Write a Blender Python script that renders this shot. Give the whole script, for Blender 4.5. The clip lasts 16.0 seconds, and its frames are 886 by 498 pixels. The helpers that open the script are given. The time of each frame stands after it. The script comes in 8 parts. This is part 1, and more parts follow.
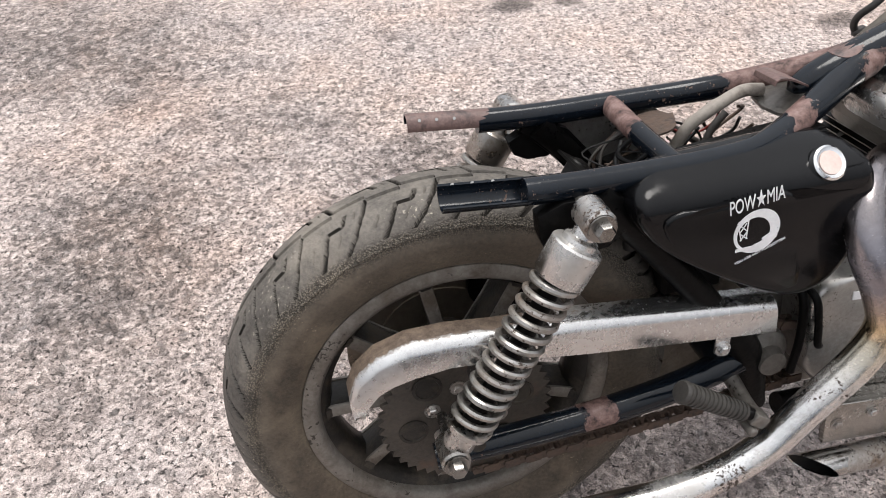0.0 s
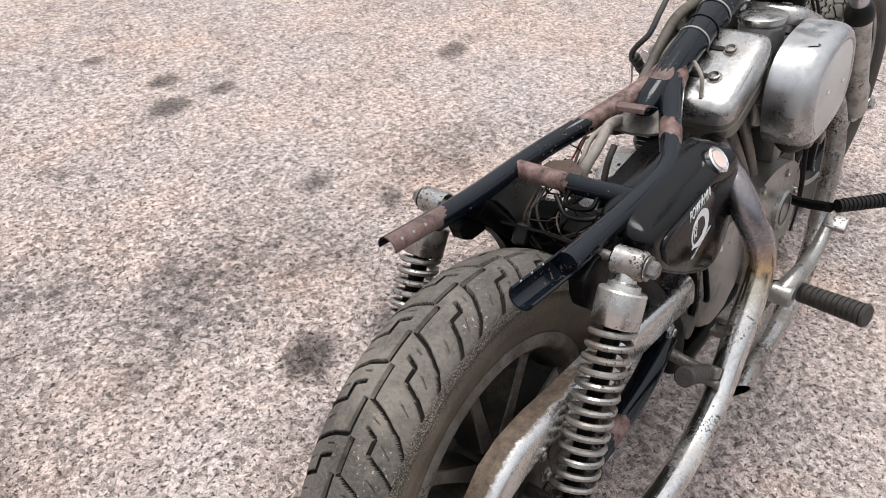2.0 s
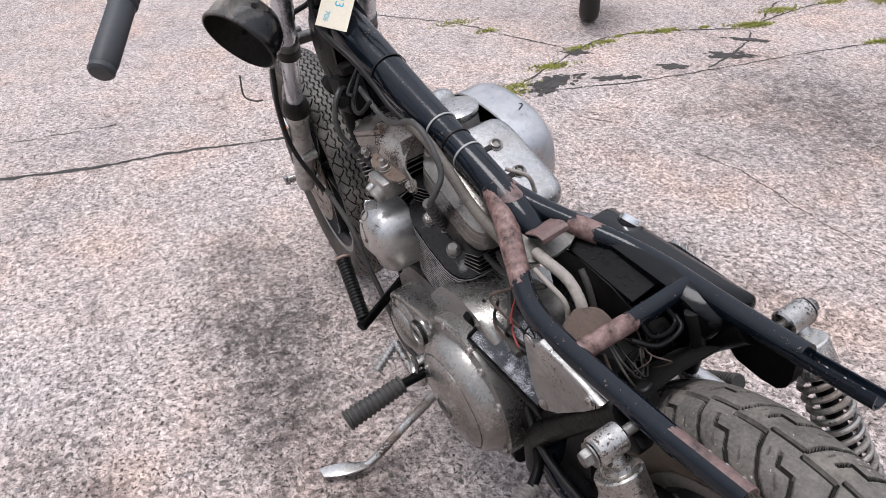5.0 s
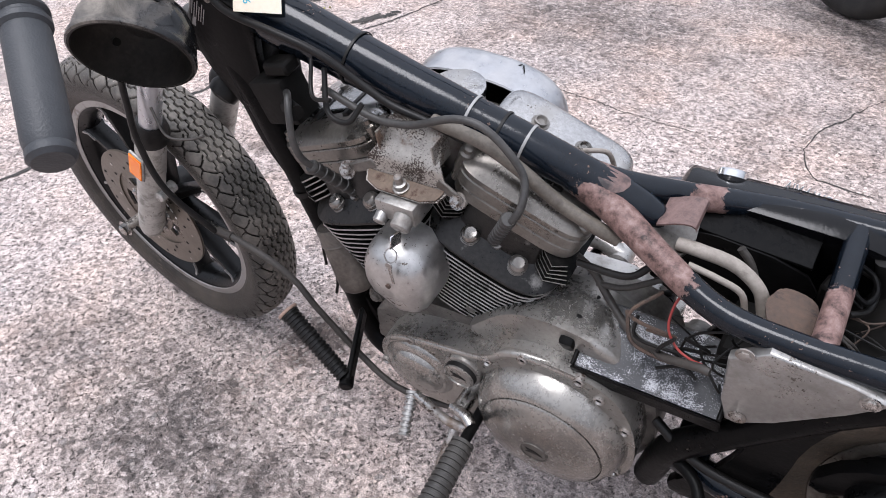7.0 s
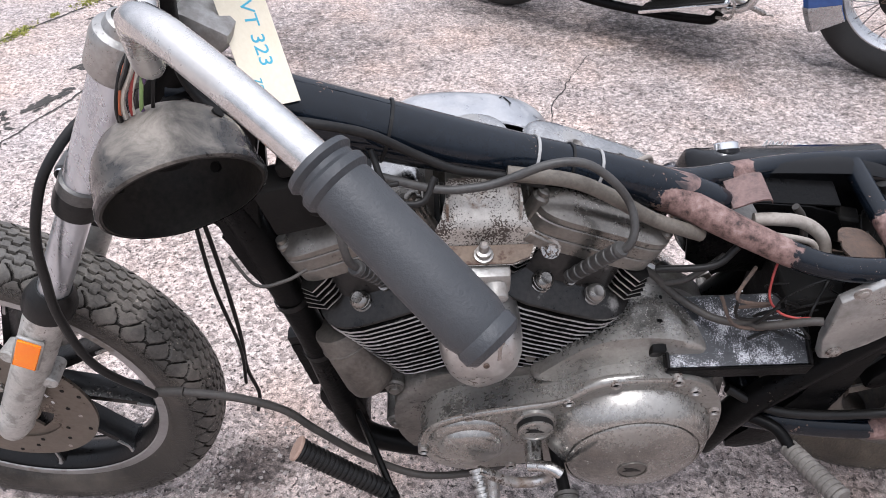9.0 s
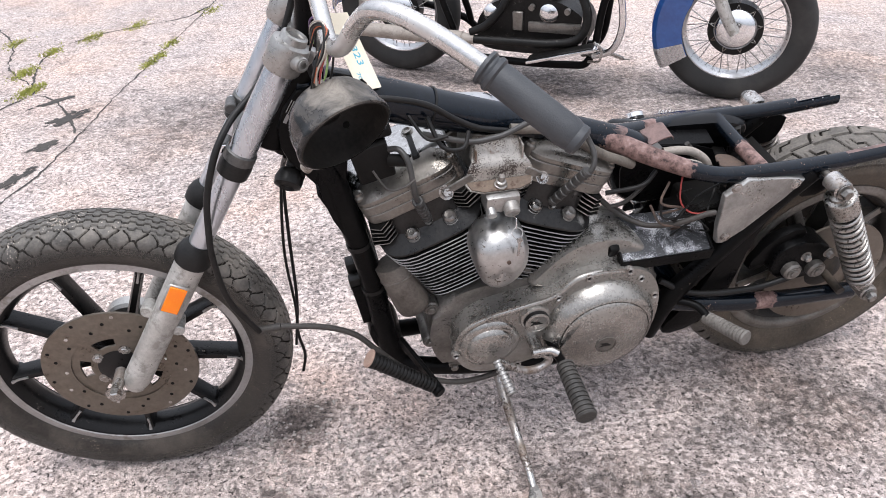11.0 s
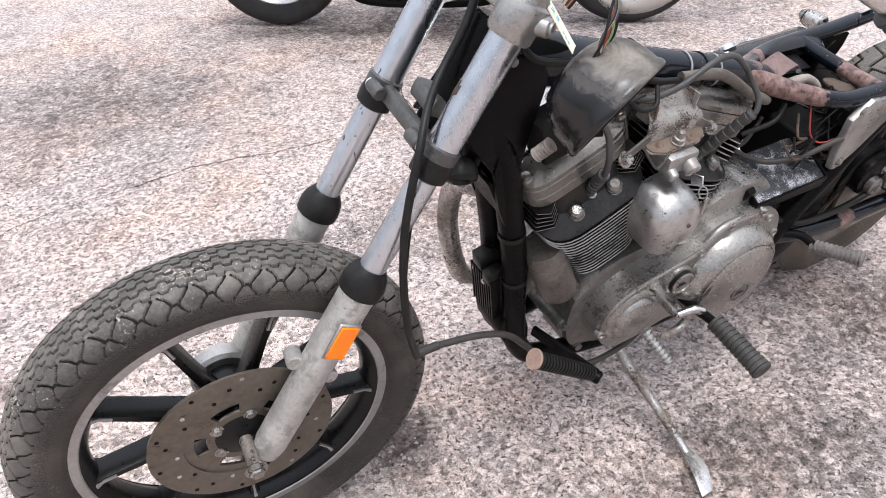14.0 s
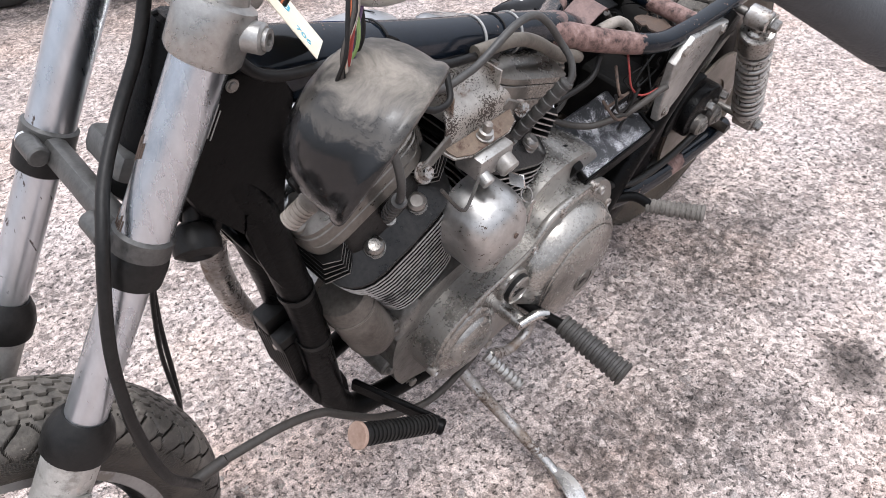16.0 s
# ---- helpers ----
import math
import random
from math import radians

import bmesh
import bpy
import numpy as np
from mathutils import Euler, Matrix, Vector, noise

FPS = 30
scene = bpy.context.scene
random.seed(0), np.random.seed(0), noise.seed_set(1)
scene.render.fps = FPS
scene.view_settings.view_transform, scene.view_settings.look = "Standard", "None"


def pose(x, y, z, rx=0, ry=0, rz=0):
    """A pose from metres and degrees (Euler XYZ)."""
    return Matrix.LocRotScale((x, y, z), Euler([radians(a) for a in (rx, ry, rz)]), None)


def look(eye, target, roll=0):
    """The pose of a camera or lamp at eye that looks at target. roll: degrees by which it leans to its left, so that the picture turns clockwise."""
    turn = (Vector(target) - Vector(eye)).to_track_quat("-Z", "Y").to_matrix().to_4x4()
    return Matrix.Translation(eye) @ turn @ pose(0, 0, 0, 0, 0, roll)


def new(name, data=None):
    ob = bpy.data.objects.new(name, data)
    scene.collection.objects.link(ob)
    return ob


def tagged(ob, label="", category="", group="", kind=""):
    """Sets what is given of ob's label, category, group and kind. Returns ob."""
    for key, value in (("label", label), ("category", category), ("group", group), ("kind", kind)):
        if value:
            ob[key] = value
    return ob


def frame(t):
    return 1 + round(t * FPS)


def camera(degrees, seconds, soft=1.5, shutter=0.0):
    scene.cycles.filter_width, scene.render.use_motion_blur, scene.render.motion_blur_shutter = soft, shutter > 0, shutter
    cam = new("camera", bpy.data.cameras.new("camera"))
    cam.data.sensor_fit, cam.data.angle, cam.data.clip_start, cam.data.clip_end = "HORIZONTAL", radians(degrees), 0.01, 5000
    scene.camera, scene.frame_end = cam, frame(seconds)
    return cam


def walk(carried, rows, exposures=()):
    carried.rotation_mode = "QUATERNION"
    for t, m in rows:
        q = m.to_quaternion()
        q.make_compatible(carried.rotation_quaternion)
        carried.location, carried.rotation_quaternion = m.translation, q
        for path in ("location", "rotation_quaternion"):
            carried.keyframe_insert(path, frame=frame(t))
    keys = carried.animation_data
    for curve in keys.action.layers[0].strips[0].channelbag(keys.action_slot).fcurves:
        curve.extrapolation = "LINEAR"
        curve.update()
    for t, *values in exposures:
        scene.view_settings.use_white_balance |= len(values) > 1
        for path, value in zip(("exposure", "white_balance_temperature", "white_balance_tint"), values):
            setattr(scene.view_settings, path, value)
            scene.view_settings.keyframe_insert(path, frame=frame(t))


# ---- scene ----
cam = camera(60.1, 16.0, soft=0.9)
METRES, EYE, TILT, LEAN, TURN = 5.059, 1.231, 0.0, 0.0, 0.0
ROWS = [
    (0.0, 0.0, 0.0, 0.0, -1.4, -43.63, 1.47),
    (0.5, -0.0331, -0.0106, 0.0131, -15.38, -41.18, 0.08),
    (1.0, -0.0653, -0.0191, 0.0209, -23.93, -37.88, -1.07),
    (1.5, -0.0869, 0.0042, 0.0146, -29.1, -37.86, -2.4),
    (2.0, -0.0976, 0.0455, 0.009, -39.11, -39.32, -2.59),
    (2.5, -0.1152, 0.078, 0.0075, -52.7, -39.25, -2.4),
    (3.0, -0.1394, 0.1168, 0.0153, -64.86, -37.66, -1.14),
    (3.5, -0.1196, 0.1612, 0.0104, -73.47, -36.96, -0.27),
    (4.0, -0.0988, 0.1962, 0.0105, -83.08, -36.76, -0.17),
    (4.5, -0.1001, 0.2344, 0.0149, -97.89, -35.02, -0.12),
    (5.0, -0.088, 0.2569, 0.0148, -108.57, -32.95, 1.82),
    (7.5, 0.057, 0.3191, 0.0014, -142.06, -39.03, 2.07),
    (8.0, 0.0884, 0.3075, 0.0021, -148.71, -39.69, 2.87),
    (8.5, 0.1149, 0.3202, 0.0006, -160.68, -39.31, 1.24),
    (11.0, 0.1713, 0.4466, 0.0136, -180.78, -31.25, 1.72),
    (11.5, 0.1835, 0.4534, 0.0146, -181.28, -31.19, 1.75),
    (12.0, 0.1934, 0.4374, 0.0112, -182.54, -31.82, 1.88),
    (12.5, 0.207, 0.3977, 0.008, -185.19, -32.96, 2.02),
    (13.0, 0.2263, 0.3812, 0.0073, -189.03, -34.38, 2.03),
    (13.5, 0.2619, 0.381, 0.0064, -194.06, -35.29, 1.7),
    (14.0, 0.2876, 0.3853, 0.0082, -198.5, -35.88, 1.54),
    (14.5, 0.2964, 0.3794, 0.0056, -202.52, -36.65, 1.9),
    (15.0, 0.2824, 0.3599, 0.003, -206.65, -37.71, 2.35),
    (15.5, 0.2589, 0.3349, -0.0001, -210.7, -39.16, 2.92),
    (16.0, 0.2473, 0.3306, -0.0058, -214.69, -40.98, 2.37),
]
walk(cam, [(t, pose(0, 0, EYE, TILT, LEAN, TURN) @ pose(METRES * x, METRES * y, METRES * z, 90 + pitch, roll, yaw)) for t, x, y, z, yaw, pitch, roll in ROWS],
     [(0.0, 0.06, 6500, 10), (1.5, 0.0, 6500, 10), (3.0, -0.18, 6350, 11), (4.5, -0.12, 6150, 13), (8.0, 0.24, 6000, 14), (12.0, 0.32, 6150, 12), (16.0, 0.38, 6150, 12)])  # EXPOSURES

# ---- world and light ----
sky_world = bpy.data.worlds.new("overcast_sky")
scene.world = sky_world
sky_world.use_nodes = True
wn = sky_world.node_tree
sky = wn.nodes.new("ShaderNodeTexSky")
sky.sky_type = "NISHITA"
sky.sun_disc = False
sky.sun_elevation = radians(75)
sky.sun_rotation = radians(20)
sky.air_density, sky.dust_density = 1.0, 3.0
veil = wn.nodes.new("ShaderNodeMixRGB")
veil.blend_type = "MIX"
veil.inputs[0].default_value = 0.85
wn.links.new(sky.outputs[0], veil.inputs[1])
# overcast cloud: several times as bright overhead as near the horizon
up = wn.nodes.new("ShaderNodeTexCoord")
split = wn.nodes.new("ShaderNodeSeparateXYZ")
wn.links.new(up.outputs["Generated"], split.inputs[0])
cloud = wn.nodes.new("ShaderNodeValToRGB")
cloud.color_ramp.elements[0].position, cloud.color_ramp.elements[0].color = 0.0, (0.20, 0.203, 0.212, 1)
low_cloud = cloud.color_ramp.elements.new(0.30)
low_cloud.color = (0.45, 0.458, 0.48, 1)
cloud.color_ramp.elements[2].position, cloud.color_ramp.elements[2].color = 1.0, (1.0, 1.01, 1.04, 1)
wn.links.new(split.outputs[2], cloud.inputs[0])
gain = wn.nodes.new("ShaderNodeVectorMath")
gain.operation = "SCALE"
gain.inputs["Scale"].default_value = 14.3
wn.links.new(cloud.outputs[0], gain.inputs[0])
wn.links.new(gain.outputs[0], veil.inputs[2])
wn.links.new(veil.outputs[0], wn.nodes["Background"].inputs[0])
wn.nodes["Background"].inputs[1].default_value = 0.13

sun_data = bpy.data.lights.new("sun", "SUN")
sun_data.energy = 2.1
sun_data.angle = radians(26)
sun_data.color = (1.0, 0.965, 0.92)
sun = new("sun", sun_data)
sun.matrix_world = look((0.9, 1.9, 6.0), (0.4, 0.4, 0))


# ---- materials ----
def nodes_of(name):
    m = bpy.data.materials.new(name)
    m.use_nodes = True
    t = m.node_tree
    return m, t, t.nodes["Principled BSDF"]


def add(t, kind, **values):
    n = t.nodes.new(kind)
    for k, v in values.items():
        n.inputs[k].default_value = v
    return n


def ramp(t, source, stops):
    r = t.nodes.new("ShaderNodeValToRGB")
    e = r.color_ramp.elements
    while len(e) < len(stops):
        e.new(0.5)
    for el, (p, c) in zip(e, stops):
        el.position = p
        el.color = (*c, 1) if len(c) == 3 else c
    t.links.new(source, r.inputs[0])
    return r


def mixc(t, fac, a, b, kind="MIX"):
    m = t.nodes.new("ShaderNodeMixRGB")
    m.blend_type = kind
    for i, v in enumerate((fac, a, b)):
        if isinstance(v, (int, float)):
            m.inputs[i].default_value = v
        elif isinstance(v, tuple):
            m.inputs[i].default_value = (*v, 1)
        else:
            t.links.new(v, m.inputs[i])
    return m.outputs[0]


def mat(name, c1, c2, rough=0.5, metal=0.0, big=9.0, fine=140.0, bump=0.12, speck=None, patch=None, rvar=0.18, coat=0.0, stretch=None, spec=0.5, psoft=0.04):
    """A worn surface: two colours mixed at two scales, with specks (colour, scale, share) and larger patches (colour, scale, share, roughness)."""
    m, t, p = nodes_of(name)
    co = t.nodes.new("ShaderNodeTexCoord").outputs["Object"]
    if stretch:
        mp = t.nodes.new("ShaderNodeMapping")
        mp.inputs["Scale"].default_value = stretch
        t.links.new(co, mp.inputs[0])
        co = mp.outputs[0]
    n1 = add(t, "ShaderNodeTexNoise", Scale=big, Detail=6, Roughness=0.62)
    n2 = add(t, "ShaderNodeTexNoise", Scale=fine, Detail=4, Roughness=0.6)
    for n in (n1, n2):
        t.links.new(co, n.inputs["Vector"])
    both = mixc(t, 0.4, n1.outputs["Fac"], n2.outputs["Fac"])
    col = ramp(t, both, [(0.36, c1), (0.64, c2)]).outputs[0]
    ro = ramp(t, both, [(0.3, (max(0.03, rough - rvar),) * 3), (0.7, (min(1, rough + rvar),) * 3)]).outputs[0]
    me = None
    height = n2.outputs["Fac"]
    if patch:
        pc, ps, share, pr = patch
        n3 = add(t, "ShaderNodeTexNoise", Scale=ps, Detail=8, Roughness=0.68)
        t.links.new(co, n3.inputs["Vector"])
        f = ramp(t, n3.outputs["Fac"], [(1 - share - psoft, (0, 0, 0)), (1 - share + psoft, (1, 1, 1))]).outputs[0]
        col = mixc(t, f, col, pc)
        ro = mixc(t, f, ro, (pr, pr, pr))
        me = f
    if speck:
        sc, ss, share = speck
        n4 = add(t, "ShaderNodeTexNoise", Scale=ss, Detail=3, Roughness=0.7)
        t.links.new(co, n4.inputs["Vector"])
        n5 = add(t, "ShaderNodeTexNoise", Scale=ss * 0.06, Detail=3)
        t.links.new(co, n5.inputs["Vector"])
        g = mixc(t, 0.42, n4.outputs["Fac"], n5.outputs["Fac"])
        f2 = ramp(t, g, [(1 - share - 0.01, (0, 0, 0)), (1 - share + 0.015, (1, 1, 1))]).outputs[0]
        col = mixc(t, f2, col, sc)
        ro = mixc(t, f2, ro, (0.8, 0.8, 0.8))
        me = f2 if me is None else mixc(t, 1.0, me, f2, "LIGHTEN")
    t.links.new(col, p.inputs["Base Color"])
    t.links.new(ro, p.inputs["Roughness"])
    if metal > 0:
        if me is None:
            p.inputs["Metallic"].default_value = metal
        else:
            t.links.new(mixc(t, me, (metal,) * 3, (0.0, 0.0, 0.0)), p.inputs["Metallic"])
    p.inputs["Specular IOR Level"].default_value = spec
    if coat:
        p.inputs["Coat Weight"].default_value = coat
        p.inputs["Coat Roughness"].default_value = 0.25
    b = add(t, "ShaderNodeBump", Strength=bump, Distance=0.004)
    t.links.new(height, b.inputs["Height"])
    t.links.new(b.outputs[0], p.inputs["Normal"])
    return m


BLACK = mat("black_paint", (0.003, 0.0046, 0.0072), (0.0065, 0.0097, 0.0148), 0.14, 0, 7, 90, 0.05, speck=((0.14, 0.09, 0.07), 130, 0.365), patch=((0.011, 0.0135, 0.0172), 6, 0.26, 0.32), rvar=0.05, spec=0.30, psoft=0.12)
BLACKB = mat("dusty_black_steel", (0.0018, 0.0018, 0.002), (0.005, 0.0047, 0.0045), 0.36, 0, 12, 130, 0.18, speck=((0.08, 0.064, 0.052), 170, 0.325), patch=((0.0105, 0.0092, 0.008), 9, 0.32, 0.6), spec=0.09, psoft=0.1)
TANKBLACK = mat("oil_tank_black", (0.0022, 0.0022, 0.0026), (0.0045, 0.0045, 0.005), 0.13, 0, 6, 160, 0.05, speck=((0.2, 0.19, 0.18), 260, 0.27), patch=((0.0065, 0.0062, 0.006), 5, 0.32, 0.26), rvar=0.05, spec=0.22, psoft=0.12)
SPECKLED = mat("speckled_black_tray", (0.012, 0.013, 0.015), (0.035, 0.036, 0.04), 0.45, 0, 8, 150, 0.12, speck=((0.5, 0.5, 0.52), 620, 0.455), spec=0.45)
PRIMER = mat("red_primer", (0.085, 0.052, 0.046), (0.21, 0.135, 0.12), 0.48, 0, 14, 160, 0.25, patch=((0.022, 0.016, 0.016), 22, 0.42, 0.4), speck=((0.34, 0.27, 0.24), 120, 0.34), spec=0.4, psoft=0.07)
SPROCKET = mat("oily_brown_sprocket", (0.028, 0.024, 0.020), (0.085, 0.071, 0.058), 0.5, 0.3, 12, 170, 0.3, patch=((0.10, 0.06, 0.04), 16, 0.36, 0.85), psoft=0.1)
BOLTSTEEL = mat("dull_bolt_steel", (0.17, 0.16, 0.147), (0.32, 0.305, 0.285), 0.3, 0.95, 9, 120, 0.06, speck=((0.04, 0.03, 0.025), 150, 0.38), patch=((0.11, 0.095, 0.08), 12, 0.40, 0.5), psoft=0.12)
LEAD = mat("grey_plug_lead", (0.022, 0.021, 0.020), (0.06, 0.057, 0.053), 0.5, 0, 18, 220, 0.1)
RUST = mat("rust", (0.045, 0.031, 0.024), (0.105, 0.069, 0.05), 0.82, 0, 20, 190, 0.4, patch=((0.03, 0.022, 0.02), 30, 0.4, 0.8))
CHROME = mat("pitted_chrome", (0.46, 0.45, 0.44), (0.64, 0.635, 0.625), 0.22, 1, 7, 120, 0.04, speck=((0.05, 0.034, 0.025), 260, 0.392), patch=((0.36, 0.33, 0.29), 9, 0.40, 0.36), rvar=0.10, psoft=0.14)
SPRING = mat("dull_spring_steel", (0.27, 0.255, 0.235), (0.44, 0.425, 0.40), 0.34, 0.95, 9, 120, 0.08, speck=((0.05, 0.034, 0.025), 150, 0.41), patch=((0.14, 0.105, 0.08), 12, 0.42, 0.6), psoft=0.1)
BRUSHED = mat("brushed_chrome", (0.42, 0.42, 0.425), (0.56, 0.56, 0.565), 0.30, 1, 4, 90, 0.03, patch=((0.36, 0.36, 0.365), 5, 0.4, 0.42), rvar=0.08)
BARCHROME = mat("scuffed_bar_chrome", (0.50, 0.49, 0.475), (0.66, 0.65, 0.635), 0.24, 1, 5, 110, 0.04, speck=((0.14, 0.11, 0.085), 150, 0.365), patch=((0.42, 0.40, 0.375), 6, 0.40, 0.38), rvar=0.08, psoft=0.14)
CLEANCHROME = mat("clean_chrome", (0.66, 0.66, 0.66), (0.8, 0.8, 0.8), 0.13, 1, 5, 90, 0.02, rvar=0.07)
RUSTCHROME = mat("rusty_chrome", (0.34, 0.325, 0.305), (0.54, 0.525, 0.505), 0.24, 1, 6, 120, 0.06, speck=((0.06, 0.04, 0.03), 220, 0.43), patch=((0.13, 0.085, 0.055), 14, 0.43, 0.7), psoft=0.1)
SHOCKCAN = mat("rust_pitted_shock_can", (0.26, 0.245, 0.225), (0.46, 0.44, 0.41), 0.28, 0.95, 6, 120, 0.08, speck=((0.035, 0.024, 0.018), 170, 0.42), patch=((0.15, 0.085, 0.045), 18, 0.38, 0.7), psoft=0.08)
RUSTTOP = mat("rusted_chrome_top", (0.09, 0.062, 0.043), (0.18, 0.135, 0.10), 0.75, 0.05, 14, 170, 0.25, patch=((0.07, 0.04, 0.028), 45, 0.42, 0.85))
ALU = mat("dull_cast_aluminium", (0.29, 0.28, 0.265), (0.45, 0.44, 0.42), 0.36, 0.85, 7, 170, 0.12, patch=((0.15, 0.13, 0.11), 10, 0.38, 0.6), speck=((0.06, 0.045, 0.035), 140, 0.375), psoft=0.1)
FILTER = mat("dusty_filter_can", (0.055, 0.047, 0.04), (0.14, 0.122, 0.105), 0.45, 0.4, 9, 160, 0.15, patch=((0.19, 0.165, 0.14), 8, 0.36, 0.7), psoft=0.1)
ROADTYRE = mat("black_road_tyre", (0.012, 0.0118, 0.0115), (0.028, 0.027, 0.026), 0.6, 0, 9, 190, 0.2, patch=((0.05, 0.047, 0.043), 5, 0.4, 0.8), spec=0.35, psoft=0.12)
GREASY = mat("greasy_aluminium", (0.12, 0.109, 0.096), (0.25, 0.234, 0.213), 0.38, 0.65, 8, 150, 0.18, patch=((0.05, 0.043, 0.036), 9, 0.42, 0.45), speck=((0.03, 0.025, 0.02), 130, 0.37), psoft=0.09)
COVER = mat("primary_cover", (0.22, 0.208, 0.19), (0.43, 0.414, 0.388), 0.235, 0.95, 6, 180, 0.05, speck=((0.05, 0.042, 0.036), 120, 0.36), patch=((0.19, 0.17, 0.145), 5, 0.38, 0.40), rvar=0.09, psoft=0.2)
ROCKER = mat("rocker_box_alloy", (0.15, 0.137, 0.12), (0.29, 0.273, 0.248), 0.28, 0.85, 6, 170, 0.10, patch=((0.14, 0.122, 0.102), 6, 0.42, 0.48), speck=((0.035, 0.03, 0.025), 120, 0.355), rvar=0.1, psoft=0.2)
ROCKTOP = mat("polished_rocker_top", (0.36, 0.353, 0.343), (0.56, 0.555, 0.545), 0.24, 1, 6, 120, 0.05, speck=((0.08, 0.07, 0.06), 120, 0.345), patch=((0.24, 0.22, 0.195), 9, 0.38, 0.42), rvar=0.08, psoft=0.16)
DOME = mat("horn_cover_chrome", (0.36, 0.35, 0.335), (0.56, 0.55, 0.535), 0.36, 0.95, 6, 120, 0.05, speck=((0.07, 0.05, 0.035), 150, 0.375), patch=((0.32, 0.29, 0.25), 12, 0.38, 0.5), psoft=0.12)
FIN = mat("black_fins", (0.004, 0.0039, 0.0037), (0.015, 0.014, 0.013), 0.42, 0.1, 14, 160, 0.2, patch=((0.13, 0.12, 0.11), 24, 0.31, 0.6), spec=0.2, psoft=0.06)
DECK = mat("worn_head_deck", (0.006, 0.0058, 0.0055), (0.03, 0.028, 0.026), 0.36, 0.3, 14, 160, 0.15, patch=((0.20, 0.192, 0.18), 16, 0.33, 0.42), spec=0.4, psoft=0.05)
FINEDGE = mat("bare_fin_edge", (0.22, 0.212, 0.202), (0.40, 0.39, 0.375), 0.38, 0.85, 14, 160, 0.1, patch=((0.025, 0.022, 0.02), 30, 0.40, 0.6), psoft=0.08)
FORK = mat("scratched_fork_tube", (0.46, 0.485, 0.52), (0.66, 0.685, 0.72), 0.30, 0.97, 5, 60, 0.04, speck=((0.06, 0.045, 0.04), 130, 0.385), stretch=(1, 1, 0.25), rvar=0.1)
CLAMP = mat("dark_cast_clamp", (0.05, 0.049, 0.047), (0.12, 0.117, 0.112), 0.4, 0.5, 9, 160, 0.15, patch=((0.16, 0.15, 0.14), 12, 0.34, 0.55), psoft=0.1)
SLIDER = mat("oxidised_slider", (0.36, 0.35, 0.325), (0.58, 0.565, 0.535), 0.5, 0.6, 22, 170, 0.25, patch=((0.24, 0.225, 0.20), 34, 0.44, 0.7), speck=((0.09, 0.075, 0.06), 140, 0.37), psoft=0.06)
RUBBER = mat("tyre_rubber", (0.028, 0.0262, 0.0242), (0.085, 0.079, 0.071), 0.5, 0, 9, 190, 0.35, patch=((0.21, 0.19, 0.168), 6, 0.38, 0.85), spec=0.4, psoft=0.12, speck=((0.28, 0.25, 0.22), 240, 0.37))
# near-black rubber: the shade inside the tread cuts, put into the colour
GROOVESHADE = mat("tread_groove_shade", (0.013, 0.0118, 0.0105), (0.035, 0.031, 0.027), 0.9, 0, 9, 190, 0.2, spec=0.15)


def zoned_rubber(m, centre, stops, gritty):
    """A dusty tyre whose tone changes from the bead to the tread: stops are (share of the way from 0.21 to 0.34 m, tint); gritty gives a scuffed band."""
    t = m.node_tree
    p = t.nodes["Principled BSDF"]
    co = t.nodes.new("ShaderNodeTexCoord").outputs["Object"]
    mp = t.nodes.new("ShaderNodeMapping")
    mp.inputs["Location"].default_value = centre
    mp.inputs["Scale"].default_value = (1, 0, 1)
    t.links.new(co, mp.inputs[0])
    ln = t.nodes.new("ShaderNodeVectorMath")
    ln.operation = "LENGTH"
    t.links.new(mp.outputs[0], ln.inputs[0])
    n = add(t, "ShaderNodeTexNoise", Scale=22.0, Detail=7, Roughness=0.7)
    g = add(t, "ShaderNodeTexVoronoi", Scale=430.0)
    for q in (n, g):
        t.links.new(co, q.inputs["Vector"])
    wide = t.nodes.new("ShaderNodeMath")
    wide.operation = "MULTIPLY_ADD"
    wide.inputs[1].default_value = 0.014
    t.links.new(n.outputs["Fac"], wide.inputs[0])
    t.links.new(ln.outputs["Value"], wide.inputs[2])
    reach = t.nodes.new("ShaderNodeMapRange")
    reach.inputs["From Min"].default_value, reach.inputs["From Max"].default_value = 0.21, 0.34
    t.links.new(wide.outputs[0], reach.inputs["Value"])
    zone = ramp(t, reach.outputs[0], stops).outputs[0]
    grit_band = ramp(t, reach.outputs[0], [(gritty - 0.10, (0, 0, 0)), (gritty - 0.03, (1, 1, 1)), (gritty + 0.04, (1, 1, 1)), (gritty + 0.11, (0, 0, 0))]).outputs[0]
    col = mixc(t, 1.0, p.inputs["Base Color"].links[0].from_socket, zone, "MULTIPLY")
    dots = ramp(t, g.outputs["Distance"], [(0.25, (1.45, 1.42, 1.36)), (0.60, (0.5, 0.5, 0.49))]).outputs[0]
    col = mixc(t, grit_band, col, mixc(t, 1.0, col, dots, "MULTIPLY"))
    t.links.new(col, p.inputs["Base Color"])
    b = add(t, "ShaderNodeBump", Strength=0.9, Distance=0.003)
    t.links.new(mixc(t, grit_band, (0.5, 0.5, 0.5), mixc(t, 1.0, (1.0, 1.0, 1.0), g.outputs["Distance"], "SUBTRACT")), b.inputs["Height"])
    t.links.new(p.inputs["Normal"].links[0].from_socket, b.inputs["Normal"])
    t.links.new(b.outputs[0], p.inputs["Normal"])
    return m


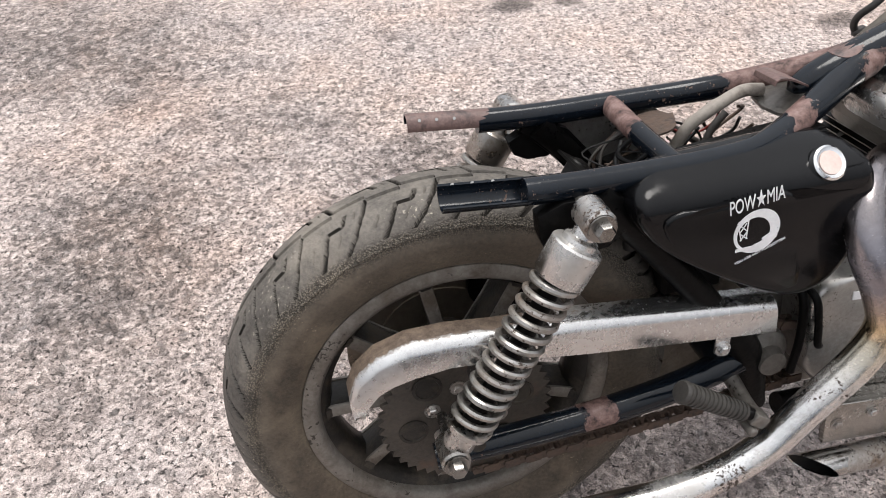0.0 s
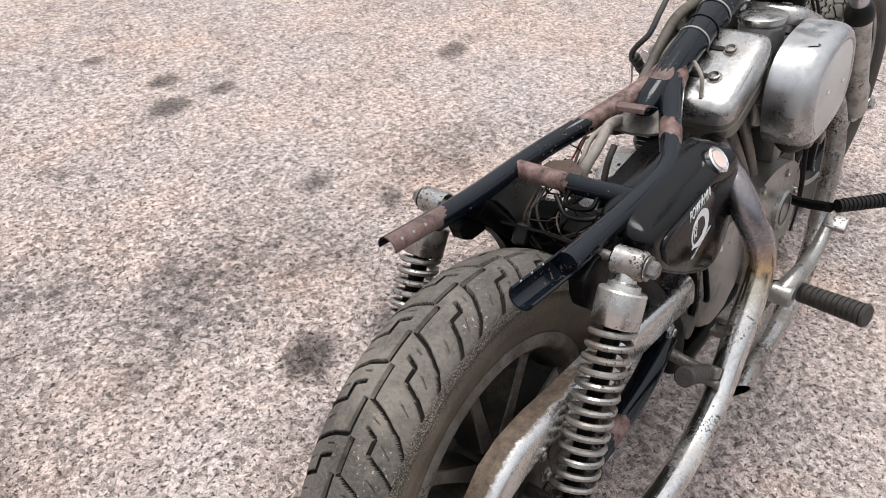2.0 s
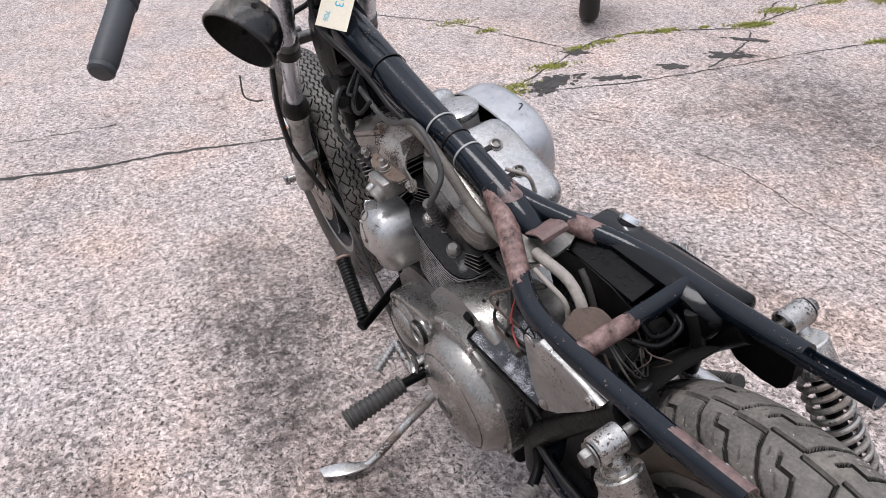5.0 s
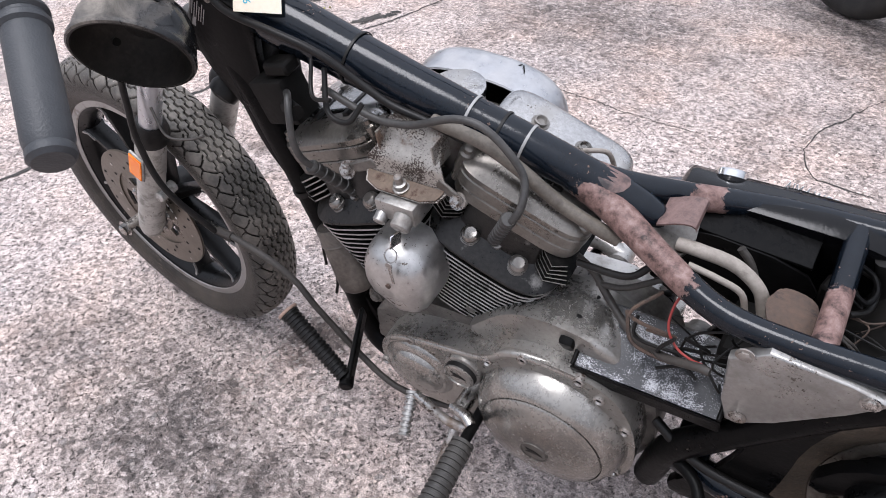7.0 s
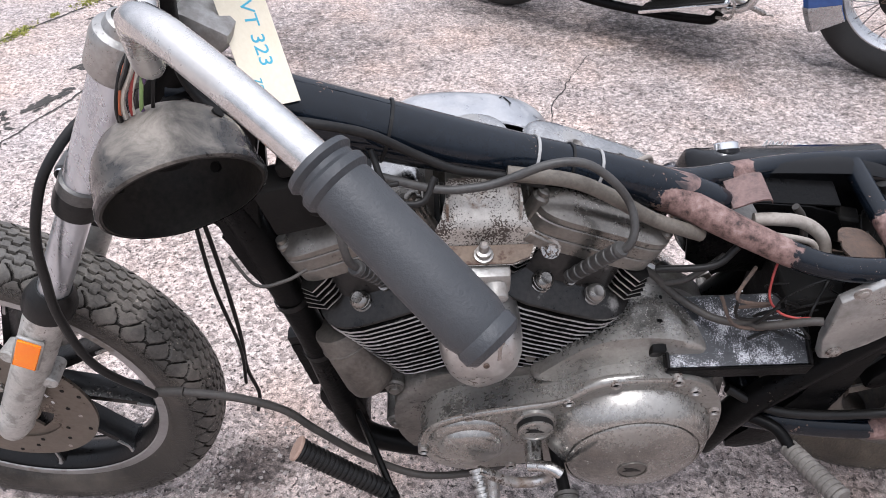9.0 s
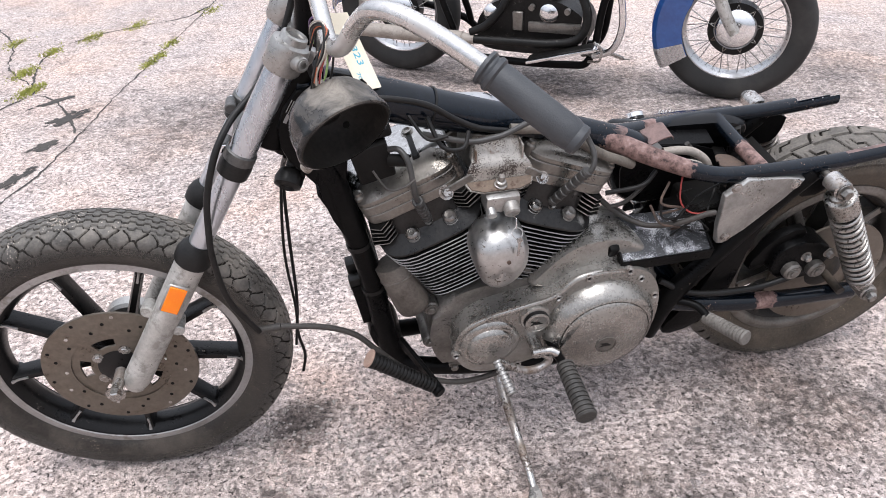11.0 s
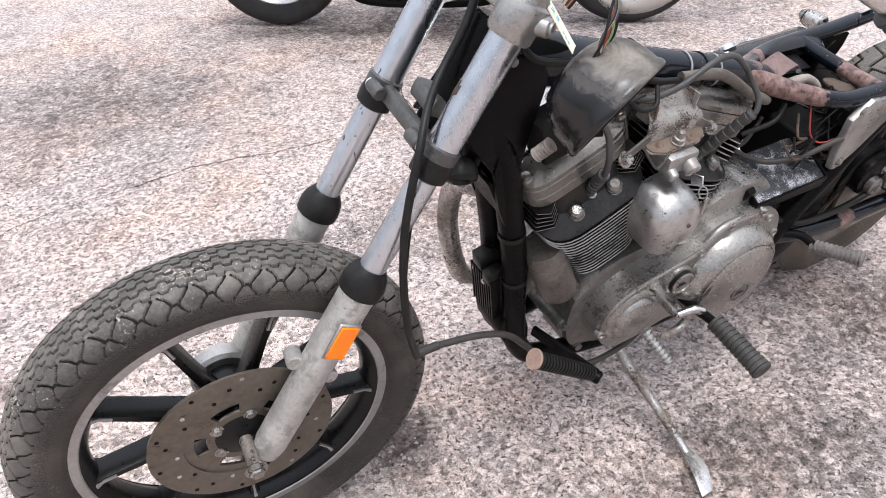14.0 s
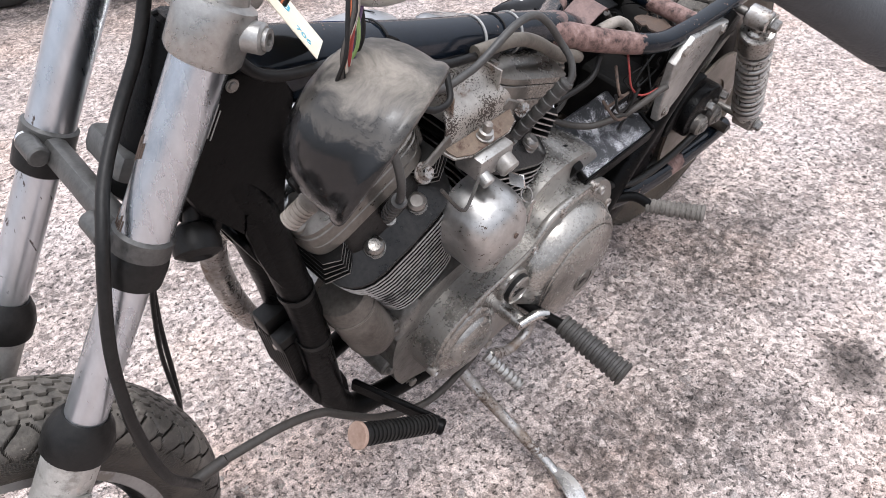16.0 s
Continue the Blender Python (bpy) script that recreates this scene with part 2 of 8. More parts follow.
SIDEWALL = zoned_rubber(mat("dusty_rear_tyre", (0.040, 0.035, 0.030), (0.115, 0.100, 0.086), 0.68, 0, 10, 200, 0.5, patch=((0.20, 0.172, 0.142), 7, 0.36, 0.95), spec=0.3, psoft=0.12, speck=((0.30, 0.26, 0.21), 210, 0.36)),
                        (0.035, 0, -0.324), [(0.08, (1.5, 1.40, 1.25)), (0.20, (1.2, 1.10, 0.95)), (0.42, (0.98, 0.90, 0.79)), (0.56, (1.1, 1.04, 0.94)), (0.66, (1.45, 1.45, 1.40)), (0.76, (1.42, 1.46, 1.48)), (0.90, (1.50, 1.55, 1.58))], 0.66)
FRONTRUBBER = zoned_rubber(RUBBER, (-1.519, 0, -0.336), [(0.25, (0.85, 0.78, 0.70)), (0.40, (0.55, 0.50, 0.45)), (0.60, (0.62, 0.58, 0.54)), (0.74, (0.9, 0.87, 0.84)), (0.86, (1.15, 1.14, 1.12)), (0.98, (1.48, 1.45, 1.40))], 0.70)
GRIP = mat("grey_foam_grip", (0.020, 0.022, 0.025), (0.036, 0.039, 0.043), 0.48, 0, 10, 420, 0.2, speck=((0.35, 0.35, 0.35), 120, 0.27), patch=((0.05, 0.052, 0.055), 7, 0.40, 0.6), psoft=0.12)
DUSTYPEG = mat("dusty_peg_rubber", (0.085, 0.077, 0.068), (0.19, 0.175, 0.157), 0.7, 0, 14, 200, 0.25, patch=((0.05, 0.044, 0.038), 10, 0.34, 0.85), psoft=0.1)
PEGRUBBER = mat("peg_rubber", (0.018, 0.0165, 0.015), (0.055, 0.05, 0.044), 0.6, 0, 14, 200, 0.25, patch=((0.10, 0.09, 0.078), 10, 0.34, 0.85), psoft=0.1)
CABLE = mat("black_cable", (0.004, 0.0039, 0.0037), (0.015, 0.0138, 0.0128), 0.45, 0, 18, 220, 0.1, spec=0.25)
BROWNCABLE = mat("dusty_cable", (0.022, 0.019, 0.0165), (0.062, 0.054, 0.046), 0.6, 0, 18, 220, 0.15)
TAPED = mat("taped_tan_hose", (0.065, 0.055, 0.044), (0.15, 0.131, 0.108), 0.62, 0, 16, 180, 0.2, patch=((0.045, 0.037, 0.03), 18, 0.40, 0.7), psoft=0.1)
LAMPIN = mat("dusty_lamp_inside", (0.008, 0.0072, 0.0063), (0.03, 0.0265, 0.0225), 0.6, 0, 12, 160, 0.15, patch=((0.055, 0.047, 0.039), 10, 0.32, 0.8), spec=0.22, psoft=0.1)
HOSE = mat("pale_hose", (0.20, 0.172, 0.147), (0.33, 0.295, 0.255), 0.6, 0, 18, 180, 0.15, patch=((0.13, 0.105, 0.085), 25, 0.38, 0.7), psoft=0.08)
# for black parts, and for discs that paint the shade inside holes
BLACKSHADE = mat("black_part_and_hole_shade", (0.004, 0.0038, 0.0036), (0.012, 0.011, 0.010), 0.6, 0, 10, 120, 0.15, spec=0.12)
MOUNT = mat("speckled_mount", (0.27, 0.25, 0.225), (0.42, 0.395, 0.36), 0.42, 0.6, 9, 150, 0.12, speck=((0.035, 0.024, 0.018), 420, 0.47), patch=((0.15, 0.10, 0.07), 16, 0.40, 0.8))
DISC = mat("brake_disc_steel", (0.125, 0.105, 0.084), (0.235, 0.205, 0.17), 0.36, 0.8, 8, 90, 0.12, patch=((0.085, 0.063, 0.045), 8, 0.42, 0.5), speck=((0.13, 0.07, 0.035), 120, 0.34), psoft=0.14)
WHEELBLACK = mat("wheel_black", (0.0025, 0.0025, 0.0028), (0.010, 0.0094, 0.009), 0.36, 0.0, 10, 160, 0.12, speck=((0.16, 0.14, 0.12), 200, 0.34), spec=0.26)
RIMALU = mat("rim_edge_alloy", (0.30, 0.29, 0.28), (0.45, 0.44, 0.43), 0.45, 0.75, 9, 170, 0.12, patch=((0.2, 0.175, 0.15), 15, 0.4, 0.7))
REARRIM = mat("dirty_rear_wheel", (0.125, 0.11, 0.093), (0.255, 0.235, 0.21), 0.5, 0.5, 10, 170, 0.2, patch=((0.075, 0.058, 0.043), 12, 0.44, 0.8), speck=((0.04, 0.032, 0.025), 120, 0.38), psoft=0.09)
REARDARK = mat("oily_black_wheel", (0.010, 0.009, 0.008), (0.032, 0.028, 0.024), 0.45, 0, 12, 160, 0.2, patch=((0.085, 0.068, 0.052), 10, 0.40, 0.8), spec=0.25, psoft=0.09)
AMBER = mat("amber_reflector", (1.0, 0.20, 0.0), (1.0, 0.27, 0.0), 0.16, 0, 30, 300, 0.05, coat=0.3, spec=0.3)
CARD = mat("pale_card", (0.74, 0.66, 0.50), (0.82, 0.75, 0.60), 0.8, 0, 10, 200, 0.05)
WHITE = mat("white_print", (0.68, 0.68, 0.68), (0.82, 0.82, 0.82), 0.5, 0, 40, 300, 0.05, patch=((0.05, 0.05, 0.05), 120, 0.32, 0.5))
TIE = mat("grey_tie", (0.24, 0.235, 0.23), (0.36, 0.355, 0.345), 0.45, 0, 20, 200, 0.05)
BLUEINK = mat("blue_ink", (0.05, 0.36, 0.50), (0.09, 0.45, 0.6), 0.6, 0, 30, 200, 0.02)
PINK = mat("pink_cap_label", (0.62, 0.47, 0.42), (0.74, 0.60, 0.54), 0.6, 0, 30, 200, 0.05)
REDWIRE = mat("red_wire", (0.20, 0.022, 0.02), (0.34, 0.05, 0.04), 0.5, patch=((0.10, 0.03, 0.025), 30, 0.35, 0.7))
ORANGEWIRE = mat("orange_wire", (0.36, 0.08, 0.03), (0.5, 0.14, 0.06), 0.5)
WHITEWIRE = mat("white_wire", (0.42, 0.38, 0.32), (0.6, 0.56, 0.48), 0.5)
VIOLETWIRE = mat("violet_wire", (0.07, 0.035, 0.09), (0.12, 0.07, 0.15), 0.5)
GREENWIRE = mat("green_wire", (0.10, 0.22, 0.07), (0.25, 0.34, 0.12), 0.5)
BLUE = mat("blue_fender_paint", (0.012, 0.05, 0.19), (0.02, 0.08, 0.27), 0.18, 0, 5, 60, 0.02, coat=0.8, rvar=0.06)
RUSTCAP = mat("pale_rust", (0.30, 0.195, 0.145), (0.46, 0.33, 0.265), 0.7, 0, 30, 220, 0.3)
MOSS = mat("moss", (0.16, 0.175, 0.030), (0.42, 0.42, 0.10), 0.95, 0, 12, 300, 0.5)
SOIL = mat("crack_soil", (0.022, 0.020, 0.018), (0.07, 0.062, 0.055), 0.95, 0, 14, 260, 0.6)
DIRT = mat("caked_road_dirt", (0.045, 0.036, 0.028), (0.13, 0.108, 0.085), 0.9, 0, 10, 170, 0.5, patch=((0.19, 0.16, 0.125), 9, 0.38, 0.95), psoft=0.1)
# polished plate's sky reflection given as a pale matt colour
SKYPALEALU = mat("alloy_with_painted_sky_sheen", (0.50, 0.49, 0.475), (0.64, 0.63, 0.615), 0.5, 0.35, 7, 120, 0.04, speck=((0.1, 0.085, 0.07), 110, 0.34), patch=((0.42, 0.4, 0.38), 8, 0.4, 0.55), psoft=0.12)
PEBBLE = mat("loose_grit", (0.22, 0.19, 0.165), (0.52, 0.46, 0.42), 0.85, 0, 40, 300, 0.3)


def chipped(name, axis, spans):
    """Glossy black paint that has flaked off to red primer over the given spans along one axis, with ragged edges."""
    m = mat(name, (0.003, 0.0046, 0.0072), (0.0065, 0.0097, 0.0148), 0.14, 0, 7, 90, 0.05, speck=((0.14, 0.09, 0.07), 130, 0.375), patch=((0.011, 0.0135, 0.0172), 6, 0.26, 0.32), rvar=0.05, spec=0.30, psoft=0.12)
    t = m.node_tree
    p = t.nodes["Principled BSDF"]
    co = t.nodes.new("ShaderNodeTexCoord").outputs["Object"]
    split_ = t.nodes.new("ShaderNodeSeparateXYZ")
    t.links.new(co, split_.inputs[0])
    n = add(t, "ShaderNodeTexNoise", Scale=34.0, Detail=7, Roughness=0.66)
    n2 = add(t, "ShaderNodeTexNoise", Scale=60.0, Detail=6, Roughness=0.7)
    for q in (n, n2):
        t.links.new(co, q.inputs["Vector"])
    wide = t.nodes.new("ShaderNodeMath")
    wide.operation = "MULTIPLY_ADD"
    wide.inputs[1].default_value = 0.07
    t.links.new(n.outputs["Fac"], wide.inputs[0])
    t.links.new(split_.outputs[axis], wide.inputs[2])
    f = None
    for a, b in spans:
        at = t.nodes.new("ShaderNodeMapRange")
        at.inputs["From Min"].default_value, at.inputs["From Max"].default_value = a + 0.035 - 0.2, b + 0.035 + 0.2
        t.links.new(wide.outputs[0], at.inputs["Value"])
        w = b - a + 0.4
        r = ramp(t, at.outputs[0], [(0.2 / w, (0, 0, 0)), (0.2015 / w, (1, 1, 1)), ((w - 0.2015) / w, (1, 1, 1)), ((w - 0.2) / w, (0, 0, 0))]).outputs[0]
        f = r if f is None else mixc(t, 1.0, f, r, "LIGHTEN")
    primer = ramp(t, n2.outputs["Fac"], [(0.34, (0.035, 0.022, 0.02)), (0.42, (0.11, 0.066, 0.057)), (0.55, (0.20, 0.125, 0.11)), (0.66, (0.27, 0.19, 0.17))]).outputs[0]
    t.links.new(mixc(t, f, p.inputs["Base Color"].links[0].from_socket, primer), p.inputs["Base Color"])
    t.links.new(mixc(t, f, p.inputs["Roughness"].links[0].from_socket, (0.5, 0.5, 0.5)), p.inputs["Roughness"])
    b = add(t, "ShaderNodeBump", Strength=0.5, Distance=0.0015)
    b.invert = True
    t.links.new(f, b.inputs["Height"])
    t.links.new(p.inputs["Normal"].links[0].from_socket, b.inputs["Normal"])
    t.links.new(b.outputs[0], p.inputs["Normal"])
    return m


RAILLEFT = chipped("chipped_black_rail_left", 0, [(0.385, 0.545)])
RAILRIGHT = chipped("chipped_black_rail_right", 0, [(0.388, 0.430), (0.525, 0.545)])
SWINGPAINT = chipped("chipped_black_swingarm", 0, [(0.115, 0.165)])
CROSSPAINT = chipped("chipped_black_cross_tube", 1, [(0.005, 0.2)])


def heat_tint(m):
    """Blues and yellows the upper bend of an exhaust pipe."""
    t = m.node_tree
    p = t.nodes["Principled BSDF"]
    split_ = t.nodes.new("ShaderNodeSeparateXYZ")
    t.links.new(t.nodes.new("ShaderNodeTexCoord").outputs["Object"], split_.inputs[0])
    f = ramp(t, split_.outputs[2], [(0.36, (1, 1, 1)), (0.405, (1.0, 0.95, 0.82)), (0.445, (1.0, 0.80, 0.52)), (0.475, (0.72, 0.58, 0.50)), (0.51, (0.42, 0.41, 0.47)), (0.60, (0.36, 0.34, 0.36))])
    old = p.inputs["Base Color"].links[0].from_socket
    t.links.new(mixc(t, 1.0, old, f.outputs[0], "MULTIPLY"), p.inputs["Base Color"])
    return m


PIPE = heat_tint(mat("exhaust_chrome", (0.56, 0.55, 0.535), (0.74, 0.73, 0.715), 0.21, 1, 7, 120, 0.04, speck=((0.05, 0.034, 0.025), 200, 0.385), patch=((0.46, 0.42, 0.37), 8, 0.36, 0.33), rvar=0.1, psoft=0.14))
def rusty_guard():
    """Chrome guard whose inner top face has browned, most of all towards its tail."""
    m = mat("chain_guard_metal", (0.50, 0.49, 0.48), (0.68, 0.675, 0.665), 0.27, 0.95, 6, 120, 0.05, speck=((0.05, 0.035, 0.025), 190, 0.37), psoft=0.1)
    t = m.node_tree
    p = t.nodes["Principled BSDF"]
    co = t.nodes.new("ShaderNodeTexCoord").outputs["Object"]
    split_ = t.nodes.new("ShaderNodeSeparateXYZ")
    t.links.new(co, split_.inputs[0])
    n = add(t, "ShaderNodeTexNoise", Scale=70.0, Detail=7, Roughness=0.75)
    t.links.new(co, n.inputs["Vector"])
    inward = t.nodes.new("ShaderNodeMapRange")
    t.links.new(split_.outputs[1], inward.inputs["Value"])
    inward.inputs["From Min"].default_value, inward.inputs["From Max"].default_value = -0.139, -0.116
    rear = t.nodes.new("ShaderNodeMapRange")
    t.links.new(split_.outputs[0], rear.inputs["Value"])
    rear.inputs["From Min"].default_value, rear.inputs["From Max"].default_value = 0.30, -0.06
    both = mixc(t, 1.0, inward.outputs[0], rear.outputs[0], "MULTIPLY")
    f = ramp(t, mixc(t, 0.5, both, n.outputs["Fac"]), [(0.47, (0, 0, 0)), (0.60, (1, 1, 1))]).outputs[0]
    rust = ramp(t, n.outputs["Fac"], [(0.35, (0.05, 0.032, 0.022)), (0.65, (0.17, 0.125, 0.09))]).outputs[0]
    t.links.new(mixc(t, f, p.inputs["Base Color"].links[0].from_socket, rust), p.inputs["Base Color"])
    t.links.new(mixc(t, f, p.inputs["Roughness"].links[0].from_socket, (0.75, 0.75, 0.75)), p.inputs["Roughness"])
    t.links.new(mixc(t, f, p.inputs["Metallic"].links[0].from_socket, (0.0, 0.0, 0.0)), p.inputs["Metallic"])
    return m


GUARDMETAL = rusty_guard()


def dusty_shell():
    """Glossy black shell under a coat of dust that lies thickest on its upper side."""
    m = mat("dust_coated_shell", (0.003, 0.0031, 0.0034), (0.009, 0.009, 0.0092), 0.20, 0, 9, 160, 0.05, speck=((0.16, 0.135, 0.11), 150, 0.33), spec=0.5)
    t = m.node_tree
    p = t.nodes["Principled BSDF"]
    co = t.nodes.new("ShaderNodeTexCoord").outputs["Object"]
    split_ = t.nodes.new("ShaderNodeSeparateXYZ")
    t.links.new(co, split_.inputs[0])
    n = add(t, "ShaderNodeTexNoise", Scale=26.0, Detail=8, Roughness=0.7, Distortion=0.6)
    t.links.new(co, n.inputs["Vector"])
    high = t.nodes.new("ShaderNodeMapRange")
    t.links.new(split_.outputs[2], high.inputs["Value"])
    high.inputs["From Min"].default_value, high.inputs["From Max"].default_value = 0.935, 1.005
    f = ramp(t, mixc(t, 0.45, high.outputs[0], n.outputs["Fac"]), [(0.47, (0, 0, 0)), (0.53, (0.30, 0.30, 0.30)), (0.58, (0.10, 0.10, 0.10)), (0.66, (0.62, 0.62, 0.62)), (0.78, (0.95, 0.95, 0.95))]).outputs[0]
    dust = ramp(t, n.outputs["Fac"], [(0.35, (0.09, 0.078, 0.064)), (0.65, (0.27, 0.24, 0.205))]).outputs[0]
    t.links.new(mixc(t, f, p.inputs["Base Color"].links[0].from_socket, dust), p.inputs["Base Color"])
    t.links.new(mixc(t, f, p.inputs["Roughness"].links[0].from_socket, (0.8, 0.8, 0.8)), p.inputs["Roughness"])
    return m


SHELL = dusty_shell()
STAINS = [(0.27, 2.51, 0.085, 0.06, 0.2, 0.30), (0.33, 2.69, 0.06, 0.045, 0.3, 0.34), (0.47, 2.53, 0.055, 0.04, 0.1, 0.36), (1.33, 2.32, 0.08, 0.055, 0.4, 0.36), (0.56, 1.67, 0.05, 0.034, 0.6, 0.36),
          (0.06, 1.29, 0.085, 0.058, 0.6, 0.20), (0.19, 2.97, 0.05, 0.035, 0.2, 0.45), (-0.2, 3.04, 0.04, 0.03, 0.2, 0.45), (2.73, 0.78, 0.10, 0.05, 1.4, 0.35), (2.5, 0.85, 0.13, 0.06, 1.2, 0.34),
          (1.22, 0.88, 0.10, 0.06, 0.5, 0.42), (0.43, 1.86, 0.07, 0.05, 0.3, 0.5), (2.05, 0.45, 0.06, 0.05, 0.3, 0.5)]
# worn, grimy cement, with shade under and beside the motorcycles painted in: x, y, half-lengths, turn, weight
WORN_SHADE = [(1.18, 1.27, 0.70, 0.22, 0.05, 1.0), (0.50, 1.18, 0.44, 0.25, 0.08, 1.0), (0.02, 0.92, 0.46, 0.22, 0.20, 0.95), (1.23, 0.91, 0.10, 0.10, 0.2, 1.0), (0.30, 0.70, 0.34, 0.16, 0.2, 0.55),
        (-1.20, 2.30, 0.85, 0.50, -0.3, 0.85), (-0.85, 2.95, 0.65, 0.32, -0.2, 0.7), (-0.78, 1.30, 0.42, 0.60, 0.1, 0.95), (-0.45, 1.85, 0.40, 0.26, 0.0, 0.6), (0.85, 1.78, 0.36, 0.20, 0.0, 0.55), (0.0, 1.62, 0.50, 0.24, 0.2, 0.75), (1.0, 0.10, 0.9, 0.30, 0.2, 0.6), (0.3, -1.45, 1.4, 0.55, -0.35, 1.0), (0.28, 0.52, 0.34, 0.15, 0.2, 0.65),
        (0.3, -0.75, 1.0, 0.45, -0.2, 0.4), (1.85, -1.15, 0.9, 0.7, 0.0, 0.8), (-1.05, -1.5, 0.7, 0.8, 0.0, 0.8)]


def concrete():
    """Weathered concrete: pale cement skin with small pits, worn off in places to brown-grey stones set in paler mortar."""
    m, t, p = nodes_of("weathered_concrete")
    co = t.nodes.new("ShaderNodeTexCoord").outputs["Object"]

    def tex(kind, source=None, **v):
        n = add(t, kind, **v)
        t.links.new(source or co, n.inputs["Vector"])
        return n

    def calc(op, a, b):
        n = t.nodes.new("ShaderNodeMath")
        n.operation = op
        for i, v in enumerate((a, b)):
            if isinstance(v, (int, float)):
                n.inputs[i].default_value = v
            else:
                t.links.new(v, n.inputs[i])
        return n.outputs[0]

    warp = tex("ShaderNodeTexNoise", Scale=48.0, Detail=5, Roughness=0.65)
    wob = t.nodes.new("ShaderNodeVectorMath")
    wob.operation = "MULTIPLY_ADD"
    wob.inputs[1].default_value = (0.021, 0.021, 0.021)
    t.links.new(warp.outputs["Color"], wob.inputs[0])
    t.links.new(co, wob.inputs[2])
    broad = tex("ShaderNodeTexNoise", Scale=0.8, Detail=5, Roughness=0.6)
    blotch = tex("ShaderNodeTexNoise", Scale=5.0, Detail=8, Roughness=0.72)
    tint = tex("ShaderNodeTexNoise", Scale=1.9, Detail=5, Roughness=0.62)
    skin_ = tex("ShaderNodeTexNoise", Scale=62.0, Detail=8, Roughness=0.74)
    pits = tex("ShaderNodeTexNoise", Scale=100.0, Detail=6, Roughness=0.68, Distortion=0.5)
    mottle = tex("ShaderNodeTexNoise", Scale=24.0, Detail=9, Roughness=0.76, Distortion=0.6)
    fine = tex("ShaderNodeTexNoise", Scale=360.0, Detail=4, Roughness=0.7)
    rag = tex("ShaderNodeTexNoise", Scale=30.0, Detail=6, Roughness=0.72)

    # worn and dirtied ground plus painted shade of the motorcycles, each patch at its own place with a soft ragged rim
    worn_shade = None
    for cx, cy, a, b, turn, weight in WORN_SHADE:
        mp = t.nodes.new("ShaderNodeMapping")
        mp.vector_type = "TEXTURE"
        mp.inputs["Location"].default_value = (cx, cy, 0)
        mp.inputs["Rotation"].default_value = (0, 0, turn)
        mp.inputs["Scale"].default_value = (a, b, 1)
        t.links.new(co, mp.inputs[0])
        ln = t.nodes.new("ShaderNodeVectorMath")
        ln.operation = "LENGTH"
        t.links.new(mp.outputs[0], ln.inputs[0])
        d = calc("ADD", ln.outputs["Value"], calc("MULTIPLY", blotch.outputs["Fac"], 0.9))
        f = calc("MULTIPLY", ramp(t, calc("MULTIPLY", d, 0.5), [(0.32, (1, 1, 1)), (0.80, (0, 0, 0))]).outputs[0], weight)
        worn_shade = f if worn_shade is None else calc("MAXIMUM", worn_shade, f)
    base_wear = ramp(t, mixc(t, 0.5, broad.outputs["Fac"], blotch.outputs["Fac"]), [(0.40, (0.10, 0.10, 0.10)), (0.62, (0.62, 0.62, 0.62))]).outputs[0]
    worn = calc("MAXIMUM", base_wear, worn_shade)
    grime_shade = calc("MULTIPLY", worn_shade, ramp(t, mixc(t, 0.5, rag.outputs["Fac"], mottle.outputs["Fac"]), [(0.42, (1.0, 1.0, 1.0)), (0.49, (0.80, 0.80, 0.80)), (0.55, (0.25, 0.25, 0.25))]).outputs[0])

    def stones(scale, lo, hi, colours, grow):
        """Cells of which a share, greater where the skin is worn, shows as stones; returns colour, mask and height."""
        v = tex("ShaderNodeTexVoronoi", wob.outputs[0], Scale=scale, Randomness=1.0)
        e = t.nodes.new("ShaderNodeTexVoronoi")
        e.feature = "DISTANCE_TO_EDGE"
        e.inputs["Scale"].default_value = scale
        t.links.new(wob.outputs[0], e.inputs["Vector"])
        part_ = t.nodes.new("ShaderNodeSeparateColor")
        t.links.new(v.outputs["Color"], part_.inputs[0])
        share = t.nodes.new("ShaderNodeMapRange")
        share.inputs["To Min"].default_value, share.inputs["To Max"].default_value = lo, hi
        t.links.new(worn, share.inputs["Value"])
        shown = ramp(t, calc("SUBTRACT", share.outputs[0], part_.outputs[1]), [(0.0, (0, 0, 0)), (0.08, (1, 1, 1))]).outputs[0]
        inside = ramp(t, e.outputs["Distance"], [(grow, (0, 0, 0)), (grow + 0.16, (1, 1, 1))]).outputs[0]
        mask = calc("MULTIPLY", shown, inside)
        return ramp(t, part_.outputs[0], colours).outputs[0], mask

    cement = ramp(t, skin_.outputs["Fac"], [(0.37, (0.165, 0.142, 0.13)), (0.45, (0.37, 0.317, 0.291)), (0.52, (0.53, 0.455, 0.418)), (0.62, (0.70, 0.608, 0.564))]).outputs[0]
    cement = mixc(t, 1.0, cement, ramp(t, worn, [(0.2, (1.06, 1.05, 1.05)), (0.9, (0.86, 0.86, 0.87))]).outputs[0], "MULTIPLY")
    hole = ramp(t, pits.outputs["Fac"], [(0.392, (1, 1, 1)), (0.425, (0, 0, 0))]).outputs[0]
    cement = mixc(t, hole, cement, (0.075, 0.065, 0.06))
    c2, m2 = stones(165.0, 0.22, 0.50, [(0.0, (0.15, 0.131, 0.121)), (0.35, (0.28, 0.24, 0.22)), (0.7, (0.42, 0.36, 0.332)), (0.93, (0.62, 0.55, 0.515)), (1.0, (0.76, 0.70, 0.67))], 0.05)
